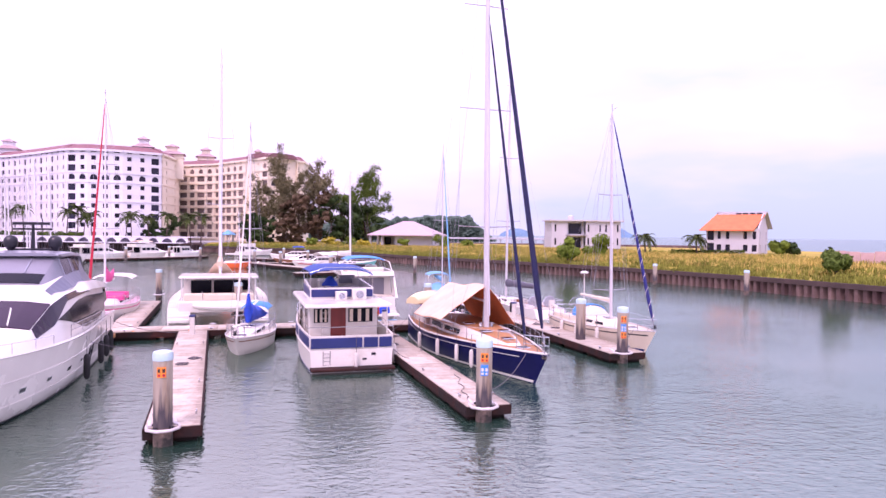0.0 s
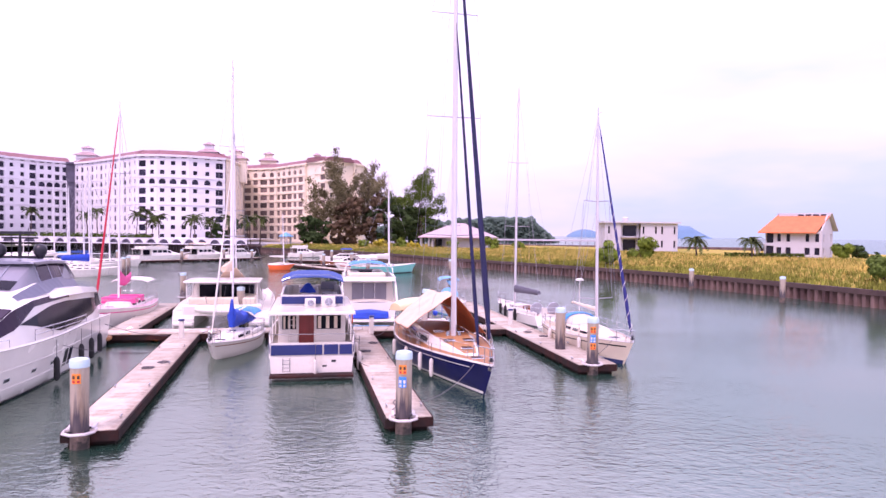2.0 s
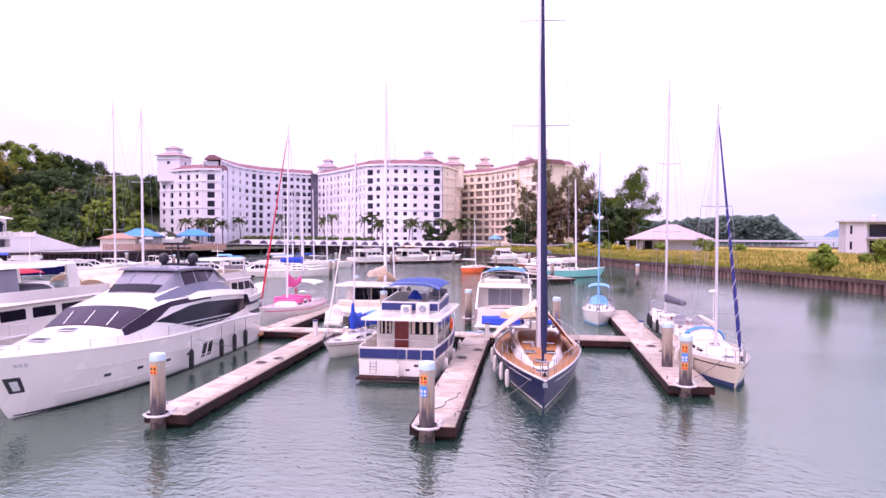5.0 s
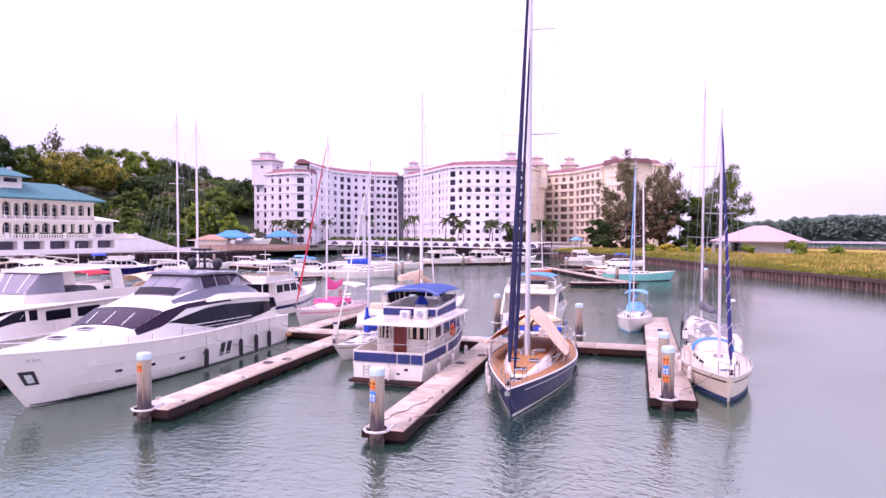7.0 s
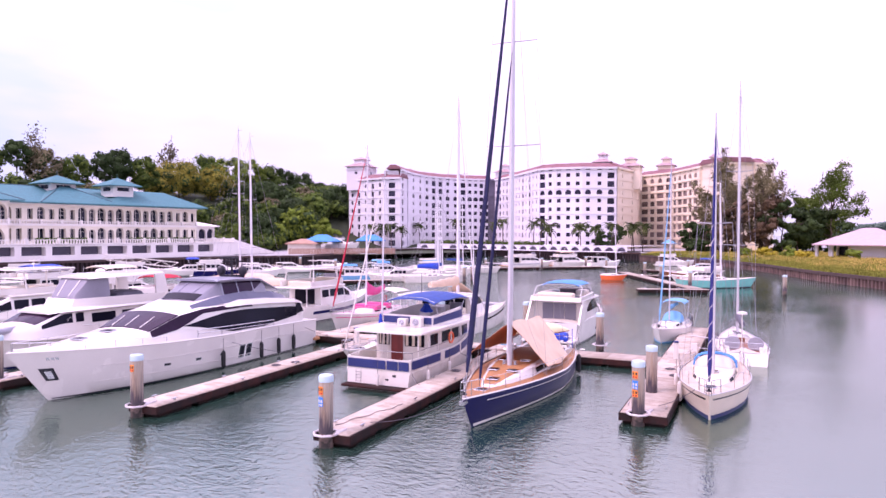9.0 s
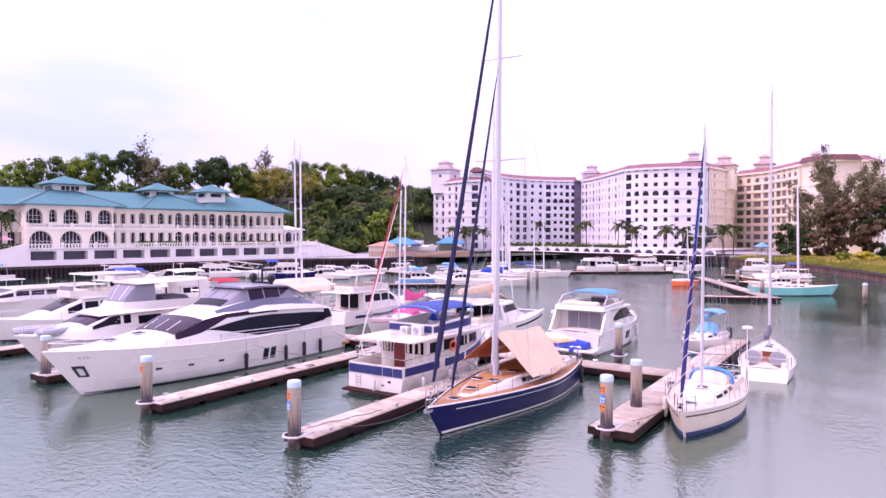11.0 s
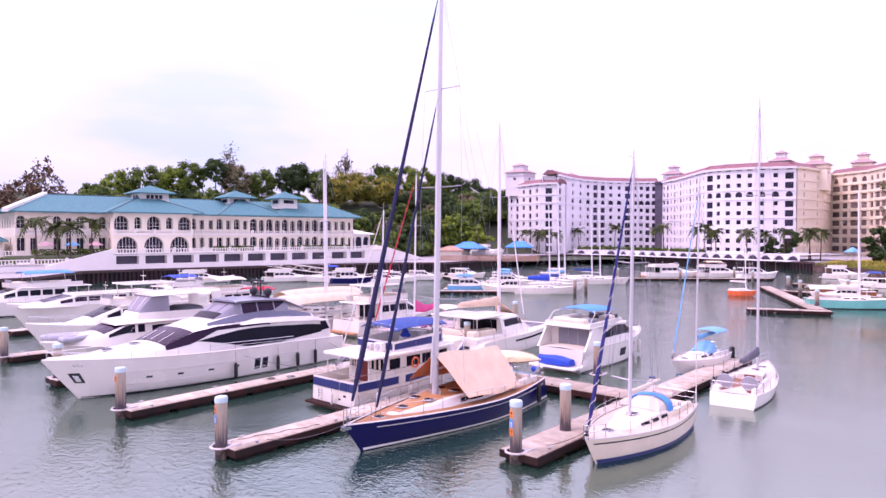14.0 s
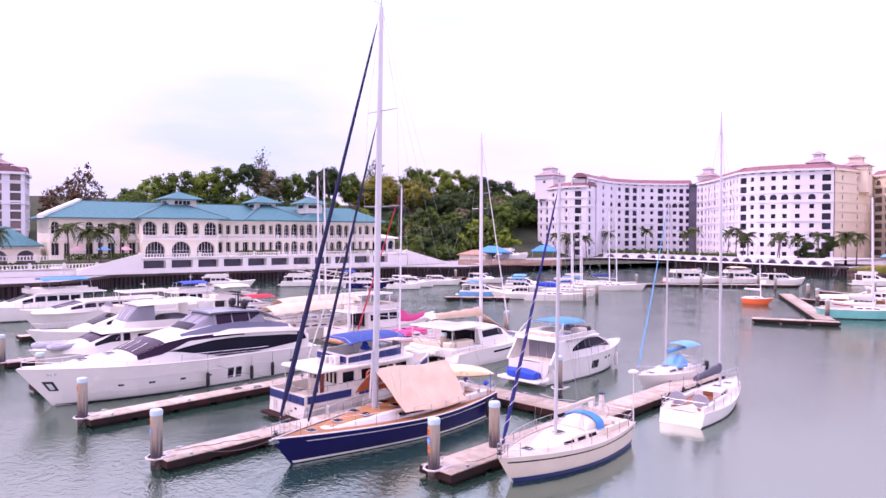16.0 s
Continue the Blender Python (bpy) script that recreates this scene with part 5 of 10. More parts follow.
bush(pose(18.2, 105, 2.2), 1.6, 3.0, BUSH, "round green bush in the grass", 31, 2600)
bush(pose(26.5, 125, 2.3), 2.2, 3.5, BUSH, "round green bush in the grass", 32, 2800)
bush(pose(42, 74, 2.3), 1.5, 2.3, LEAF_M, "round dark green bush in the grass", 33, 2800)
bush(pose(67.5, 142, 2.3), 1.8, 2.8, BUSH, "green bush beside the orange-roofed house", 34, 1800, 0.4)
bush(pose(75, 152, 2.3), 2.0, 2.8, LEAF, "green bush beside the orange-roofed house", 35, 600, 0.4)
bush(pose(-3.5, 181, 2.3), 2.2, 3.2, BUSH, "green bush beside the pavilion", 36, 600, 0.4)
bush(pose(-14, 178, 2.3), 1.8, 2.4, BUSH, "green bush beside the pavilion", 37, 500, 0.35)
bush(pose(3.5, 196, 2.3), 1.8, 2.2, BUSH, "green bush beside the pavilion", 38, 400, 0.35)
bush(pose(-24, 180, 2.3), 2.0, 2.2, FLOWER, "yellow-leaved shrub beside the pavilion", 39, 500, 0.35)
bush(pose(-29, 184, 2.3), 2.0, 2.6, BUSH, "green bush beside the pavilion", 40, 500, 0.35)
bush(pose(-34, 184, 2.3), 2.3, 2.6, FLOWER, "yellow-leaved shrub on the bank", 41, 500, 0.35)
bush(pose(-40, 186, 2.3), 2.3, 2.2, BUSH, "green bush on the bank", 42, 500, 0.35)
root = thing("hedge", pose(45, 141, 2.3, 0, 0, 0), "low clipped green hedge", "hedge")
r = random.Random(5)
leaf_part("foliage", [((r.uniform(0, 15), r.uniform(-0.6, 0.6), r.uniform(0.05, 1.1)), 0.22) for _ in range(1300)], 5, HEDGE, root)


def palm(m, h, seed, size=1.0, group="palms"):
    r = random.Random(seed)
    root = thing("palm_tree", m, "coconut palm with drooping fronds", "palm tree", group)
    bm = BM()
    lean = Vector((r.uniform(-0.08, 0.08) * h, r.uniform(-0.08, 0.08) * h, h))
    for k in range(4):
        tube(bm, lean * (k / 4), lean * ((k + 1) / 4), 0.19 - 0.02 * k, 0.17 - 0.02 * k, 7)
    part("trunk", bm, BARK, root)
    bm = BM()
    for k in range(24):
        a = k * 2.4 + r.random() * 0.5
        up = r.uniform(-0.1, 1.3)
        ln = size * r.uniform(2.5, 3.4)
        prev = None
        for i in range(9):
            f = i / 8
            out, zz = ln * f * (1 - 0.22 * f), up * ln * f * 0.75 - ln * 0.7 * f * f
            p = lean + Vector((out * math.cos(a), out * math.sin(a), zz))
            if prev is not None:
                side = Vector((-math.sin(a), math.cos(a), 0))
                w = 0.8 * size * (1 - abs(f - 0.45) * 1.3)
                for s in (-1, 1):
                    tip = p + side * s * w - Vector((0, 0, 0.35 * w)) + (p - prev) * 0.6
                    verts_faces(bm, [prev, p, tip], [(0, 1, 2)])
            prev = p
    part("fronds", bm, PALM, root, "long drooping green fronds")
    return root


PALM_KINDS = [palm(pose(39, 138, 2.3), 3.6, 1, 1.1), palm(pose(-117, 209, 2.2), 7.5, 2, 1.3), palm(pose(-113, 207, 2.2), 8.5, 3, 1.3)]
for i, (x, y, z, s) in enumerate(((50, 140, 2.3, 0), (-121, 207, 4, 1), (-134, 206, 4, 2), (-138, 207, 4, 1), (-180, 208, 4, 1), (-158, 206, 4, 2), (-184, 200, 2.2, 2), (-188, 196, 2.2, 1), (-102, 206, 2.2, 1),
                              (-98, 202, 2.2, 2), (-94, 205, 2.2, 1), (-90, 208, 2.2, 2), (-117, 206, 4, 2), (-168, 186, 2.2, 1), (-173, 181, 2.2, 2), (-177, 183, 2.2, 1), (-165, 178, 2.2, 2), (-182, 182, 2.2, 2), (-84, 212, 2.2, 1), (-80, 210, 2.2, 2), (-87, 216, 2.2, 2))):
    copy_thing(PALM_KINDS[s], pose(x, y, z, 0, 0, 47 * i))
for i, (x, y, s) in enumerate(((3.5, -9, 2), (7.5, -8, 1), (13, -10, 2), (9, -11, 1), (-10, -9, 1), (-14, -6, 1))):
    copy_thing(PALM_KINDS[s], CLUB @ pose(x, y, 3.5, 0, 0, 71 * i))


# the wooded hill behind the clubhouse
def hill_z(x, y):
    """Height of the hill west of the harbour."""
    f = math.exp(-((x + 262) / 62) ** 2 - max(0, (y - 230) / 50) ** 2 - max(0, (-10 - y) / 60) ** 2)
    f = max(0.0, f - 0.13)
    return 1.6 + 27 * f + 3 * noise.noise((x * 0.02, y * 0.02, 0)) * f


bm = BM()
grid = [[bm.verts.new((-390 + 6 * i, -70 + 7 * j, hill_z(-390 + 6 * i, -70 + 7 * j))) for j in range(46)] for i in range(44)]
for i in range(43):
    for j in range(45):
        bm.faces.new((grid[i][j], grid[i + 1][j], grid[i + 1][j + 1], grid[i][j + 1]))
tagged(part("hillside", bm, HILL, None, smooth=True), "wooded hillside behind the clubhouse", "hill", kind="structure")
r = random.Random(21)
WOODS = {"dark": [], "mid": [], "light": [], "yellow": [], "brown": []}
stems = BM()


CORE_V, CORE_F = [], []


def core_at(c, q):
    """A dark ball added inside a lump of leaves: closes sky gaps, stands for inner shade."""
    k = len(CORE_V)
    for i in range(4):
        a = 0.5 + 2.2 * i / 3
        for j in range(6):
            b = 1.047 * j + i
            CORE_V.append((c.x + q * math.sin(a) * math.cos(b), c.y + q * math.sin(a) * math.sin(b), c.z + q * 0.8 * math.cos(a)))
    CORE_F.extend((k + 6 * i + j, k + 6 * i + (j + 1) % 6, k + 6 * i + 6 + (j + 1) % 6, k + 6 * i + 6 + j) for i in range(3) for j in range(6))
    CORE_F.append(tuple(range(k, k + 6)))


def forest_tree(x, y, top, rad, tone, size=0.85, deep=1.0, dense=26):
    """One domed crown of many leafy lumps; its leaves face outwards."""
    z0 = hill_z(x, y)
    low = max(z0 + 1.0, top - rad * 2.3 * deep)
    c, rz = (top + low) / 2, (top - low) / 2
    tube(stems, (x, y, z0 - 1), (x, y, c), 0.35, 0.15, 5)
    for k in range(17):
        a, f = k * 2.4 + r.random() * 0.9, (k + 0.5) / 17
        q = math.sqrt(max(0, 1 - (2 * f - 1) ** 2)) * r.uniform(0.6, 0.78)
        lump = Vector((x + rad * q * math.cos(a), y + rad * q * math.sin(a), c + rz * 0.74 * (2 * f - 1) * r.uniform(0.85, 1.08)))
        lr = rad * r.uniform(0.2, 0.42)
        for _ in range(int(dense * lr / size)):
            d = Vector((r.gauss(0, 1), r.gauss(0, 1), r.gauss(0.25, 1))).normalized()
            WOODS[tone].append((lump + Vector((d.x * lr, d.y * lr, d.z * lr * 0.8)) * (r.uniform(0.7, 1.12) if r.random() < 0.85 else r.uniform(1.1, 1.45)), size * r.uniform(0.45, 1.1), d))
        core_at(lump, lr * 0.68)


# the skyline trees
for y, top, rad, tone in ((30.7, 28.5, 6, "mid"), (38, 33, 6.5, "light"), (48, 35.5, 7.5, "mid"), (56.5, 36.2, 6, "light"), (63, 38, 5.5, "mid"), (71, 39.5, 4.2, "dark"), (78.7, 37.5, 6, "brown"), (88.3, 36.6, 6.5, "mid"), (97.2, 38, 5.5, "dark"), (103.6, 40.2, 6, "dark"), (111, 37.5, 6, "mid")):
    forest_tree(-225 + r.uniform(-3, 3), y, top - 1.2, rad, tone, 0.6, dense=42)
for x, y, top, rad, tone in ((-318, 184, 52, 11, "mid"), (-318, 197, 54, 11, "light"), (-318, 209, 53, 10, "light"), (-318, 220, 49, 9, "mid"), (-318, 232, 49, 10, "dark"), (-318, 245, 47, 10, "dark"), (-318, 257, 42, 8, "dark"), (-318, 268, 40, 8, "mid")):
    forest_tree(x, y, top - 1.4, rad, tone, 0.8, dense=38)
for x, y, top, rad in ((-240, 122, 33, 9), (-243, 133, 36.5, 10.5), (-240, 145, 34.5, 9.5)):
    forest_tree(x, y, top, rad, "yellow", 0.5, 1.9, 50)
for x, y in ((-222, 176), (-224, 186), (-228, 197), (-236, 180), (-240, 192), (-216, 168), (-214, 178), (-246, 204), (-252, 190), (-208, 164), (-230, 168), (-262, 214), (-205, 172)):
    forest_tree(x, y, r.uniform(22, 30) - 0.12 * (x + 240), r.uniform(6.5, 9), r.choice(("dark", "dark", "mid")), deep=1.5)
for k in range(190):
    for _ in range(60):
        x, y = r.uniform(-300, -158), r.uniform(22, 250)
        front = -190 if y < 100 else -164 - max(0, (y - 140)) * 0.6
        if x < front and not (y > 160 and x > -216) and not (x < -225 - 0.9 * max(0, y - 110) and y < 160) and not (x < -205 and 112 < y < 155):
            break
    rad = r.uniform(4.8, 7.5)
    top = min(hill_z(x, y) + r.uniform(6, 15), (25 if y < 112 else 30) + r.uniform(-3, 1))
    forest_tree(x, y, top, rad, r.choices(("dark", "mid", "light", "brown"), (5, 4, 1, 1) if y < 150 else (9, 2, 0.5, 0.5), k=1)[0], r.uniform(0.6, 1.0), dense=r.uniform(20, 32))
# filler balls in dark leaf colour, as painted shade within the crowns
me = bpy.data.meshes.new("crown_shade_cores")
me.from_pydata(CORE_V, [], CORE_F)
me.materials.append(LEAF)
tagged(new("crown_shade_cores", me), "dark filler balls standing for shade inside the hill woods", "woods", kind="stuff")
tagged(part("hill_trunks", stems, BARK, None, "trunks of the woods on the hill", kind="stuff"), category="woods")
for key, mat, word in (("dark", LEAF, "dark green"), ("mid", LEAF_M, "mid green"), ("light", LEAF_L, "light green"), ("yellow", LEAF_Y, "yellow-green"), ("brown", LEAF_C, "brownish green")):
    tagged(leaf_part("hill_woods", WOODS[key], 8, mat, None, word + " tree crowns on the hill", "stuff"), category="woods")
for i, (x, y, h, sp) in enumerate(((-198, 132, 15, 8), (-200, 143, 14, 7), (-172, 118, 12, 6), (-168, 150, 11, 6), (-163, 112, 9, 5))):
    tree(pose(x, y, 2.2), h, sp, LEAF_L if i % 2 else LEAF_M, "broad green tree behind the boatyard", 60 + i, 2200, 0.6, 0.3, 0.2)
tree(pose(-225, 76, hill_z(-225, 76)), 42 - hill_z(-225, 76), 5, LEAF_C, "tall bare-twigged tree above the woods", 80, 500, 0.6, 0.3, 0.6, True)
tree(pose(-258, 136, hill_z(-258, 136)), 46 - hill_z(-258, 136), 6, LEAF_C, "tall bare-twigged tree above the woods", 81, 800, 0.6, 0.3, 0.55, True)
tree(pose(-225, 16.4, 2.2), 30, 10, LEAF_B, "grey-brown wispy tree behind the clubhouse", 90, 3200, 0.7, 0.5, 0.2, True)
tree(pose(-225, 5.9, 2.2), 24.5, 7, LEAF_B, "grey-brown wispy tree behind the clubhouse", 91, 2200, 0.7, 0.4, 0.2, True)


def blades(name, n, place, mat, label, hgt, seed):
    r = random.Random(seed)
    vs, fs = [], []
    for _ in range(n):
        q = place(r)
        if not q:
            continue
        x, y, z0 = q
        for _ in range(3):
            a, h = r.random() * 6.283, hgt * (0.5 + r.random())
            dx, dy = 0.09 * math.cos(a), 0.09 * math.sin(a)
            lx, ly = r.gauss(0, 0.25) * h, r.gauss(0, 0.25) * h
            ox, oy = r.gauss(0, 0.25), r.gauss(0, 0.25)
            k = len(vs)
            vs += [(x + ox - dx, y + oy - dy, z0), (x + ox + dx, y + oy + dy, z0), (x + ox + lx, y + oy + ly, z0 + 0.05 + h)]
            fs.append((k, k + 1, k + 2))
    me = bpy.data.meshes.new(name)
    me.from_pydata(vs, [], fs)
    me.materials.append(mat)
    return tagged(new(name, me), label, "grass", kind="stuff")


EDGE = along(WALL_R[2:], 0.5)
INL = [(math.sin(a) * -1, math.cos(a)) for _, _, a in EDGE]


def on_bank(lo, hi, power, seed=0):
    def place(r):
        k = r.randrange(len(EDGE))
        x, y, a = EDGE[k]
        d = lo + (hi - lo) * r.random() ** power
        x, y = x + math.sin(a) * d, y - math.cos(a) * d
        v = noise.noise((x * 0.07, y * 0.07, seed))
        return (x, y, 1.54 + 0.75 * min(1.0, d / 8)) if v > -0.15 or r.random() < 0.3 else None
    return place


blades("green_grass", 26000, on_bank(0.05, 14, 1.7, 1), BLADE_G, "rank green grass along the sea wall", 0.42, 1)
blades("dry_grass", 24000, on_bank(4, 55, 1.0, 5), BLADE_Y, "tall dry straw-coloured grass", 0.5, 2)
blades("rank_grass", 15000, on_bank(6, 60, 1.0, 9), BLADE_G, "patches of tall green grass", 0.55, 3)


# planted troughs along the hotel promenade
for x0, y0, x1, y1, z in ((-150, 200.6, -127, 199.6, 4.08), (-165, 193.4, -151, 200.2, 4.08), (-126, 199.7, -112, 199.9, 4.08)):
    n, t = math.hypot(x1 - x0, y1 - y0), math.degrees(math.atan2(y1 - y0, x1 - x0))
    root = thing("hedge", pose(x0, y0, z, 0, 0, t), "bushy green planting along the promenade wall", "hedge", "promenade hedges")
    r = random.Random(int(-x0))
    leaf_part("foliage", [((r.uniform(0, n), r.uniform(-0.3, 0.9), max(0.05, r.gauss(0.5, 0.35))), 0.3, Vector((0, -0.7, 0.7))) for _ in range(int(n * 60))], 6, HEDGE, root)
# clipped hedges and parasols on the club terraces
for x0, x1, y, z in ((41, 52, -5, 5.55), (3, 18, -5, 5.2), (62, 80, -5, 5.55), (-24, 0, -9, 3.65), (2, 13, -11, 3.65)):
    root = thing("hedge", CLUB @ pose(x0, y, z), "low clipped hedge along the white terrace", "hedge", "terrace hedges")
    r = random.Random(int(x0 + 60))
    leaf_part("foliage", [((r.uniform(0, x1 - x0), r.uniform(-0.5, 0.5), r.uniform(0.05, 1.25)), 0.22, Vector((0, -0.7, 0.7))) for _ in range(int((x1 - x0) * 70))], 5, HEDGE, root)
for i, (x, y, mat, word) in enumerate(((6, -3, PINK_L, "pale pink"), (11, -3, CANVAS_L, "pale blue"), (15.5, -3, PINK_L, "pale pink"))):
    root = thing("parasol", CLUB @ pose(x, y, 5.2), word + " parasol on the club terrace", "parasol", "terrace parasols")
    bm = BM()
    spin(bm, (0, 0, 2.0), [(1.7, 0), (1.65, 0.05), (0.9, 0.5), (0.05, 0.85)], 8)
    part("canopy", bm, mat, root)
    bm = BM()
    tube(bm, (0, 0, 0), (0, 0, 2.8), 0.05)
    part("pole", bm, ALU_W, root)

# ---- boats: hulls ----
class Hull:
    """A lofted hull; s runs 0 (transom) to 1 (stem), f runs 0 (waterline) to 1 (sheer). Bow along +y."""

    def __init__(self, L, B, zs, zb, stern=0.75, rake=0.8, flare=0.25, fat=0.42, power=2.0, mid=None, draft=0.5, tuck=0.3, trans=0.0):
        self.L, self.B, self.zs, self.zb, self.stern, self.rake, self.flare, self.fat, self.power, self.draft, self.tuck, self.trans = L, B, zs, zb, stern, rake, flare, fat, power, draft, tuck, trans
        self.mid = mid if mid is not None else min(zs, zb) * 0.96
        self.off = 0.0

    def w(self, s):
        if s < self.fat:
            q = 1 - s / self.fat
            k = 1 - (1 - self.stern) * q ** 1.8
        else:
            k = max(0.0, 1 - ((s - self.fat) / (1 - self.fat)) ** self.power)
        return self.B / 2 * k

    def sheer(self, s):
        a = self.mid + (self.zb - self.mid) * max(0, (s - 0.35) / 0.65) ** 1.7
        return a + (self.zs - self.mid) * max(0, (0.35 - s) / 0.35) ** 1.7

    def pt(self, s, f, side=1):
        top = self.sheer(s)
        z = top * f if f >= 0 else self.draft * f * (1 - 0.85 * s ** 4)
        w = self.w(s)
        low = w * (1 - self.flare * (0.35 + 1.4 * s * s)) if w else 0
        low = max(low, 0)
        if f >= 0:
            x = low + (w - low) * f ** 0.75
        else:
            x = low * max(0, 1 + f) ** 0.45
        y = self.off - self.L / 2 + self.L * s - self.rake * (1 - max(f, -0.6)) * s ** 5 - (self.tuck if f < 0 else 0) * 0 + self.trans * (1 - max(f, 0)) * (1 - s) ** 6
        return Vector((side * x, y, z))

    def body(self, bm, n=22):
        fs = (-1, -0.6, -0.25, 0, 0.3, 0.62, 0.85, 1)
        rings = []
        for i in range(n + 1):
            s = i / n
            s = s ** 0.8 if s > 0 else 0
            rings.append([self.pt(s, f, 1) for f in reversed(fs)] + [self.pt(s, f, -1) for f in fs[1:]])
        made = [[bm.verts.new(p) for p in r] for r in rings]
        for a, b in zip(made, made[1:]):
            for i in range(len(a) - 1):
                bm.faces.new((a[i], a[i + 1], b[i + 1], b[i]))
        bm.faces.new(made[0])
        bmesh.ops.remove_doubles(bm, verts=bm.verts, dist=0.004)
        return bm

    def deck(self, bm, inset=0.03, drop=0.06, s0=0.0, s1=0.985, camber=0.05, n=20):
        rows = []
        for i in range(n + 1):
            s = s0 + (s1 - s0) * i / n
            p = self.pt(s, 1)
            w = max(0.01, p.x - inset)
            rows.append([Vector((w, p.y, p.z - drop)), Vector((w * 0.5, p.y, p.z - drop + camber * 0.75)), Vector((0, p.y, p.z - drop + camber)), Vector((-w * 0.5, p.y, p.z - drop + camber * 0.75)), Vector((-w, p.y, p.z - drop))])
        loft(bm, rows, closed=False)
        return bm

    def band(self, bm, f0, f1, s0, s1, out=0.012, n=24, sides=(1, -1), slim=False):
        """A stripe or window lying on the hull's side between two heights (fractions, or functions of s)."""
        g0 = f0 if callable(f0) else (lambda s: f0)
        g1 = f1 if callable(f1) else (lambda s: f1)
        for side in sides:
            rows = []
            for i in range(n + 1):
                s = s0 + (s1 - s0) * i / n
                a, b = self.pt(s, g0(s), side), self.pt(s, g1(s), side)
                d = (self.pt(min(1, s + 0.01), 0.5, side) - self.pt(max(0, s - 0.01), 0.5, side))
                nrm = Vector((d.y, -d.x, 0)).normalized()
                if nrm.x * side < 0:
                    nrm = -nrm
                rows.append([a - nrm * 0.01, a + nrm * out, b + nrm * out, b - nrm * 0.01])
            loft(bm, rows, closed=True)
        return bm

    def rim(self, bm, r=0.03, s0=0.0, s1=0.995, dz=0.0, n=26, inset=0.0):
        for side in (1, -1):
            pts = []
            for i in range(n + 1):
                p = self.pt(s0 + (s1 - s0) * i / n, 1, side)
                pts.append(p + Vector((-side * min(inset, abs(p.x)), 0, dz)))
            pipe(bm, pts, r, 5)
        return bm


class Cabin:
    """A ruled superstructure: the same outline low and high, with sloping sides; u runs round it, v up it."""

    def __init__(self, low, high, z0, z1):
        self.low, self.high = [Vector((*p, z0 if len(p) == 2 else p[2])[:3]) if len(p) == 2 else Vector(p) for p in low], [Vector((*p, z1)) if len(p) == 2 else Vector(p) for p in high]

    def pt(self, i, t, v):
        n = len(self.low)
        a = self.low[i % n].lerp(self.low[(i + 1) % n], t)
        b = self.high[i % n].lerp(self.high[(i + 1) % n], t)
        return a.lerp(b, v)

    def body(self, bm):
        mids = [self.low, self.high]
        c = sum(self.high, Vector()) / len(self.high)
        top = [p + (c - p).normalized() * 0.06 + Vector((0, 0, 0.045)) for p in self.high]
        loft(bm, [self.low, self.high, top])
        return bm

    def pane(self, bm, i, t0, t1, v0, v1, out=0.012, slant0=0.0, slant1=0.0):
        """A window on side i, proud by a little, with slanted ends."""
        q = [self.pt(i, t0, v0), self.pt(i, t1, v0), self.pt(i, t1 - slant1, v1), self.pt(i, t0 + slant0, v1)]
        nrm = (q[1] - q[0]).cross(q[3] - q[0]).normalized()
        c = sum(self.low, Vector()) / len(self.low)
        if nrm.dot(q[0] - c) < 0:
            nrm = -nrm
        loft(bm, [[p - nrm * 0.02 for p in q], [p + nrm * out for p in q]])
        return bm


def outline(w0, w1, y0, y1, nose=0.0, wn=None):
    """Half-width w0 aft to w1 forward, with a narrower nose in front. Runs aft-starboard, forward-starboard, nose, port."""
    wn = w1 * 0.55 if wn is None else wn
    if nose:
        return [(w0, y0), (w1, y1), (wn, y1 + nose), (-wn, y1 + nose), (-w1, y1), (-w0, y0)]
    return [(w0, y0), (w1, y1), (-w1, y1), (-w0, y0)]


def fender(m, label, black=True, size=1.0, group="fenders"):
    root = thing("fender", m, label, "fender", group)
    bm = BM()
    spin(bm, (0, 0, 0), [(0.03, -0.1), (0.09 * size, -0.04), (0.115 * size, 0.06), (0.115 * size, 0.7 * size), (0.08 * size, 0.8 * size), (0.03, 0.85 * size)], 10)
    part("body", bm, RUBBER if black else FENDER_W, root, smooth=True)
    bm = BM()
    tube(bm, (0, 0, 0.84 * size), (0, 0, 0.84 * size + 0.7), 0.012, n=4)
    part("lanyard", bm, ROPE, root)
    return root


def rails(root, hull, s0, s1, n, h=0.62, sides=(1, -1), inset=0.07, mid=True, mat=None, drop=0.0):
    """Stanchions with two lifelines round the deck edge."""
    mat = mat or STEEL
    for side in sides:
        tops, mids = [], []
        for i in range(n + 1):
            p = hull.pt(s0 + (s1 - s0) * i / n, 1, side)
            p = Vector((side * max(0.02, abs(p.x) - inset), p.y, p.z - drop))
            bm = BM()
            tube(bm, p - Vector((0, 0, 0.03)), p + Vector((0, 0, h)), 0.014, n=5)
            part("stanchion", bm, mat, root)
            tops.append(p + Vector((0, 0, h)))
            mids.append(p + Vector((0, 0, h * 0.52)))
        bm = BM()
        pipe(bm, tops, 0.010, 4)
        if mid:
            pipe(bm, mids, 0.008, 4)
        part("lifeline", bm, mat, root)


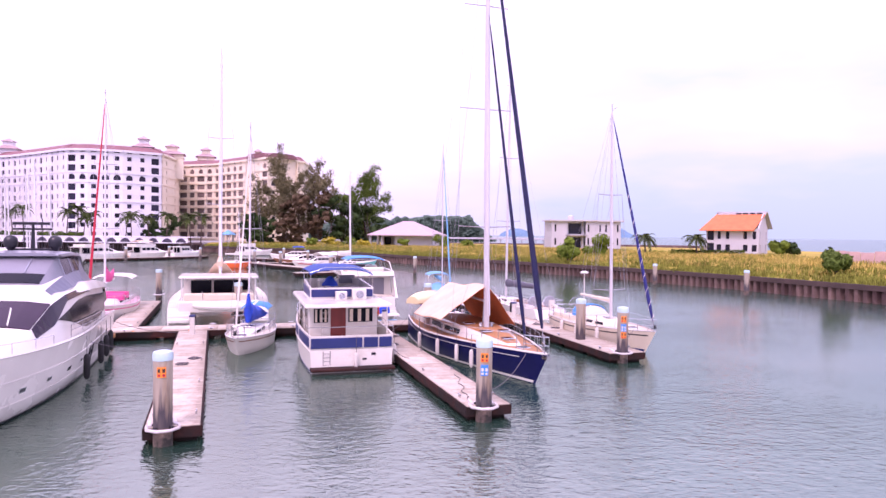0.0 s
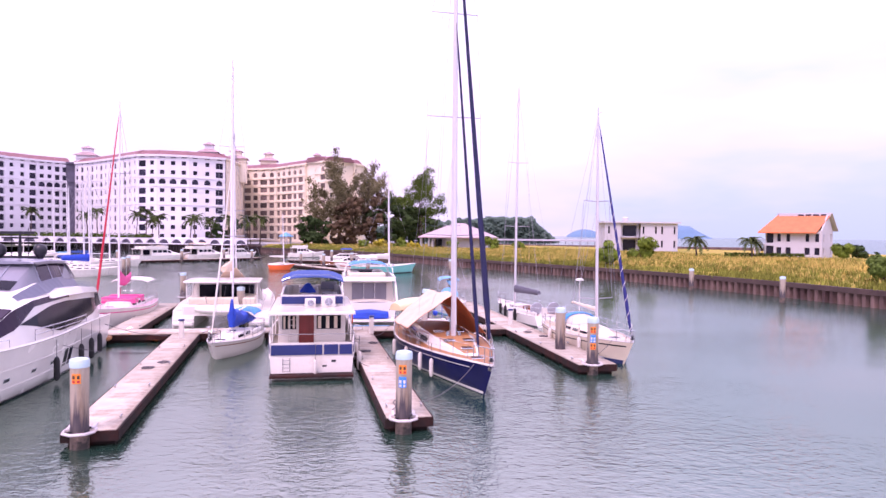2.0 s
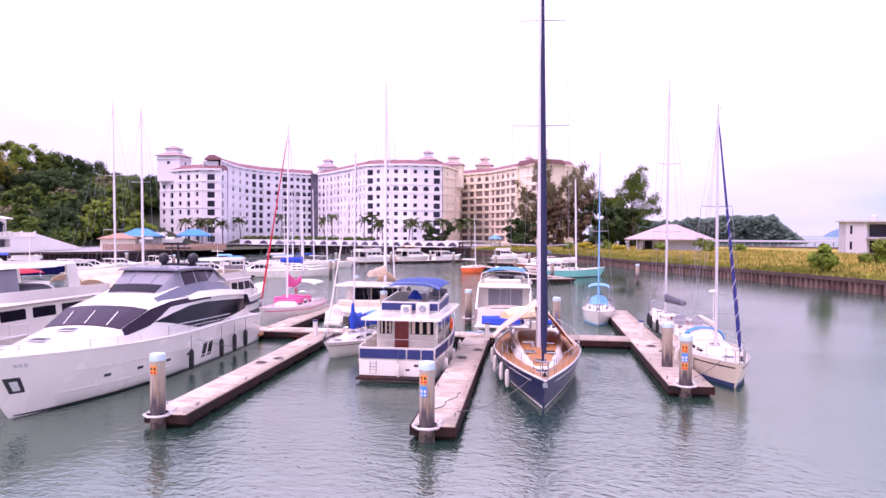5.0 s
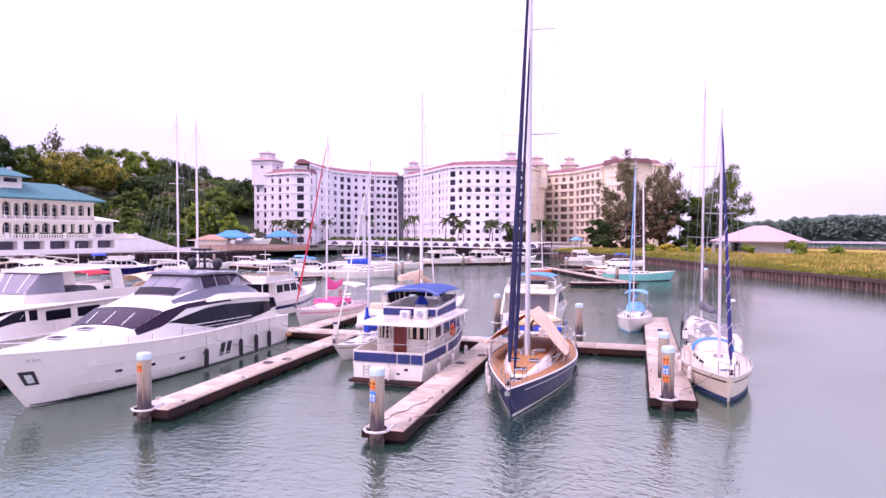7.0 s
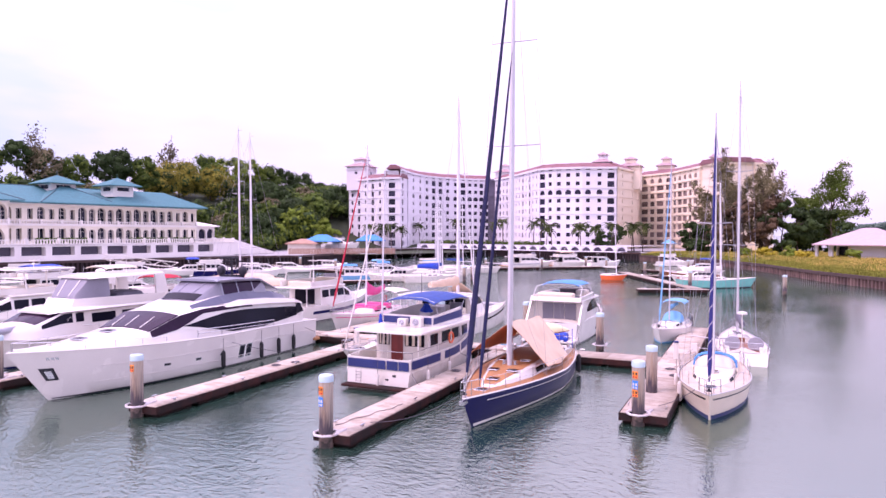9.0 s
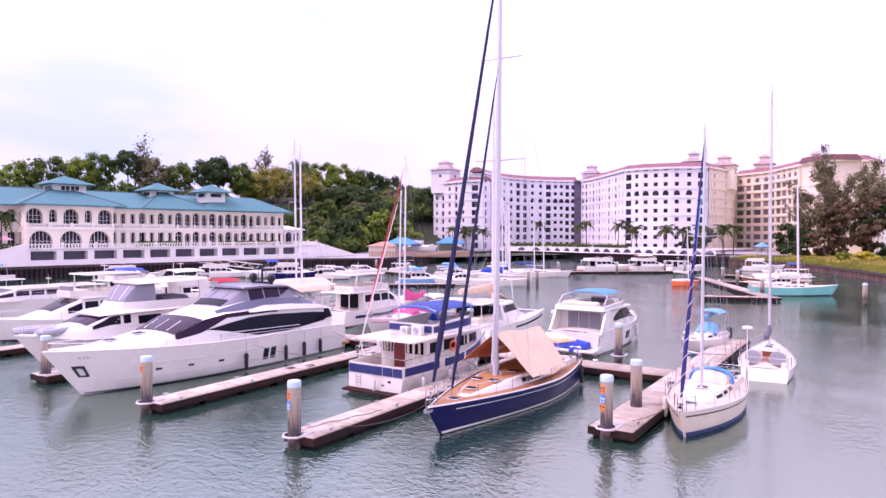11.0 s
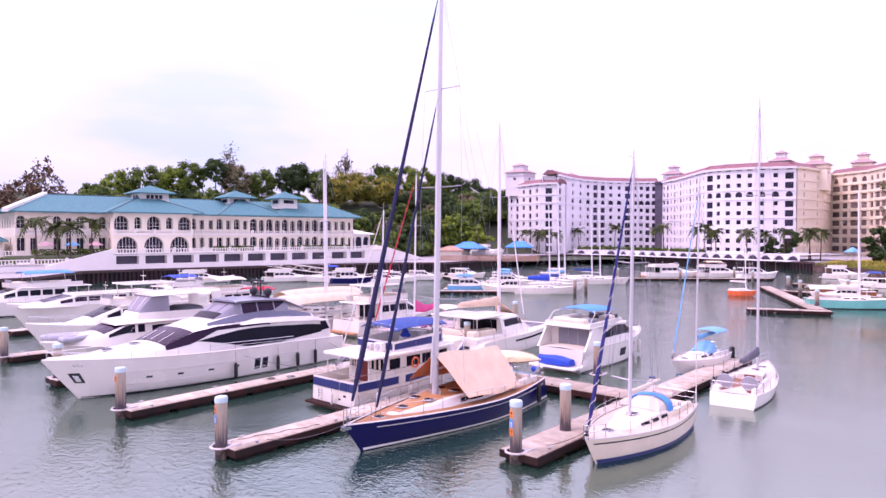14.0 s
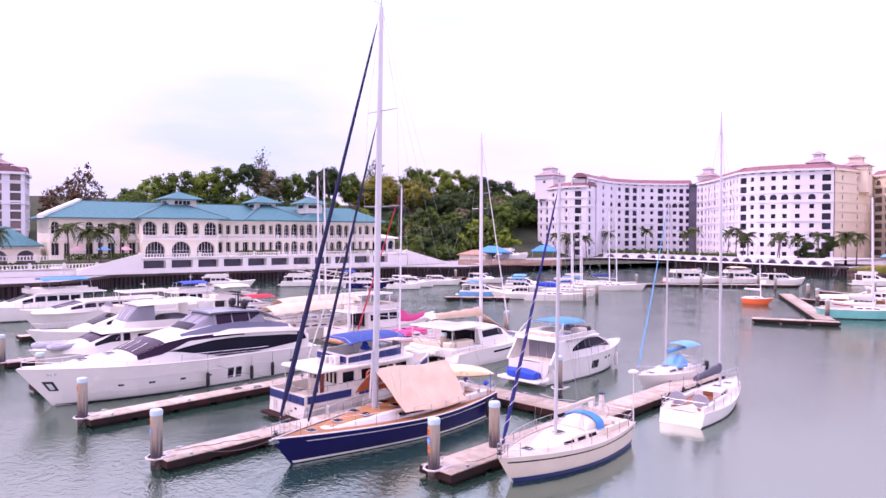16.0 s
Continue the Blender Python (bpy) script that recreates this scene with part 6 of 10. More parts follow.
def pulpit(root, hull, s0=0.9, h=0.62, drop=0.0):
    bm = BM()
    pts = [hull.pt(s0 + (0.992 - s0) * i / 5, 1, 1) + Vector((-0.05, 0, h)) for i in range(6)]
    pts = [Vector((max(0.1, p.x), p.y + 0.02, p.z)) for p in pts]
    ring = pts + [Vector((-p.x, p.y, p.z)) for p in reversed(pts)]
    pipe(bm, ring, 0.018, 6)
    rail = part("pulpit", bm, STEEL, root, "stainless bow rail")
    bm = BM()
    pipe(bm, [p - Vector((0, 0, h * 0.5)) for p in ring], 0.014, 6)
    part("mid_rail", bm, STEEL, rail)
    for p in (pts[0], pts[3], pts[5]):
        for s in (1, -1):
            bm = BM()
            tube(bm, (p.x * s, p.y, p.z), (p.x * s, p.y, p.z - h), 0.016, n=5)
            part("post", bm, STEEL, rail)


def pushpit(root, hull, s1=0.1, h=0.62):
    bm = BM()
    pts = [hull.pt(s1 * (1 - i / 3) + 0.01, 1, 1) + Vector((-0.06, 0, h)) for i in range(4)]
    ring = pts + [Vector((-p.x, p.y, p.z)) for p in reversed(pts)]
    pipe(bm, ring, 0.018, 6)
    rail = part("pushpit", bm, STEEL, root, "stainless stern rail")
    bm = BM()
    pipe(bm, [p - Vector((0, 0, h * 0.5)) for p in ring], 0.014, 6)
    part("mid_rail", bm, STEEL, rail)
    for p in (pts[0], pts[3]):
        for s in (1, -1):
            bm = BM()
            tube(bm, (p.x * s, p.y, p.z), (p.x * s, p.y, p.z - h), 0.016, n=5)
            part("post", bm, STEEL, rail)


def rig(root, hull, y, z0, top, r=0.09, spreaders=((0.45, 0.9), (0.72, 0.7)), mat=None, stay_s=0.99, jib=None, jib_r=0.055, boom=3.2, boom_mat=None, boom_z=1.1, spiral=None, back=True, boom_label="", rake=0.0, jib_from=0.04, jib_to=0.96, boom_fat=0.14, wires=True):
    """Mast, spreaders, boom with its cover, furled headsail and wires."""
    mat = mat or ALU
    base, tip = Vector((0, y, z0)), Vector((0, y - rake, top))
    bm = BM()
    n = 10
    rings = []
    for k in range(7):
        f = k / 6
        p = base.lerp(tip, f)
        q = r * (1 - 0.35 * max(0, f - 0.55) / 0.45)
        rings.append([p + Vector((q * 0.72 * math.cos(6.2832 * i / n), q * 1.15 * math.sin(6.2832 * i / n), 0)) for i in range(n)])
    loft(bm, rings)
    mast = part("mast", bm, mat, root, "tall pale aluminium mast", smooth=True)
    ch = [hull.pt(min(0.98, (y - 0.25 - hull.off + hull.L / 2) / hull.L), 1, s) for s in (1, -1)]
    tips = []
    for f, w in spreaders:
        p = base.lerp(tip, f)
        bm = BM()
        for s in (1, -1):
            tube(bm, p, p + Vector((s * w, -0.16 * w, 0.05)), 0.03, 0.022, 5)
        part("spreader", bm, WIRE, mast)
        tips.append((p, w))
    if wires:
        for s, c in zip((1, -1), ch):
            bm = BM()
            pts = [c + Vector((-0.12 * s, 0, 0))] + [p + Vector((s * w, -0.16 * w, 0.05)) for p, w in tips] + [base.lerp(tip, 0.985)]
            for a, b in zip(pts, pts[1:]):
                tube(bm, a, b, 0.007, n=4)
            if tips:
                tube(bm, c + Vector((-0.2 * s, -0.3, 0)), base.lerp(tip, tips[0] and spreaders[0][0] - 0.02), 0.006, n=4)
            part("shroud", bm, WIRE, root)
        bow = hull.pt(stay_s, 1, 1)
        bow.x = 0
        bm = BM()
        tube(bm, bow + Vector((0, 0, 0.05)), tip, 0.011, n=4)
        part("forestay", bm, WIRE, root)
        if back:
            bm = BM()
            st = hull.pt(0.005, 1, 1)
            for s in (1, -1):
                tube(bm, (s * st.x * 0.55, st.y + 0.05, st.z), tip, 0.006, n=4)
            part("backstay", bm, WIRE, root)
        if jib:
            a, b = bow + Vector((0, 0, 0.05)), tip
            bm = BM()
            pts = [a.lerp(b, jib_from + (jib_to - jib_from) * k / 14) for k in range(15)]
            q = (b - a).to_track_quat("Z", "Y")
            rings = []
            for k, p in enumerate(pts):
                rr = jib_r * (1.15 - 0.75 * k / 14) * (0.4 if k in (0, 14) else 1)
                rings.append([p + q @ Vector((rr * math.cos(6.2832 * i / 8), rr * math.sin(6.2832 * i / 8), 0)) for i in range(8)])
            loft(bm, rings)
            sail = part("furled_headsail", bm, jib, root, "tightly furled headsail", smooth=True)
            bm = BM()
            spin(bm, a + Vector((0, 0, 0.1)), [(0.04, 0), (0.12, 0.03), (0.12, 0.06), (0.05, 0.09), (0.05, 0.16), (0.12, 0.19), (0.04, 0.22)], 8)
            part("furling_drum", bm, BLACK, root)
            if spiral:
                bm = BM()
                turns = (jib_to - jib_from) * (b - a).length / 0.75
                pts = []
                for k in range(int(turns * 8)):
                    f = k / (turns * 8)
                    if f > 0.5 and spiral is not ROPE_W and f > 0.99:
                        break
                    rr = jib_r * (1.15 - 0.75 * f) + 0.004
                    pts.append(a.lerp(b, jib_from + (jib_to - jib_from) * f) + q @ Vector((rr * math.cos(k * 0.785), rr * math.sin(k * 0.785), 0)))
                pipe(bm, pts[: int(len(pts) * 0.62)], 0.018, 4)
                part("furling_line", bm, spiral, sail, "white line wound round the sail")
    if boom:
        bz = z0 + boom_z
        p0, p1 = Vector((0, y - 0.12, bz)), Vector((0, y - boom, bz + 0.12))
        bm = BM()
        tube(bm, p0, p1, 0.065, 0.055, 8)
        bo = part("boom", bm, mat, root, smooth=True)
        bm = BM()
        tube(bm, p1, base.lerp(tip, 0.98), 0.006, n=4)
        part("topping_lift", bm, WIRE, root)
        if boom_mat:
            bm = BM()
            rings = []
            for k in range(11):
                f = k / 10
                p = p0.lerp(p1, f)
                hh = boom_fat * (1.6 - 0.75 * f) * (1 + 0.1 * math.sin(k * 2.3))
                rings.append([p + Vector((boom_fat * 0.75 * math.cos(a), 0, hh * 0.55 + hh * math.sin(a))) for a in [6.2832 * i / 10 for i in range(10)]])
            loft(bm, rings)
            part("sail_cover", bm, boom_mat, bo, boom_label or "stacked mainsail under its cover", smooth=True)
    bm = BM()
    spin(bm, tip, [(0.02, 0), (0.02, 0.35), (0.015, 0.5)], 6)
    tube(bm, tip + Vector((0, 0, 0.12)), tip + Vector((0, 0.5, 0.2)), 0.012, n=4)
    part("masthead_gear", bm, WIRE, mast)
    return mast


def hatch(root, x, y, z, w=0.55, d=0.55, mat=None):
    bm = BM()
    soft_box(bm, x - w / 2, x + w / 2, y - d / 2, y + d / 2, z, z + 0.05, 0.03)
    h = part("hatch", bm, STEEL, root)
    bm = BM()
    soft_box(bm, x - w / 2 + 0.05, x + w / 2 - 0.05, y - d / 2 + 0.05, y + d / 2 - 0.05, z + 0.05, z + 0.062, 0.02)
    part("lens", bm, mat or GLASS, h, "smoked acrylic lens")


def awning(bm, x0, x1, y0, y1, z, camber=0.18, thick=0.05, sagy=0.0, n=8):
    """A bowed canvas roof with a turned-down edge."""
    up, dn = [], []
    for i in range(n + 1):
        x = x0 + (x1 - x0) * i / n
        k = 1 - (2 * i / n - 1) ** 2
        up.append((x, camber * k - (0.1 if i in (0, n) else 0)))
    rings = []
    for j in range(7):
        y = y0 + (y1 - y0) * j / 6
        e = -0.08 if j in (0, 6) else 0
        bowed = sagy * (1 - (2 * j / 6 - 1) ** 2)
        top = [(x, y, z + h + e + bowed) for x, h in up]
        rings.append(top + [(x, yy, zz - thick) for x, yy, zz in reversed(top)])
    return loft(bm, rings)


def coach(root, low, high, z0, z1, panes, mat=None, glass=None, name="coachroof", label=""):
    c = Cabin(low, high, z0, z1)
    ob = part(name, c.body(BM()), mat or GEL, root, label, smooth=True)
    for i, t0, t1, v0, v1, *sl in panes:
        part("window", c.pane(BM(), i, t0, t1, v0, v1, 0.012, *(sl or (0, 0))), glass or GLASS, ob)
    return ob, c


def arch_canvas(bm, w, y0, y1, z0, h, n=10, thick=0.03):
    """A sprayhood: a half-round canvas shell, closed in front."""
    rings = []
    for j in range(5):
        f = j / 4
        y = y0 + (y1 - y0) * f
        hh = h * (1 - 0.78 * max(0, f - 0.35) ** 1.3 / 0.57)
        ww = w * (1 - 0.12 * f)
        outer = [(ww * math.cos(math.pi * k / n), y, z0 + hh * math.sin(math.pi * k / n) ** 0.7) for k in range(n + 1)]
        inner = [(x * 0.96, yy, max(z0, zz - thick)) for x, yy, zz in reversed(outer)]
        rings.append(outer + inner)
    loft(bm, rings)
    last = [(p[0], y1 + 0.002, p[2]) for p in rings[-1][: n + 1]]
    verts_faces(bm, last, [range(len(last))])
    return bm

class House:
    """A streamlined deckhouse from stations (y, low half-width, top half-width, low z, top z, camber), aft to forward."""

    def __init__(self, st, soft=True):
        self.st, self.soft = st, soft

    def at(self, y):
        st = self.st
        y = min(max(y, st[0][0]), st[-1][0])
        for a, b in zip(st, st[1:]):
            if y <= b[0]:
                f = (y - a[0]) / max(1e-6, b[0] - a[0])
                return [p + (q - p) * f for p, q in zip(a, b)]
        return list(st[-1])

    def side(self, y, v, s):
        _, wb, wt, zb, zt, c = self.at(y)
        return Vector((s * (wb + (wt - wb) * v), y, zb + (zt - zb) * v))

    def roof(self, y, u):
        _, wb, wt, zb, zt, c = self.at(y)
        return Vector((u * wt, y, zt + c * (1 - abs(u) ** 2.2)))

    def body(self, bm, step=0.35):
        ys = sorted({q[0] for q in self.st} | {self.st[0][0] + (self.st[-1][0] - self.st[0][0]) * i / 14 for i in range(15)})
        rings = []
        for y in ys:
            rings.append([self.side(y, v, 1) for v in (0, 0.5, 0.97)] + [self.roof(y, u) for u in (0.97, 0.8, 0.4, 0, -0.4, -0.8, -0.97)] + [self.side(y, v, -1) for v in (0.97, 0.5, 0)])
        return loft(bm, rings)

    def band(self, bm, v0, v1, y0, y1, out=0.012, sides=(1, -1), n=14):
        g0 = v0 if callable(v0) else (lambda y: v0)
        g1 = v1 if callable(v1) else (lambda y: v1)
        for s in sides:
            rows = []
            for i in range(n + 1):
                y = y0 + (y1 - y0) * i / n
                a, b = self.side(y, g0(y), s), self.side(y, g1(y), s)
                nrm = Vector((s * (b.z - a.z + 1e-4), 0, -(b.x - a.x) * s)).normalized()
                nrm = Vector((s * abs(nrm.x), 0, abs(nrm.z)))
                rows.append([a - nrm * 0.01, a + nrm * out, b + nrm * out, b - nrm * 0.01])
            loft(bm, rows)
        return bm

    def top(self, bm, y0, y1, u0, u1, out=0.014, n=8, m=6):
        """A pane lying on the roof or the raked front."""
        rows = []
        for i in range(n + 1):
            y = y0 + (y1 - y0) * i / n
            up = [self.roof(y, u0 + (u1 - u0) * k / m) + Vector((0, out * 0.6, out)) for k in range(m + 1)]
            dn = [p - Vector((0, out, out * 1.6)) for p in reversed(up)]
            rows.append(up + dn)
        return loft(bm, rows)


def lines(root, pairs, mat=ROPE, r=0.014, name="mooring_line", drop=0.25, label="slack mooring line"):
    for p0, p1 in pairs:
        bm = BM()
        pipe(bm, sag(p0, p1, drop), r, 5)
        part(name, bm, mat, root, label)


def wheel(root, y, z, r=0.42, x=0.0):
    bm = BM()
    pts = [(x + r * math.cos(6.2832 * k / 14), y, z + r * math.sin(6.2832 * k / 14)) for k in range(15)]
    pipe(bm, pts, 0.018, 5)
    for k in range(3):
        a = k * 1.047
        tube(bm, (x - r * math.cos(a), y, z - r * math.sin(a)), (x + r * math.cos(a), y, z + r * math.sin(a)), 0.01, n=4)
    part("steering_wheel", bm, STEEL, root)


# ---- the navy ketch-sized sloop with the canvas tent ----
def navy_yacht():
    root = thing("sailing_yacht", berth(3.48, 10.95, 182.5), "navy blue sailing yacht with teak deck under a beige tent", "sailing yacht", "sailing boats")
    h = Hull(14.6, 4.4, 1.22, 1.36, stern=0.66, rake=1.05, flare=0.30, fat=0.38, power=1.5, mid=1.12, draft=0.6, trans=-0.5)
    h.off = 0.5
    part("hull", h.body(BM(), 30), NAVY, root, "glossy navy blue hull", smooth=True)
    part("boot_stripe", h.band(BM(), 0.03, 0.11, 0.0, 0.985, 0.012, 40), GEL, root, "white boot stripe")
    part("cove_stripe", h.band(BM(), 0.80, 0.825, 0.03, 0.90, 0.012, 40), GEL, root, "thin white cove line")
    part("deck", h.deck(BM(), 0.06, 0.04, camber=0.07), TEAK, root, "warm teak laid deck")
    bm = BM()
    for k in range(-11, 12):
        rows = []
        for i in range(21):
            s = 0.02 + 0.95 * i / 20
            p = h.pt(s, 1)
            x = k * 0.19
            if abs(x) < p.x - 0.14:
                z = p.z - 0.04 + 0.07 * (1 - (abs(x) / max(0.2, p.x)) ** 1.6) + 0.004
                rows.append((x, p.y, z))
        for a, b in zip(rows, rows[1:]):
            verts_faces(bm, [(a[0] - 0.006, a[1], a[2]), (a[0] + 0.006, a[1], a[2]), (b[0] + 0.006, b[1], b[2]), (b[0] - 0.006, b[1], b[2])], [(0, 1, 2, 3)])
    part("deck_seams", bm, BLACK, root, kind="stuff")
    part("toe_rail", h.rim(BM(), 0.045, dz=0.02, inset=0.03), GEL, root, "white toe rail")
    # low coachroof with white sides and a teak top
    hs = House([(-3.6, 1.25, 1.12, 1.05, 1.62, 0.08), (-1.0, 1.35, 1.2, 1.05, 1.62, 0.09), (1.6, 1.15, 0.98, 1.08, 1.55, 0.08), (3.6, 0.75, 0.6, 1.1, 1.42, 0.05), (5.0, 0.3, 0.22, 1.15, 1.26, 0.02)])
    cr = part("coachroof", hs.body(BM()), GEL, root, "low white coachroof", smooth=True)
    part("teak_top", hs.top(BM(), -3.4, 4.6, -0.82, 0.82, 0.012, 14), TEAK, cr, "teak laid coachroof top")
    part("window", hs.band(BM(), 0.32, 0.75, -3.0, -1.1, 0.012), GLASS, cr)
    part("window", hs.band(BM(), 0.32, 0.75, -0.8, 0.9, 0.012), GLASS, cr)
    for x, y in ((0, 4.0), (0.45, 2.6), (-0.45, 2.6), (0.5, 0.6), (-0.5, 0.6), (0, 5.6)):
        p = hs.roof(y, 0)
        hatch(cr, x, y, (p.z if y < 5 else 1.27) + 0.012, 0.52, 0.46)
    # cockpit: coamings, well, wheel pedestal
    bm = BM()
    for s in (1, -1):
        soft_box(bm, s * 1.25 - 0.12, s * 1.25 + 0.12, -6.1, -3.6, 1.0, 1.5, 0.05)
    soft_box(bm, -1.2, 1.2, -6.2, -6.0, 1.0, 1.45, 0.05)
    part("cockpit_coaming", bm, GEL, root)
    bm = BM()
    box(bm, -1.1, 1.1, -6.0, -3.6, 1.13, 1.17)
    part("cockpit_sole", bm, TEAK_D, root, "dark teak cockpit sole")
    bm = BM()
    soft_box(bm, -0.16, 0.16, -5.4, -5.1, 1.1, 1.95, 0.04)
    part("pedestal", bm, GEL, root)
    wheel(root, -5.5, 1.95, 0.5)
    # rig
    m = rig(root, h, 1.57, 1.5, 22.3, 0.17, ((0.235, 1.35), (0.505, 1.32), (0.742, 1.12)), mat=ALU, stay_s=0.985, jib=CANVAS_D, jib_r=0.12, boom=5.4, boom_mat=None, boom_z=1.35, rake=0.45, jib_from=0.045, jib_to=0.955)
    a, b = Vector((0, 5.9, 1.32)), Vector((0, 1.35, 16.6))
    bm = BM()
    q = (b - a).to_track_quat("Z", "Y")
    rings = []
    for k in range(13):
        p, rr = a.lerp(b, 0.03 + 0.93 * k / 12), 0.085 * (1.1 - 0.6 * k / 12) * (0.5 if k in (0, 12) else 1)
        rings.append([p + q @ Vector((rr * math.cos(6.2832 * i / 8), rr * math.sin(6.2832 * i / 8), 0)) for i in range(8)])
    loft(bm, rings)
    tube(bm, a, b, 0.012, n=4)
    part("furled_staysail", bm, CANVAS_D, root, "dark furled inner headsail", smooth=True)
    bm = BM()
    tube(bm, (0, 1.9, 2.2), (0, 1.74, 4.6), 0.06, 0.05)
    part("spinnaker_pole", bm, ALU, root)
    bm = BM()
    for s in (0.28, -0.28):
        tube(bm, (s, 1.55, 1.6), (s, 1.55, 1.85), 0.09, 0.07)
    for s in (1, -1):
        tube(bm, (s * 0.18, 1.5, 1.6), (s * 0.1, 1.55, 3.2), 0.02, n=5)
    part("mast_step", bm, STEEL, root)
    # the tent over the boom
    def tent(bm, lift, x_out, thick):
        rows = []
        for j in range(9):
            f = j / 8
            y = 1.1 - 5.1 * f
            zr = 3.62 - 0.30 * f + 0.05 * math.sin(f * 9)
            up = []
            for i in range(13):
                u = -1 + i / 6
                w = ((2.25 if u > 0 else 1.85) - 0.2 * f) * (0.95 if j in (0, 8) else 1)
                x = u * w
                fall = (1.6 if u > 0 else 2.05) * abs(u) ** 1.1 + 0.1 * math.sin(abs(u) * 3.1) * math.sin(f * 3.14)
                wr = 0.025 * math.sin(u * 11 + f * 7) * (0.4 + abs(u))
                up.append((x, y + (0.55 * (1 - abs(u)) if j == 0 else 0), zr - fall + wr + lift))
            rows.append(up + [(x, y, z - thick) for x, y, z in reversed(up)])
        return loft(bm, rows)
    tn = part("canvas_tent", tent(BM(), 0.0, 0, 0.012), CANVAS_K, root, "beige canvas tent over the boom", smooth=True)
    # second sheet added below the cloth; its orange imitates light shining through
    part("tent_glow_sheet", tent(BM(), -0.022, 0, 0.01), CANVAS_O, tn, "orange sheet coloured as light glowing through the tent", smooth=True)
    rails(root, h, 0.06, 0.88, 11, 0.68, inset=0.08)
    pulpit(root, h, 0.91, 0.68)
    pushpit(root, h, 0.07, 0.68)
    bm = BM()
    tube(bm, (0, 7.35, 1.36), (0, 7.95, 1.34), 0.05, 0.04)
    box(bm, -0.09, 0.09, 7.3, 7.9, 1.16, 1.3)
    part("anchor_roller", bm, STEEL, root)
    for x in (-0.9, 0.7):
        bm = BM()
        ball(bm, (x, -6.45, 1.75), 0.16)
        part("mooring_buoy", bm, CANVAS_R, root, "round blue buoy")
    bm = BM()
    tube(bm, (-1.3, -6.4, 1.2), (-1.3, -6.4, 2.4), 0.02)
    part("flagstaff", bm, CANVAS_R, root)
    for x in (1.35, -1.35):
        for y in (-3.9, -5.2):
            bm = BM()
            spin(bm, (x, y, 1.48), [(0.11, 0), (0.1, 0.06), (0.08, 0.14), (0.1, 0.2)], 10)
            part("winch", bm, STEEL, root, smooth=True)
    M = root.matrix_world.copy()
    for s in (0.34, 0.5, 0.62, 0.70):
        p = h.pt(s, 0.75, 1)
        fender(M @ pose(p.x + 0.16, p.y, 0.28 if s < 0.65 else 0.2), "grubby white fender hanging on the navy hull", False, 0.85, "yacht fenders")
    p = h.pt(0.1, 0.7, -1)
    fender(M @ pose(p.x - 0.16, p.y, 0.2), "black fender at the navy yacht's quarter", True, 1.1, "yacht fenders")
    lines(root, [((0.5, 6.9, 1.3), (3.2, 9.4, 0.55)), ((1.9, -5.5, 1.3), (2.9, -6.6, 0.55))], drop=0.3)
    lines(root, [((0, 7.6, 1.25), (-1.6, 10.2, -0.3))], ROPE, r=0.006, drop=0.2, label="thin bow line into the water")


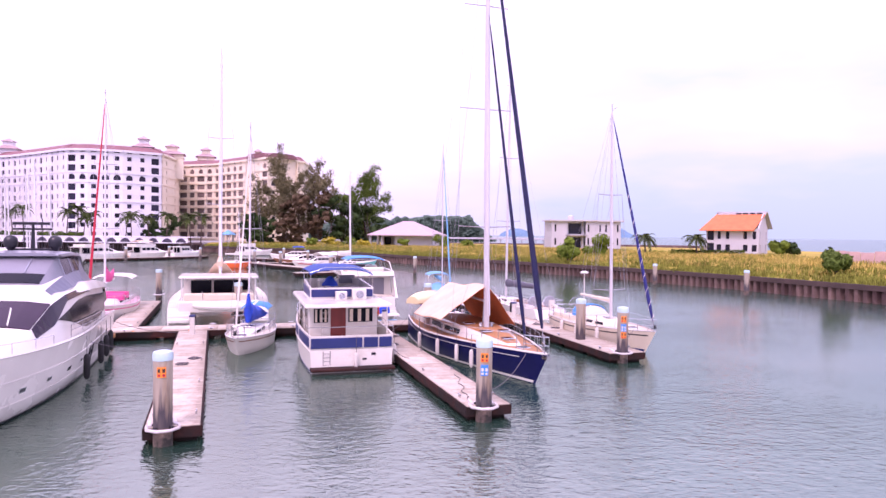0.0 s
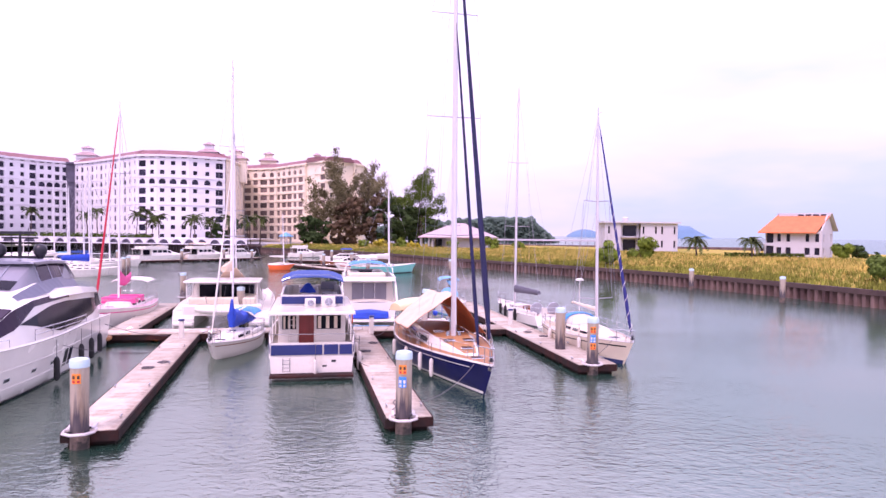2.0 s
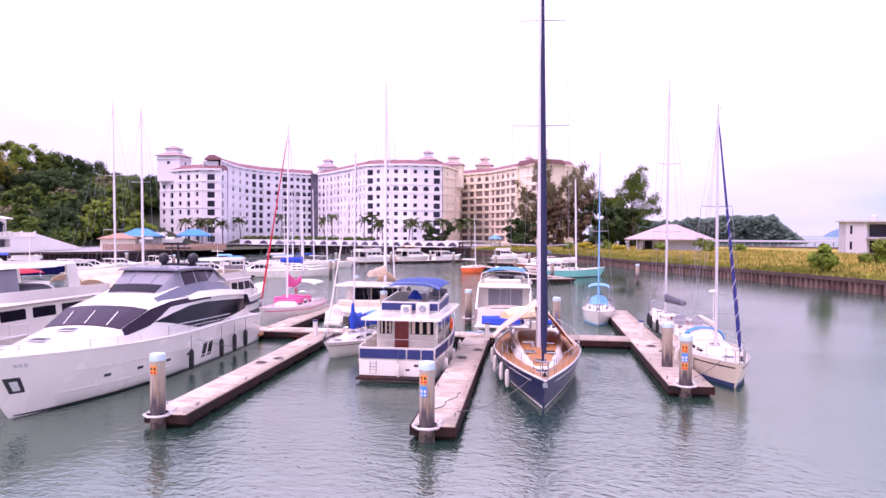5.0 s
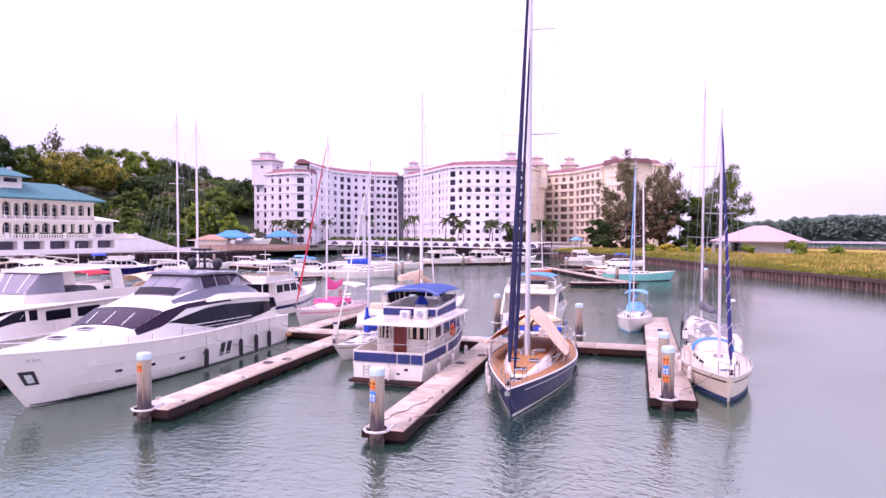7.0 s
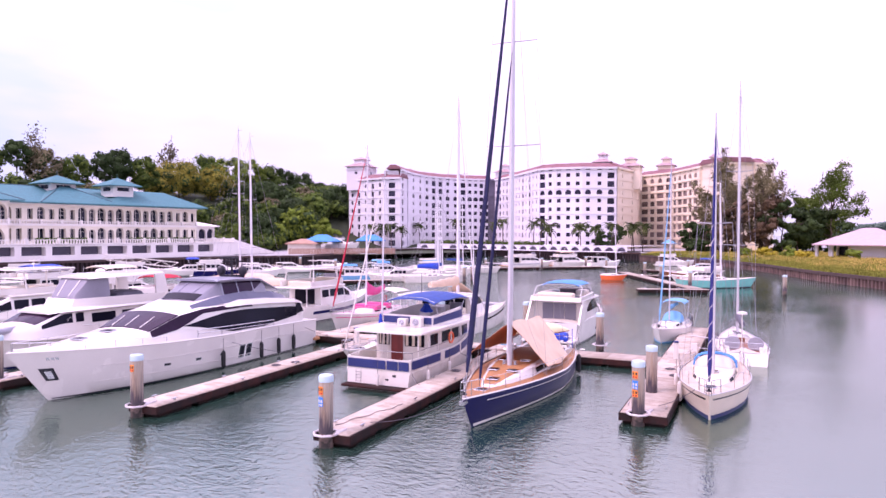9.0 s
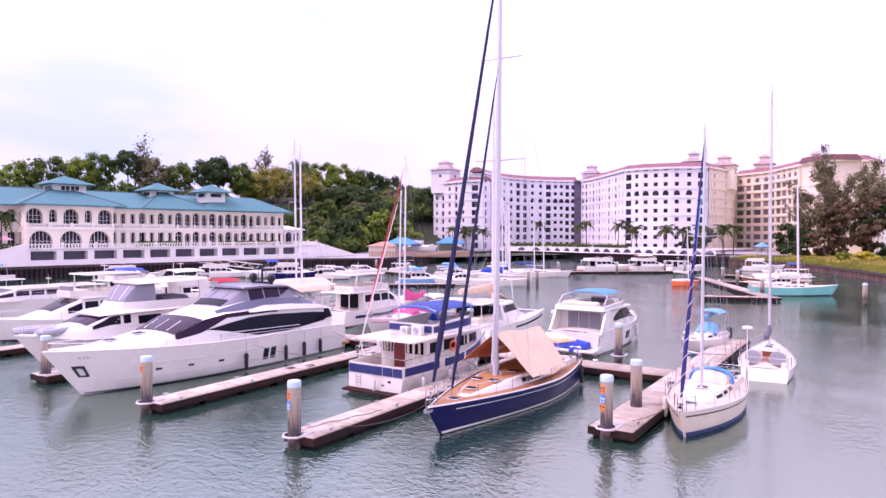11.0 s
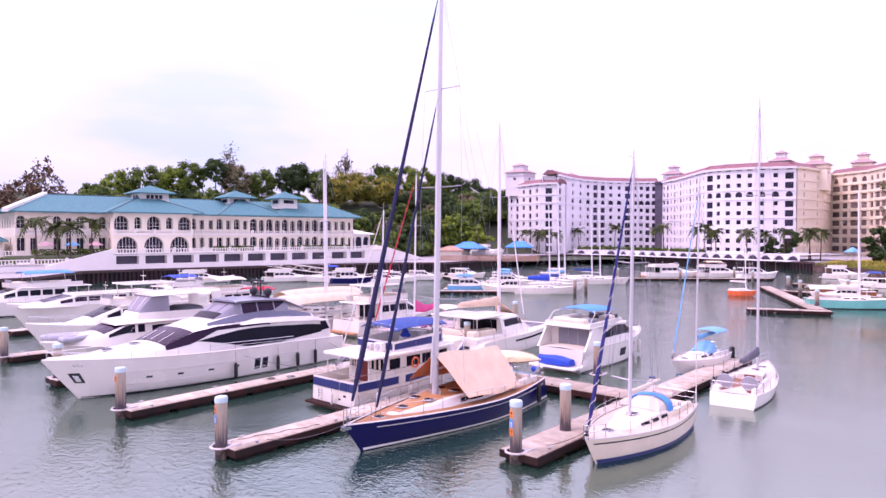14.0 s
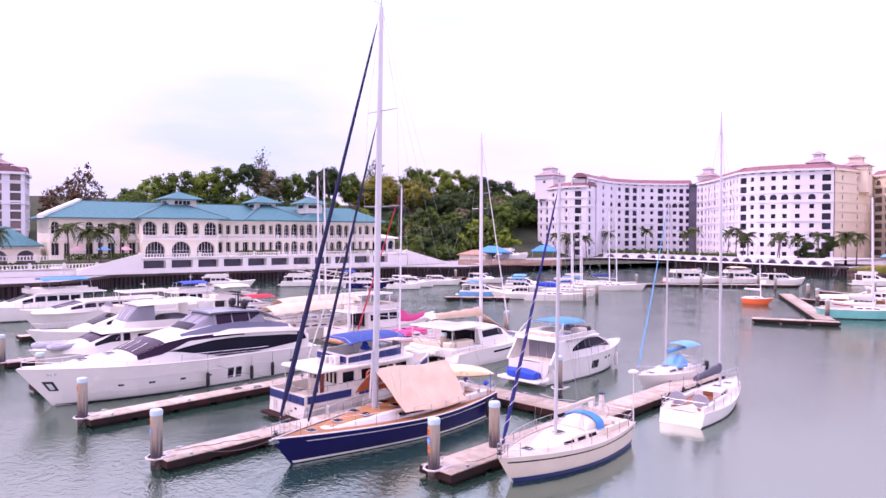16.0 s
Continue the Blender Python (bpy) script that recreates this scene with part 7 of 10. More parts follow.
# ---- the blue-trimmed motor cruiser ----
def trawler():
    root = thing("motor_cruiser", berth(-3.05, 14.0, 0), "white motor cruiser with blue trim and blue canopy", "motor boat", "motor boats")
    h = Hull(11.4, 4.0, 1.02, 1.9, stern=0.9, rake=1.2, flare=0.12, fat=0.35, power=2.4, mid=1.05, draft=0.5, trans=-0.12)
    part("hull", h.body(BM(), 26), GEL_W, root, "white hull, grubby at the waterline", smooth=True)
    part("boot_stripe", h.band(BM(), -0.02, 0.09, 0.0, 0.98, 0.01), BLUE_T, root, "blue boot stripe")
    part("rubbing_strake", h.band(BM(), 0.90, 0.97, 0.0, 0.98, 0.04), GEL_W, root)
    part("deck", h.deck(BM(), 0.04, 0.05), DECK, root)
    # bulwark with blue panels
    bm = BM()
    for side in (1, -1):
        rows = []
        for i in range(20):
            s = 0.0 + 0.98 * i / 19
            p = h.pt(s, 1, side)
            up = 0.62 if s > 0.55 else 0.58
            rows.append([p + Vector((0, 0, -0.02)), p + Vector((side * 0.02, 0, up)), p + Vector((-side * 0.05, 0, up)), p + Vector((-side * 0.07, 0, -0.02))])
        loft(bm, rows)
    box(bm, -1.78, 1.78, -5.70, -5.62, 0.98, 1.58)
    bw = part("bulwark", bm, GEL_W, root)
    for x0, x1 in ((-1.76, 0.45), (0.52, 1.14), (1.2, 1.76)):
        bm = BM()
        soft_box(bm, x0, x1, -5.75, -5.703, 1.06, 1.5, 0.01)
        part("blue_panel", bm, BLUE_T, bw, "dark blue bulwark panel")
    for s0, s1 in ((0.015, 0.27), (0.32, 0.50), (0.53, 0.78), (0.8, 0.95)):
        for side in (1, -1):
            bm = BM()
            rows = []
            for i in range(9):
                s = s0 + (s1 - s0) * i / 8
                p = h.pt(s, 1, side)
                rows.append([p + Vector((side * 0.0, 0, 0.08)), p + Vector((side * 0.035, 0, 0.08)), p + Vector((side * 0.045, 0, 0.5)), p + Vector((side * 0.0, 0, 0.5))])
            loft(bm, rows)
            part("blue_panel", bm, BLUE_T, bw, "dark blue bulwark panel")
    bm = BM()
    soft_box(bm, -1.8, 1.8, -6.35, -5.62, 0.16, 0.27, 0.04)
    part("swim_platform", bm, PONT_S, root, "stained wooden swim platform")
    bm = BM()
    for x in (-1.25, -0.95):
        tube(bm, (x, -5.77, 0.25), (x, -5.77, 0.95), 0.016, n=5)
    for k in range(4):
        tube(bm, (-1.25, -5.77, 0.35 + 0.16 * k), (-0.95, -5.77, 0.35 + 0.16 * k), 0.012, n=5)
    part("boarding_ladder", bm, STEEL, root)
    for x, z in ((0.95, 0.72), (0.55, 0.5), (0.15, 0.42)):
        bm = BM()
        soft_box(bm, x - 0.1, x + 0.1, -5.76, -5.70, z, z + 0.1, 0.01)
        part("exhaust_plate", bm, BLACK if x > 0.3 else GEL, root)
    # saloon
    hs = House([(-3.2, 1.58, 1.55, 1.0, 2.72, 0.0), (1.6, 1.58, 1.52, 1.05, 2.72, 0.0), (2.6, 1.5, 1.4, 1.2, 2.72, 0.0), (4.0, 1.25, 1.05, 1.5, 1.95, 0.05), (4.3, 1.1, 0.9, 1.6, 1.7, 0.02)])
    sal = part("saloon", hs.body(BM()), GEL, root, smooth=True)
    for y0, y1 in ((-2.9, -2.0), (-1.5, -0.35), (-0.15, 1.0), (1.25, 2.2)):
        part("window", hs.band(BM(), 0.52, 0.86, y0, y1, 0.014), GLASS, sal, "dark curtained saloon window")
    part("windscreen", hs.top(BM(), 2.75, 3.85, -0.9, 0.9, 0.014), GLASS, sal)
    bm = BM()
    box(bm, -0.62, 0.08, -3.26, -3.2, 1.02, 2.55)
    part("door", bm, REDWOOD, sal, "red-brown varnished saloon door")
    for x0, x1 in ((-1.4, -0.75), (0.2, 1.35)):
        bm = BM()
        box(bm, x0, x1, -3.25, -3.2, 1.85, 2.5)
        part("window", bm, GLASS, sal, "aft window with pale curtains")
        bm = BM()
        for k in range(3):
            box(bm, x0 + 0.06 + k * (x1 - x0) / 3, x0 + 0.06 + (k + 0.42) * (x1 - x0) / 3, -3.262, -3.252, 1.88, 2.46)
        part("curtain", bm, CREAM, sal)
    bm = BM()
    tube(bm, (-1.05, -3.6, 1.0), (-1.05, -3.35, 2.75), 0.02)
    tube(bm, (-0.7, -3.6, 1.0), (-0.7, -3.35, 2.75), 0.02)
    for k in range(6):
        tube(bm, (-1.05, -3.56 + 0.035 * k, 1.25 + 0.27 * k), (-0.7, -3.56 + 0.035 * k, 1.25 + 0.27 * k), 0.015)
    part("bridge_ladder", bm, GEL, root, "white ladder to the bridge deck")
    # roof slab over cockpit and side decks
    bm = BM()
    soft_box(bm, -1.95, 1.95, -4.95, 2.5, 2.72, 2.86, 0.12)
    part("bridge_deck", bm, GEL, root, "white roof overhanging the cockpit")
    for x in (-1.75, 1.75):
        for y in (-4.7, -2.2, 0.4):
            bm = BM()
            tube(bm, (x, y, 1.5), (x, y, 2.74), 0.028)
            part("roof_post", bm, GEL, root)
    # fly bridge
    fb = House([(-2.5, 1.5, 1.52, 2.86, 3.42, 0.0), (1.2, 1.5, 1.5, 2.86, 3.6, 0.0), (2.1, 1.25, 1.15, 2.86, 3.55, 0.0), (2.5, 1.0, 0.9, 2.86, 2.95, 0.0)])
    bm = BM()
    for side in (1, -1):
        rows = []
        for i in range(15):
            y = -2.5 + 4.9 * i / 14
            a, b = fb.side(y, 0, side), fb.side(y, 1, side)
            rows.append([a, b, b + Vector((-side * 0.08, 0, 0)), a + Vector((-side * 0.08, 0, 0))])
        loft(bm, rows)
    box(bm, -1.5, 1.5, -2.56, -2.48, 2.86, 3.42)
    loft(bm, [[(-1.1, 2.2, 2.86), (1.1, 2.2, 2.86), (1.1, 2.1, 3.55), (-1.1, 2.1, 3.55)], [(-1.1, 2.32, 2.86), (1.1, 2.32, 2.86), (1.1, 2.2, 3.55), (-1.1, 2.2, 3.55)]])
    fl = part("bridge_coaming", bm, GEL, root)
    part("blue_band", fb.band(BM(), 0.18, 0.78, -2.45, 1.9, 0.014), BLUE_T, fl, "dark blue band")
    bm = BM()
    soft_box(bm, -1.46, 1.46, -2.62, -2.565, 2.98, 3.34, 0.01)
    part("blue_band", bm, BLUE_T, fl, "dark blue band")
    for x, s in ((-0.1, 0.52), (0.75, 0.66)):
        bm = BM()
        soft_box(bm, x - s / 2, x + s / 2, -3.1, -2.72, 2.87, 2.87 + s * 0.78, 0.03)
        ac = part("air_conditioner", bm, GEL_W, root, "white air conditioning outdoor unit")
        bm = BM()
        tube(bm, (x + 0.02, -3.1, 2.87 + s * 0.39), (x + 0.02, -3.125, 2.87 + s * 0.39), s * 0.29, n=18)
        part("fan_grille", bm, GREYR, ac, "round grey fan grille")
        bm = BM()
        for k in range(5):
            rr = s * 0.29 * (k + 1) / 5.2
            pipe(bm, [(x + 0.02 + rr * math.cos(6.2832 * q / 16), -3.13, 2.87 + s * 0.39 + rr * math.sin(6.2832 * q / 16)) for q in range(17)], 0.007, 4)
        part("grille_rings", bm, STEEL, ac)
    bm = BM()
    soft_box(bm, -0.75, 0.3, 1.0, 1.7, 2.86, 3.55, 0.08)
    part("helm_console", bm, GEL, root)
    bm = BM()
    rings = []
    for k in range(6):
        z = 3.3 + 0.09 * k
        q = 0.38 * (1 - 0.12 * k) * (1 + 0.06 * math.sin(k * 2))
        rings.append([(-0.25 + q * (1.1 + 0.1 * math.sin(3 * a)) * math.cos(a), 0.2 + q * 0.8 * math.sin(a), z + 0.04 * math.sin(2 * a + k)) for a in [6.2832 * i / 10 for i in range(10)]])
    loft(bm, rings)
    part("seat_cover", bm, CANVAS_R, root, "crumpled blue cover over the helm seat", smooth=True)
    bm = BM()
    soft_box(bm, -0.55, 0.1, -0.1, 0.5, 2.86, 3.3, 0.06)
    soft_box(bm, 0.5, 1.3, -0.6, 1.2, 2.86, 3.25, 0.08)
    part("bridge_seats", bm, GEL, root)
    bm = BM()
    soft_box(bm, 0.45, 1.3, 1.9, 1.94, 3.3, 3.75, 0.02)
    part("wind_screen", bm, GLASS_G, root)
    bm = BM()
    awning(bm, -1.5, 1.5, -2.4, 2.2, 4.22, 0.16, 0.04, 0.05)
    bi = part("bimini", bm, CANVAS_B, root, "blue canvas bimini top", smooth=True)
    for y in (-2.2, -0.2, 1.9):
        bm = BM()
        pipe(bm, [(-1.42, y * 0.75, 3.4), (-1.46, y, 4.12), (-0.8, y, 4.36), (0.8, y, 4.36), (1.46, y, 4.12), (1.42, y * 0.75, 3.4)], 0.016, 5)
        part("bow_frame", bm, STEEL, bi)
    bm = BM()
    tube(bm, (0, -0.9, 4.5), (0, -0.9, 5.6), 0.02, 0.008)
    part("aerial", bm, BLACK, root)
    bm = BM()
    for side in (1, -1):
        pipe(bm, [(side * 1.86, -5.6, 1.95), (side * 1.9, -3.0, 1.95), (side * 1.92, 0.0, 2.0), (side * 1.7, 2.5, 2.15), (side * 1.1, 4.6, 2.5), (side * 0.1, 5.6, 2.75)], 0.018, 5)
        for y, z0, x in ((-5.5, 1.58, 1.86), (-4.2, 1.6, 1.88), (-2.8, 1.6, 1.9), (2.4, 1.7, 1.7), (4.4, 2.0, 1.15)):
            tube(bm, (side * x, y, z0), (side * x, y, z0 + 0.4), 0.014, n=5)
    pipe(bm, [(-1.86, -5.6, 1.95), (1.86, -5.6, 1.95)], 0.018, 5)
    part("guard_rail", bm, STEEL, root)
    bm = BM()
    ring = [(1.98, -1.2 + 0.28 * math.cos(6.2832 * k / 14), 2.15 + 0.28 * math.sin(6.2832 * k / 14)) for k in range(15)]
    pipe(bm, ring, 0.055, 6)
    part("life_ring", bm, ORANGE, root, "orange life ring")
    M = root.matrix_world.copy()
    for y in (-4.4, -1.8, 1.0):
        fender(M @ pose(2.16, y, 0.15), "grubby white fender beside the pontoon", False, 0.95, "cruiser fenders")
    fender(M @ pose(0.15, -5.98, 0.28), "round white fender on the swim platform", False, 0.7, "cruiser fenders")
    lines(root, [((1.8, -5.5, 1.0), (2.5, -6.0, 0.55)), ((1.9, 0, 1.2), (2.6, 1.5, 0.55))], drop=0.12)


# ---- the big white motor yacht ----
def big_yacht():
    root = thing("motor_yacht", berth(-16.2, 8.0, 182.5), "large white motor yacht with grey flybridge and dark glass", "motor yacht", "motor boats")
    h = Hull(20.6, 5.45, 1.75, 2.5, stern=0.92, rake=2.0, flare=0.30, fat=0.42, power=2.5, mid=1.95, draft=0.7, trans=-0.3)
    part("hull", h.body(BM(), 34), PALE, root, "pale glossy hull with flared bow", smooth=True)
    part("waterline_stripe", h.band(BM(), -0.03, 0.035, 0.0, 0.985, 0.012, 40), BLACK, root, "dark waterline stripe")
    part("knuckle", h.band(BM(), 0.615, 0.635, 0.06, 0.83, 0.03, 40), GEL, root, "moulded hull knuckle")
    part("lower_knuckle", h.band(BM(), 0.27, 0.285, 0.10, 0.86, 0.025, 40), PALE, root)
    part("gunwale", h.rim(BM(), 0.06, dz=0.02, inset=0.03), GEL, root)
    part("deck", h.deck(BM(), 0.05, 0.05, camber=0.22), GEL, root)
    for s in (0.74, 0.645, 0.545, 0.455):
        for side in (1, -1):
            bm = h.band(BM(), 0.40, 0.475, s, s + 0.02, 0.016, 4, (side,))
            pf = part("porthole_frame", bm, STEEL, root, "rectangular steel-framed porthole")
            part("pane", h.band(BM(), 0.415, 0.46, s + 0.002, s + 0.018, 0.022, 4, (side,)), GLASS, pf)
    for s in (0.343, 0.373):
        for side in (1, -1):
            pf = part("hull_window_frame", h.band(BM(), 0.20, 0.60, s, s + 0.024, 0.014, 4, (side,)), STEEL, root, "tall rounded hull window")
            part("pane", h.band(BM(), 0.23, 0.57, s + 0.0025, s + 0.0215, 0.02, 4, (side,)), GLASS, pf)
    for side in (1, -1):
        pk = part("anchor_pocket", h.band(BM(), 0.40, 0.66, 0.935, 0.966, 0.014, 4, (side,)), BLACK, root, "dark anchor pocket")
        bm = h.band(BM(), 0.44, 0.60, 0.943, 0.958, 0.03, 4, (side,))
        part("anchor", bm, STEEL, pk, "polished steel anchor")
        bm = BM()
        for k in range(3):
            h.band(bm, 0.83, 0.88, 0.915 + 0.009 * k, 0.921 + 0.009 * k, 0.018, 2, (side,))
        part("fairlead", bm, STEEL, root, "row of steel fairleads")
    # raised foredeck coaming and main house
    hs = House([(-9.2, 2.2, 2.1, 1.75, 3.1, 0.05), (-7.0, 2.52, 2.35, 1.8, 3.4, 0.08), (-3.0, 2.58, 2.25, 1.9, 3.66, 0.10), (0.5, 2.5, 2.15, 1.9, 3.62, 0.12), (2.1, 2.35, 2.0, 2.0, 3.4, 0.14), (4.0, 2.05, 1.75, 2.1, 2.72, 0.16), (7.4, 1.2, 0.8, 2.25, 2.48, 0.08)])
    main = part("main_house", hs.body(BM()), GEL, root, "white main deckhouse", smooth=True)
    part("side_glass", hs.band(BM(), lambda y: 0.10 if -4.4 < y < -1.6 else (0.10 + 0.07 * (-4.4 - y) if y < -4.4 else 0.10 + 0.13 * (y + 1.6)), lambda y: 0.76 if y < -1.2 else 0.76 - 0.20 * (y + 1.2) / 3.2, -8.3, 2.0, 0.02, n=28), GLASS, main, "long dark pointed side window")
    part("upper_glass", hs.band(BM(), lambda y: 0.84 if y < 0.6 else max(0.5, 0.84 - 0.2 * (y - 0.6)), 0.985, -3.6, 3.9, 0.02, n=20), GLASS_P, main, "dark wraparound upper glass")
    part("windscreen", hs.top(BM(), 2.15, 3.98, -0.99, 0.99, 0.03, 10), GLASS_P, main, "raked purple-tinted windscreen")
    for u in (-0.62, -0.05, 0.5):
        bm = BM()
        pts = [hs.roof(3.9 - 1.15 * k / 3, u + 0.14 * k / 3) + Vector((0, 0.03, 0.05)) for k in range(4)]
        pipe(bm, pts, 0.028, 5)
        part("wiper", bm, GEL, main, "white windscreen wiper")
    # side rail along the window
    for side in (1, -1):
        bm = BM()
        pts = [Vector((side * (hs.at(y)[1] + 0.03), y, 2.36 + 0.03 * (y + 4))) for y in (-5.4, -3.8, -2.2, -0.6, 1.2)]
        pipe(bm, pts, 0.022, 5)
        pipe(bm, [p - Vector((0, 0, 0.2)) for p in pts], 0.016, 5)
        for p in pts:
            tube(bm, p - Vector((0, 0, 0.45)), p, 0.016, n=5)
        part("side_rail", bm, STEEL, root)
    # white wing that sweeps aft over the side deck
    wg = House([(-9.3, 2.0, 1.9, 2.98, 3.14, 0.03), (-7.8, 2.5, 2.4, 3.22, 3.46, 0.05), (-5.0, 2.56, 2.4, 3.42, 3.74, 0.06), (-2.6, 2.52, 2.3, 3.52, 3.84, 0.08), (-1.2, 2.36, 2.1, 3.52, 3.66, 0.08)])
    part("boat_deck_wing", wg.body(BM()), GEL, root, "white overhanging boat deck", smooth=True)
    # flybridge: white brow, grey sides, glass, hardtop
    fb = House([(-8.2, 1.5, 1.3, 3.4, 3.6, 0.03), (-6.2, 2.05, 1.75, 3.6, 4.05, 0.05), (-3.5, 2.2, 1.8, 3.7, 4.3, 0.05), (-1.2, 2.1, 1.7, 3.7, 4.15, 0.06), (0.8, 1.85, 1.55, 3.55, 3.8, 0.06), (2.1, 1.6, 1.4, 3.4, 3.5, 0.03)])
    fl = part("flybridge_base", fb.body(BM()), GEL, root, "white flybridge base", smooth=True)
    part("grey_flank", fb.band(BM(), 0.04, 0.99, -8.0, 0.9, 0.014, n=20), SLATE, fl, "slate blue side panel")
    gl = House([(-5.6, 1.85, 1.5, 4.05, 4.92, 0.02), (-3.4, 1.85, 1.55, 4.2, 5.0, 0.04), (-1.7, 1.75, 1.45, 4.1, 4.98, 0.04), (0.2, 1.5, 1.2, 3.75, 3.95, 0.06)])
    gg = part("flybridge_screen", gl.body(BM()), GLASS_G, root, "grey mesh-covered wheelhouse glass", smooth=True)
    bm = gl.top(BM(), -0.42, 0.16, -1.0, 1.0, 0.02)
    part("lower_glass", bm, GLASS, gg, "dark lower screen strip")
    for y0 in (-4.4, -3.0, -1.72):
        part("mullion", gl.band(BM(), 0.05, 0.98, y0, y0 + 0.08, 0.03), SILVER, gg)
    part("side_pane", gl.band(BM(), lambda y: 0.10 if y > -4.2 else 0.10 + 0.55 * (-4.2 - y), 0.84, -5.3, -1.8, 0.018), GLASS_P, gg)
    for u in (-0.45, 0.45):
        part("mullion", gl.top(BM(), -1.66, -0.45, u - 0.015, u + 0.015, 0.03, 6, 2), SILVER, gg)
    ht = House([(-7.4, 1.5, 1.4, 4.0, 4.12, 0.02), (-5.2, 1.7, 1.6, 4.86, 4.98, 0.04), (-3.0, 1.75, 1.62, 4.98, 5.1, 0.05), (-1.3, 1.6, 1.45, 4.97, 5.06, 0.04)])
    part("hardtop", ht.body(BM()), SILVER, root, "silver grey hardtop", smooth=True)
    part("hardtop_trim", ht.band(BM(), -0.4, 0.5, -7.2, -1.4, 0.02), BLACK, root, "dark edge under the hardtop")
    bm = BM()
    box(bm, -0.7, 0.7, -4.65, -4.35, 5.05, 5.2)
    tube(bm, (0, -4.5, 5.1), (0, -4.5, 6.35), 0.09, 0.05)
    box(bm, -0.75, 0.75, -4.55, -4.45, 6.0, 6.08)
    tube(bm, (-0.35, -4.5, 5.2), (-0.35, -4.5, 6.5), 0.02)
    tube(bm, (0.35, -4.5, 5.2), (0.35, -4.5, 6.3), 0.02)
    box(bm, -0.7, 0.7, -4.3, -4.15, 6.22, 6.34)
    mst = part("radar_mast", bm, BLACK, root, "black radar and signal mast")
    for x in (-0.85, 0.85):
        bm = BM()
        spin(bm, (x, -4.5, 5.2), [(0.1, -0.2), (0.16, 0), (0.26, 0.08), (0.29, 0.27), (0.26, 0.43), (0.16, 0.53), (0.03, 0.57)], 14)
        part("satellite_dome", bm, BLACK, mst, "glossy black satellite dome", smooth=True)
    bm = BM()
    soft_box(bm, -1.6, 1.6, -9.9, -9.2, 1.75, 2.7, 0.1)
    part("aft_coaming", bm, GEL, root)
    bm = BM()
    soft_box(bm, -2.5, 2.5, -10.9, -10.2, 0.3, 0.48, 0.06)
    part("swim_platform", bm, TEAK, root, "teak swim platform")
    for side in (1, -1):
        bm = BM()
        loft(bm, [[(side * (2.24 + o), -9.1, 2.5), (side * (2.24 + o), -8.3, 2.4), (side * (2.2 + o), -8.25, 3.1), (side * (2.2 + o), -8.75, 3.1)] for o in (-0.04, 0.06)])
        part("aft_pillar_glass", bm, GLASS, root)
    # low bow rail
    bm = BM()
    for side in (1, -1):
        pts = []
        for i in range(11):
            s = 0.66 + 0.325 * i / 10
            p = h.pt(s, 1, side)
            pts.append(Vector((side * max(0.05, abs(p.x) - 0.12), p.y, p.z + 0.34 + 0.1 * (i / 10))))
        pipe(bm, pts, 0.02, 5)
        for p in pts[::2]:
            tube(bm, p - Vector((0, 0, 0.42)), p, 0.014, n=5)
    part("bow_rail", bm, STEEL, root, "polished bow rail")
    for y in (4.9, 6.6):
        hatch(root, 0.0, y, hs.roof(y, 0).z, 0.7, 0.6)
    M = root.matrix_world.copy()
    for s in (0.475, 0.31, 0.225, 0.145):
        p = h.pt(s, 0.6, -1)
        fender(M @ pose(p.x - 0.17, p.y, 0.22), "black fender hanging on the white yacht", True, 1.08, "yacht fenders")
    lines(root, [((-2.75, -1.2, 1.5), (-5.6, -4.4, 0.55)), ((-2.6, -8.8, 1.4), (-5.6, -9.8, 0.55))], drop=0.15)


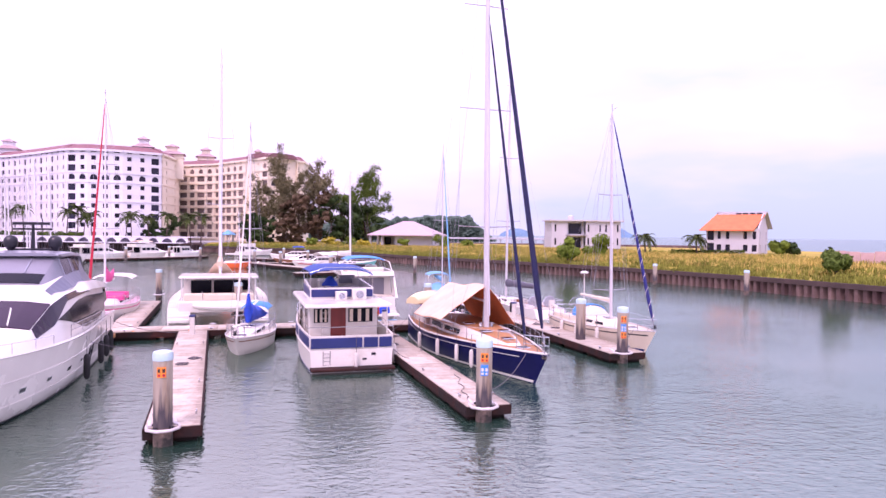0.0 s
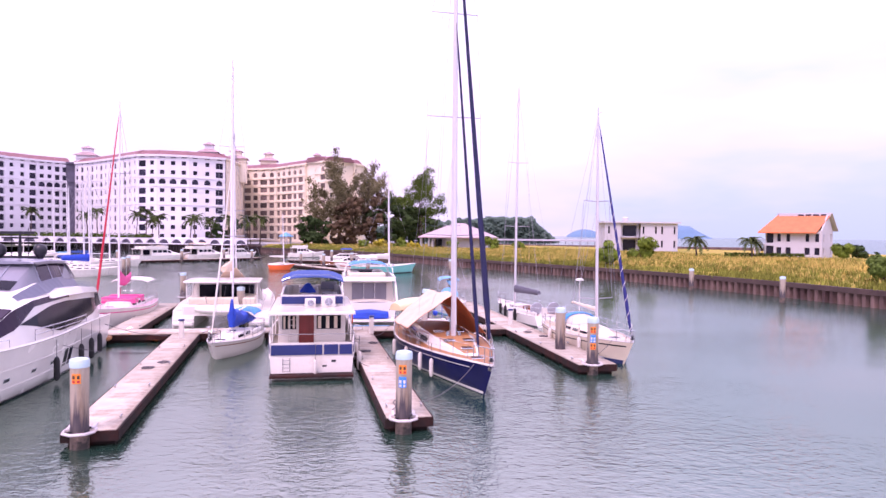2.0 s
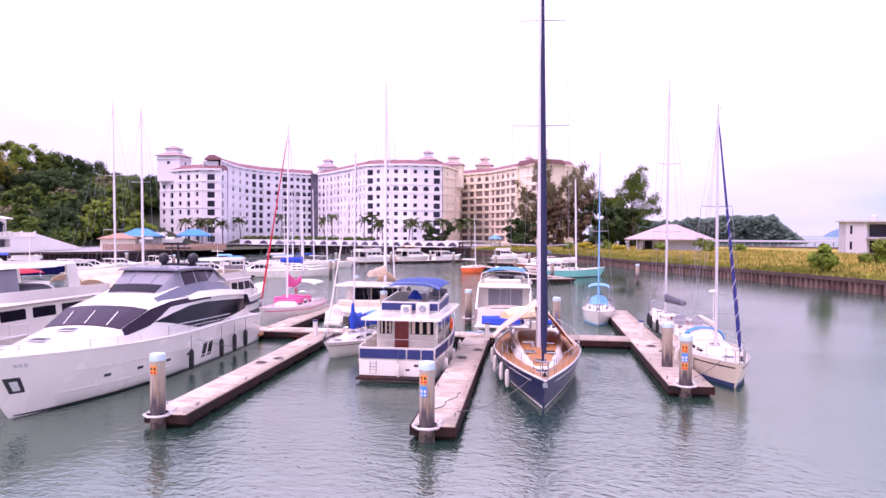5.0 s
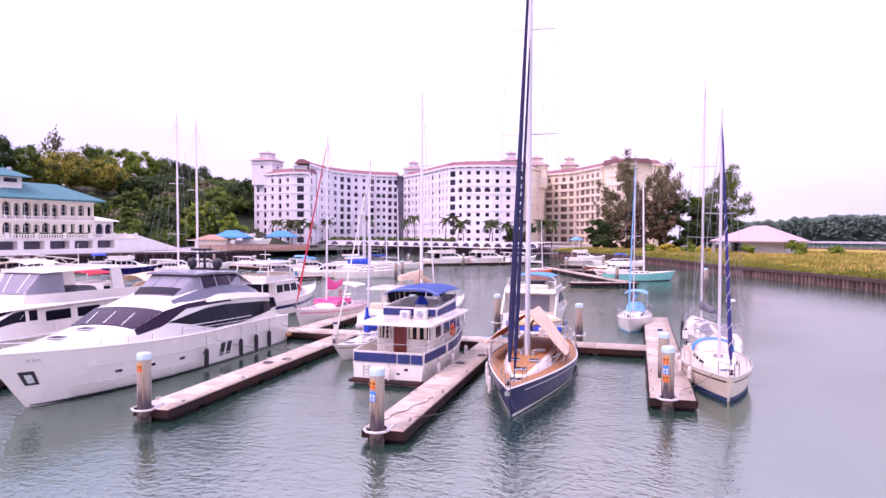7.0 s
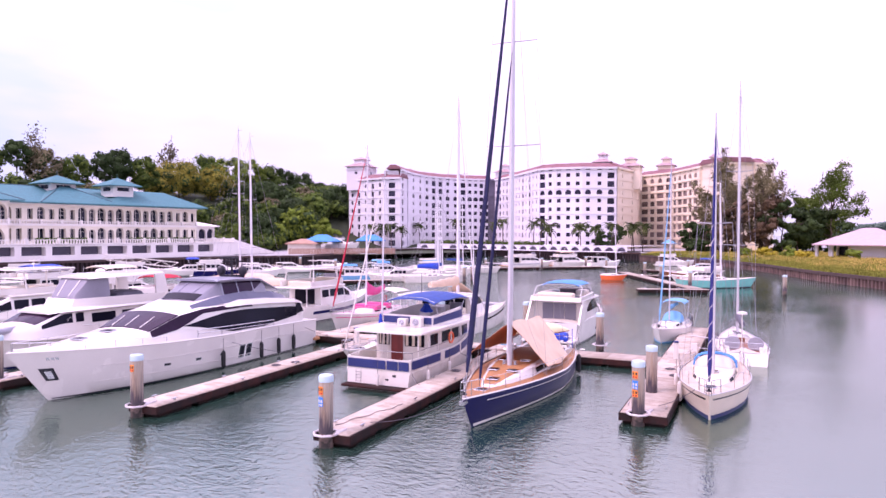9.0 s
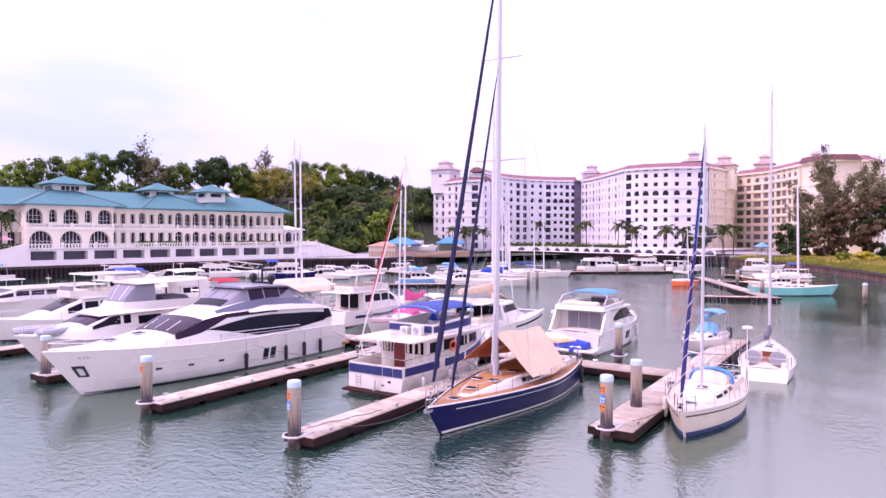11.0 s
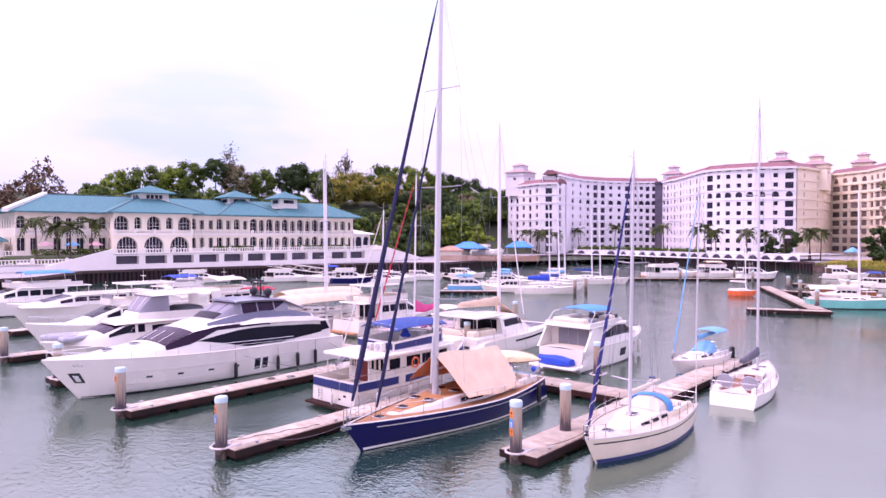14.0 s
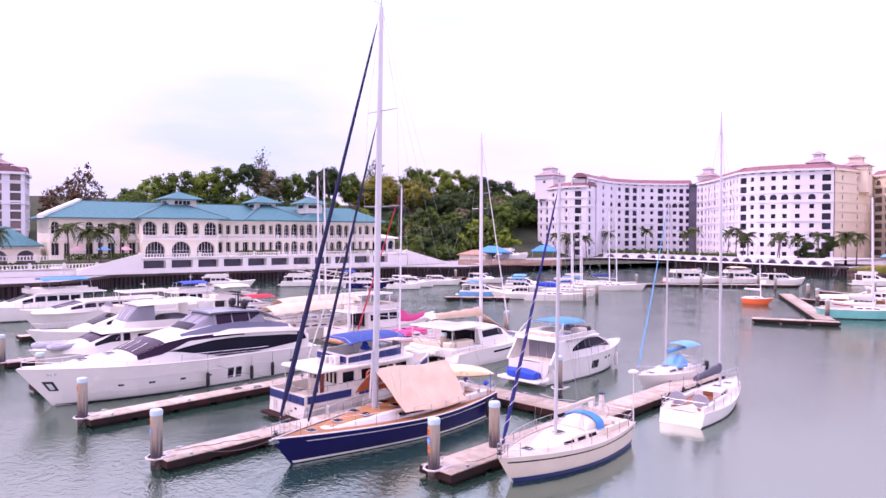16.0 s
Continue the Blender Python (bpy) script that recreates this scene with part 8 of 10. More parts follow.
# ---- the flybridge cruiser astern of the navy yacht ----
def flybridge_cruiser():
    root = thing("motor_yacht", berth(1.0, 31.9, -1), "white flybridge cruiser with blue bimini and blue tender", "motor yacht", "motor boats")
    h = Hull(12.3, 3.95, 1.55, 1.92, stern=0.92, rake=1.6, flare=0.22, fat=0.4, power=2.2, mid=1.62, draft=0.5, trans=-0.2)
    part("hull", h.body(BM(), 26), GEL, root, "white glossy hull", smooth=True)
    part("boot_stripe", h.band(BM(), -0.02, 0.06, 0, 0.98, 0.01), BLACK, root)
    part("deck", h.deck(BM(), 0.04, 0.05, camber=0.12), DECK, root)
    part("gunwale", h.rim(BM(), 0.05), GEL, root)
    for side in (1, -1):
        part("hull_window", h.band(BM(), 0.34, 0.70, 0.43, 0.51, 0.014, 6, (side,)), GLASS, root, "square dark hull window")
        for s in (0.60, 0.66):
            part("porthole", h.band(BM(), 0.62, 0.72, s, s + 0.022, 0.014, 4, (side,)), GLASS, root, "oval dark porthole")
    hs = House([(-4.5, 1.88, 1.72, 1.5, 2.98, 0.0), (-1.6, 1.93, 1.6, 1.55, 3.08, 0.04), (0.5, 1.84, 1.38, 1.6, 2.92, 0.1), (2.3, 1.5, 1.02, 1.65, 2.36, 0.12), (4.0, 1.0, 0.6, 1.75, 1.9, 0.06)])
    sal = part("saloon", hs.body(BM()), GEL, root, smooth=True)
    part("side_glass", hs.band(BM(), lambda y: 0.40, lambda y: 0.41 + 0.5 * max(0.0, 1 - ((y - 0.2) / 3.6) ** 2) ** 0.6, -3.3, 2.35, 0.016, n=20), GLASS, sal, "long curved dark side window")
    part("windscreen", hs.top(BM(), 0.7, 3.0, -0.92, 0.92, 0.02), GLASS, sal)
    bm = BM()
    box(bm, -1.2, 1.3, -4.56, -4.5, 1.5, 2.8)
    part("saloon_door", bm, GLASS_G, sal, "glazed aft saloon doors")
    for x in (-0.35, 0.45):
        bm = BM()
        box(bm, x - 0.03, x + 0.03, -4.59, -4.56, 1.5, 2.8)
        part("door_frame", bm, STEEL, sal)
    fb = House([(-5.3, 1.85, 1.9, 2.98, 3.22, 0), (-1.5, 1.85, 1.85, 3.05, 3.32, 0), (0.4, 1.45, 1.35, 3.05, 3.2, 0.0), (1.4, 0.8, 0.6, 2.9, 2.95, 0)])
    bm = BM()
    soft_box(bm, -1.88, 1.88, -5.4, 0.2, 2.98, 3.12, 0.12)
    part("flybridge_deck", bm, GEL, root)
    bm = BM()
    for side in (1, -1):
        rows = []
        for i in range(13):
            y = -5.3 + 6.7 * i / 12
            a, b = fb.side(y, 0, side), fb.side(y, 1, side)
            rows.append([a, b + Vector((0, 0, 0.12)), b + Vector((-side * 0.16, 0, 0.12)), a + Vector((-side * 0.12, 0, 0))])
        loft(bm, rows)
    loft(bm, [[(-1.9, -5.42, 3.0), (1.9, -5.42, 3.0), (1.85, -5.3, 3.3), (-1.85, -5.3, 3.3)], [(-1.9, -5.2, 3.0), (1.9, -5.2, 3.0), (1.85, -5.1, 3.3), (-1.85, -5.1, 3.3)]])
    part("flybridge_coaming", bm, GEL, root, "rounded white flybridge coaming", smooth=True)
    # black strip standing for the shadow below the flybridge overhang
    part("shadow_band", fb.band(BM(), -0.25, 0.02, -5.3, 0.4, 0.03), BLACK, root, "black band painted as the shadow under the flybridge")
    bm = BM()
    for x0, x1, y0, y1 in ((-1.5, -0.6, -4.8, -2.0), (-1.5, 1.2, -5.0, -4.4), (0.5, 1.3, -1.8, -0.6)):
        bm = BM()
        soft_box(bm, x0, x1, y0, y1, 3.12, 3.58, 0.1)
        part("flybridge_seat", bm, CREAM, root)
    bm = BM()
    soft_box(bm, -1.2, 1.2, -0.3, 0.1, 3.12, 3.62, 0.1)
    part("helm", bm, BLACK, root)
    bm = BM()
    awning(bm, -1.4, 1.4, -4.1, -1.0, 4.22, 0.12, 0.035)
    bi = part("bimini", bm, TARP_B, root, "bright blue bimini top", smooth=True)
    for y in (-4.2, -2.8, -1.4):
        bm = BM()
        pipe(bm, [(-1.7, -1.8 + (y + 2.0) * 0.5, 3.4), (-1.37, y + 0.25, 4.12), (0, y + 0.25, 4.29), (1.37, y + 0.25, 4.12), (1.7, -1.8 + (y + 2.0) * 0.5, 3.4)], 0.015, 5)
        part("bow_frame", bm, STEEL, bi)
    bm = BM()
    for x in (-1.75, 1.75):
        pipe(bm, [(x, -5.1, 3.4), (x * 0.98, -4.4, 3.95), (x * 0.8, -3.9, 4.1)], 0.03, 6)
    tube(bm, (-1.4, -3.9, 4.1), (1.4, -3.9, 4.1), 0.03)
    part("radar_arch", bm, GEL, root)
    bm = BM()
    soft_box(bm, -1.9, 1.9, -7.45, -6.15, 0.34, 0.5, 0.08)
    part("swim_platform", bm, GEL, root)
    for side in (1, -1):
        bm = BM()
        for k in range(4):
            soft_box(bm, side * 1.6 - 0.3, side * 1.6 + 0.3, -6.3 + 0.26 * k, -6.0 + 0.26 * k, 0.4, 0.62 + 0.24 * k, 0.03)
        part("stern_steps", bm, GEL, root)
        bm = BM()
        loft(bm, [[(side * 2.0, -6.2, 1.5), (side * 1.88, -6.2, 1.5), (side * 1.88, -4.6, 1.55), (side * 2.0, -4.6, 1.55)], [(side * 1.96, -5.1, 3.0), (side * 1.84, -5.1, 3.0), (side * 1.84, -4.3, 3.0), (side * 1.96, -4.3, 3.0)]])
        part("cockpit_wing", bm, GEL, root)
    rails(root, h, 0.42, 0.97, 7, 0.62, mid=False)
    ten = thing("tender", root.matrix_world @ pose(-0.1, -6.72, 0.5, 0, 0, 90), "inflatable tender under a vivid blue cover", "dinghy")
    bm = BM()
    rings = []
    for k in range(11):
        f = k / 10
        y = -1.35 + 2.7 * f
        w = 0.62 * (1 - (abs(f - 0.42) / 0.62) ** 3)
        rings.append([(w * math.cos(a), y, 0.12 + max(0, 0.42 + 0.1 * f - 0.05 * math.cos(7 * f)) * (0.35 + 0.65 * math.sin(a)) if math.sin(a) > 0 else 0.05) for a in [6.2832 * i / 12 for i in range(12)]])
    loft(bm, rings)
    part("cover", bm, CANVAS_R, ten, smooth=True)
    M = root.matrix_world.copy()
    p = h.pt(0.8, 0.75, 1)
    fender(M @ pose(p.x + 0.12, p.y, 0.25), "pale round fender on the flybridge cruiser", False, 1.2, "cruiser fenders")
    lines(root, [((-1.8, -6.0, 1.2), (-2.6, -8.4, 0.55)), ((1.8, -6.0, 1.2), (2.6, -8.4, 0.55))], drop=0.15)


navy_yacht()
trawler()
big_yacht()
flybridge_cruiser()

# ---- sailing boats ----
def sloop(m, label, L, B, zs, zb, mast_y, top, hull_mat=None, deck_mat=None, stripe=None, boot=None, coach=(0.34, 0.72, 0.62, 0.36), jib=None, jib_r=0.055, spiral=None, boom=3.2, boom_mat=None, boom_fat=0.13,
          hood=None, bimini=None, stern=0.72, mast_r=0.075, spreaders=((0.5, 0.8),), rake=0.9, group="sailing boats", detail=True, mast_mat=None, trans=0.3, flare=0.2, fat=0.4, boom_label="", name="sailing_boat", windows=3, sprit=False, fenders=0, boot_top=0.10, sole=None):
    root = thing(name, m, label, "sailing boat", group)
    h = Hull(L, B, zs, zb, stern=stern, rake=rake, flare=flare, fat=fat, power=1.9, draft=0.45, trans=trans)
    part("hull", h.body(BM(), 22 if detail else 14), hull_mat or GEL, root, smooth=True)
    if boot:
        part("boot_stripe", h.band(BM(), 0.0, boot_top, 0.0, 0.985, 0.01), boot, root, "painted boot stripe")
    if stripe:
        part("cove_stripe", h.band(BM(), 0.78, 0.835, 0.02, 0.97, 0.01), stripe, root, "thin painted cove line")
    part("deck", h.deck(BM(), 0.04, 0.02, camber=0.06), deck_mat or DECK, root)
    part("toe_rail", h.rim(BM(), 0.022, dz=0.015, n=20), ALU if detail else GEL, root)
    s0, s1, wf, ch = coach
    ya, yb = -L / 2 + L * s0, -L / 2 + L * s1
    wa, wb = h.w(s0) * wf, h.w(s1) * wf
    zd = h.sheer(0.5) - 0.03
    hs = House([(ya, wa, wa * 0.86, zd, zd + ch, 0.05), ((ya + yb) / 2, (wa + wb) / 2 * 1.06, (wa + wb) / 2 * 0.9, zd, zd + ch * 0.95, 0.06), (yb - 0.1 * L, wb * 1.05, wb * 0.8, zd, zd + ch * 0.7, 0.05), (yb + 0.02 * L, wb * 0.5, wb * 0.3, zd, zd + 0.05, 0.02)])
    cr = part("coachroof", hs.body(BM()), GEL if hull_mat is not CREAM else CREAM, root, smooth=True)
    n = (yb - 0.1 * L - ya)
    for k in range(windows):
        y0 = ya + n * (0.08 + k * 0.9 / windows)
        part("window", hs.band(BM(), 0.35, 0.75, y0, y0 + n * 0.62 / windows, 0.01), GLASS, cr)
    # cockpit well
    yc0, yc1 = -L / 2 + 0.05 * L, ya - 0.05
    wc = h.w(0.15) * 0.55
    bm = BM()
    for s in (1, -1):
        soft_box(bm, s * (wc + 0.14) - 0.12, s * (wc + 0.14) + 0.12, yc0, yc1 + 0.3, h.sheer(0.2) - 0.05, h.sheer(0.2) + 0.26, 0.06)
    part("cockpit_coaming", bm, GEL if hull_mat is not CREAM else CREAM, root, smooth=True)
    bm = BM()
    box(bm, -wc, wc, yc0, yc1, h.sheer(0.15) - 0.01, h.sheer(0.15) + 0.035)
    part("cockpit_sole", bm, sole or (TEAK_D if hull_mat is CREAM else DECK), root)
    bm = BM()
    box(bm, -0.3, 0.3, ya - 0.012, ya + 0.05, zd + 0.02, zd + ch)
    part("companionway", bm, TEAK_D, root, "dark companionway boards")
    mz = zd + (ch if ya < mast_y < yb - 0.06 * L else 0.0)
    rig(root, h, mast_y, mz, top, mast_r, spreaders, mat=mast_mat or ALU, jib=jib, jib_r=jib_r, boom=boom, boom_mat=boom_mat, boom_z=0.95, spiral=spiral, rake=0.25, boom_fat=boom_fat, boom_label=boom_label)
    if detail:
        rails(root, h, 0.1, 0.9, 6, 0.6)
        pulpit(root, h, 0.9, 0.6)
        pushpit(root, h, 0.1, 0.6)
        hatch(root, 0, (ya + yb) / 2, hs.roof((ya + yb) / 2, 0).z, 0.5, 0.5)
        hatch(root, 0, yb + 0.05 * L, h.sheer(0.8) + 0.03, 0.5, 0.5)
        for s in (1, -1):
            bm = BM()
            spin(bm, (s * (wc + 0.14), (yc0 + yc1) / 2, h.sheer(0.2) + 0.26), [(0.1, 0), (0.08, 0.06), (0.07, 0.12), (0.09, 0.17)], 8)
            part("winch", bm, STEEL, root)
    if hood:
        bm = arch_canvas(BM(), wa * 0.95, ya - 0.35, ya + 0.9, zd + ch * 0.75, 0.78)
        part("sprayhood", bm, hood, root, "canvas sprayhood over the companionway", smooth=True)
    if bimini:
        bm = BM()
        awning(bm, -wc * 1.35, wc * 1.35, yc0 + 0.1, yc1 - 0.1, h.sheer(0.1) + 1.75, 0.14, 0.03)
        bi = part("bimini", bm, bimini, root, "canvas bimini over the cockpit", smooth=True)
        bm = BM()
        for y in (yc0 + 0.2, yc1 - 0.2):
            for s in (1, -1):
                tube(bm, (s * wc * 1.3, (yc0 + yc1) / 2, h.sheer(0.1) + 0.2), (s * wc * 1.3, y, h.sheer(0.1) + 1.72), 0.014, n=5)
        part("frame", bm, STEEL, bi)
    for k in range(fenders):
        p = h.pt(0.3 + 0.18 * k, 0.7, 1)
        fender(root.matrix_world @ pose(p.x + 0.14, p.y, 0.2), "grubby white fender between sloop and pontoon", False, 1.0, "sloop fenders")
    return root, h


# cream sloop at the outer finger
root, h = sloop(berth(12.31, 13.55, 181.2), "cream sloop with blue spiral-wound furled jib", 9.7, 3.3, 1.05, 1.22, 0.65, 13.0, hull_mat=CREAM, deck_mat=TAN_D, stripe=BLACK, boot=BLUE_T, boot_top=0.17, jib=SAIL_N, jib_r=0.085, spiral=ROPE_W, boom=3.4, boom_mat=CREAM, boom_fat=0.09,
                hood=None, stern=0.7, mast_r=0.1, spreaders=((0.60, 0.75), (0.14, 1.0)), coach=(0.34, 0.74, 0.66, 0.36), fenders=3, trans=0.35)
bm = arch_canvas(BM(), 0.9, -1.55, -0.75, 1.32, 0.58, 10)
part("sprayhood", bm, DECK, root, "cream sprayhood with clear front", smooth=True)
bm = BM()
rings = []
for y, k in ((-2.02, 1.0), (-1.9, 1.03), (-1.55, 1.03), (-1.45, 1.0)):
    rings.append([(1.0 * k * math.cos(math.pi * i / 10), y, 1.32 + 0.66 * k * math.sin(math.pi * i / 10) ** 0.7) for i in range(11)] + [(0.95 * k * math.cos(math.pi * i / 10), y, 1.32 + 0.62 * k * math.sin(math.pi * i / 10) ** 0.7) for i in range(10, -1, -1)])
loft(bm, rings)
part("hood_trim", bm, TARP_B, root, "light blue canvas hoop", smooth=True)
wheel(root, -3.4, 1.75, 0.45)
bm = BM()
tube(bm, (-1.2, -4.5, 1.1), (-1.2, -4.5, 3.6), 0.03)
spin(bm, (-1.2, -4.5, 3.6), [(0.05, 0), (0.26, 0.03), (0.26, 0.12), (0.1, 0.18)], 12)
part("radar_pole", bm, GEL, root, "white radar on a stern pole")
bm = BM()
box(bm, 1.0, 1.3, -4.5, -4.3, 1.5, 1.95)
part("outboard_bracket", bm, GEL, root)
lines(root, [((1.3, -3.8, 1.1), (2.2, -4.6, 0.55)), ((0.6, 3.8, 1.2), (2.0, 4.6, 0.55))], drop=0.1)

# white racing sloop with twin covered wheels
root, h = sloop(berth(13.0, 28.6, 5.5), "white racing sloop with grey boom cover, twin wheels", 10.5, 3.2, 0.72, 1.0, 1.5, 17.9, hull_mat=GEL, deck_mat=DECK, boot=BLACK, sole=TEAK_D, boom=4.6, boom_mat=CANVAS_G, boom_fat=0.2, stern=0.78, mast_r=0.115, spreaders=((0.36, 1.05), (0.66, 0.85)),
                coach=(0.42, 0.74, 0.52, 0.34), trans=-0.35, fat=0.3, boom_label="dark grey cover over the stacked mainsail", fenders=0)
for s in (1, -1):
    bm = BM()
    tube(bm, (s * 0.66, -4.2, 1.14), (s * 0.66, -4.12, 1.16), 0.46, n=20)
    part("wheel_cover", bm, GREYR, root, "round grey wheel cover")
    bm = BM()
    soft_box(bm, s * 0.66 - 0.08, s * 0.66 + 0.08, -4.1, -3.9, 0.75, 1.2, 0.03)
    part("wheel_pedestal", bm, BLACK, root)
for k, s in enumerate((0.25, 0.45, 0.62)):
    p = h.pt(s, 0.7, -1)
    fender(root.matrix_world @ pose(p.x - 0.14, p.y, 0.2), "black fender between sloop and pontoon", True, 1.0, "sloop fenders")

# small sloop with light blue canvas
root, h = sloop(berth(8.1, 32.4, 175), "small white sloop with light blue canvas", 7.4, 2.6, 0.95, 1.1, 0.15, 13.0, hull_mat=GEL, boot=CANVAS_L, jib=CANVAS_L, jib_r=0.06, boom=2.9, boom_mat=CANVAS_L, hood=CANVAS_L, bimini=CANVAS_L, mast_r=0.07, spreaders=((0.5, 0.7),), windows=2)
bm = BM()
soft_box(bm, -0.95, -0.6, -4.25, -3.95, 0.2, 1.3, 0.08)
part("outboard_motor", bm, BLACK, root, "black outboard motor on the stern")

# small white sloop with the blue heap of canvas
root, h = sloop(berth(-7.3, 15.9, 169), "small white sloop with crumpled blue boom cover", 6.9, 2.4, 0.75, 0.95, 0.0, 11.3, hull_mat=GEL_W, stripe=TEAK_D, boom=2.4, boom_mat=None, mast_r=0.06, spreaders=((0.5, 0.6),), mast_mat=ALU_W, jib=GEL_W, jib_r=0.05, coach=(0.32, 0.74, 0.62, 0.34), windows=2)
bm = BM()
rings = []
for k in range(12):
    f = k / 11
    y = 0.15 - 2.6 * f
    hh = 0.55 * (1 - 0.45 * f) * (1 + 0.22 * math.sin(k * 2.1))
    rings.append([((0.22 + 0.3 * f) * (1 + 0.2 * math.sin(3 * a + k)) * math.cos(a), y, 1.72 - 0.25 * f + hh * math.sin(a) * (1 if math.sin(a) > 0 else 0.75)) for a in [6.2832 * i / 12 for i in range(12)]])
loft(bm, rings)
spin(bm, (0, 0.1, 1.3), [(0.16, 0), (0.2, 0.4), (0.12, 1.1), (0.06, 1.5)], 8)
part("sail_cover", bm, CANVAS_R, root, "crumpled royal blue sail cover", smooth=True)
bm = BM()
awning(bm, -0.75, 0.75, -3.2, -1.6, 1.95, 0.16, 0.03)
part("bimini", bm, TARP_B, root, "blue canvas bimini", smooth=True)

# pink-trimmed sloop
root, h = sloop(berth(-16.48, 29.36, 180), "white sloop with bright pink canvas and red furled jib", 11.6, 3.6, 1.05, 1.45, 0.5, 15.0, hull_mat=GEL_W, deck_mat=PINK_L, stripe=PINK, boom=3.6, boom_mat=None, jib=RED, jib_r=0.075, mast_r=0.09, mast_mat=ALU_W, spreaders=((0.34, 0.9), (0.66, 0.7)), coach=(0.3, 0.68, 0.68, 0.5))
bm = BM()
rings = []
for k in range(9):
    f = k / 8
    rings.append([((0.05 + 0.13 * math.sin(3.1 * f)) * math.cos(a), 0.35 - 3.0 * f, 2.75 - 0.25 * math.sin(3.1 * f) + 0.3 * f + (0.75 * (1 - f) ** 2 + 0.28) * max(0, math.sin(a)) - 0.2 * max(0, -math.sin(a))) for a in [6.2832 * i / 10 for i in range(10)]])
loft(bm, rings)
part("sail_bag", bm, PINK, root, "bright pink mainsail bag", smooth=True)
bm = BM()
for y0, y1 in ((-2.0, -1.2), (-0.3, 0.6)):
    soft_box(bm, -1.12, 1.12, y0, y1, 1.3, 1.72, 0.04)
part("pink_panel", bm, PINK, root, "bright pink canvas window screens")
bm = BM()
awning(bm, -1.3, 1.3, -5.0, -2.3, 2.75, 0.12, 0.03)
part("cockpit_awning", bm, GEL_W, root, "pale cockpit awning", smooth=True)
for s in (1, -1):
    for y in (-4.8, -2.5):
        bm = BM()
        tube(bm, (s * 1.25, y, 1.1), (s * 1.25, y, 2.75), 0.016)
        part("awning_post", bm, STEEL, root)
bm = BM()
pipe(bm, [(1.45, -5.3 + 0.25 * math.cos(6.2832 * k / 12), 1.75 + 0.25 * math.sin(6.2832 * k / 12)) for k in range(13)], 0.06, 6)
part("life_ring", bm, RED, root, "red life ring")

# beige-covered sloops further along
for i, (a, b, top, turn) in enumerate(((-34.5, 32.8, 18.3, 0), (-28.6, 27.8, 16.7, 0))):
    root, h = sloop(berth(a, b, turn), "white sloop under a long beige awning", 12.5, 3.7, 1.1, 1.35, 0.6, top, hull_mat=GEL_W, boom=4.2, mast_r=0.11, mast_mat=ALU_W, spreaders=((0.33, 1.0), (0.62, 0.8)), coach=(0.3, 0.7, 0.66, 0.45), detail=True)
    bm = BM()
    awning(bm, -1.6, 1.6, -5.8, 4.6, 2.95, 0.6, 0.04, 0.12, 10)
    part("awning", bm, CANVAS_K, root, "sagging beige awning", smooth=True)


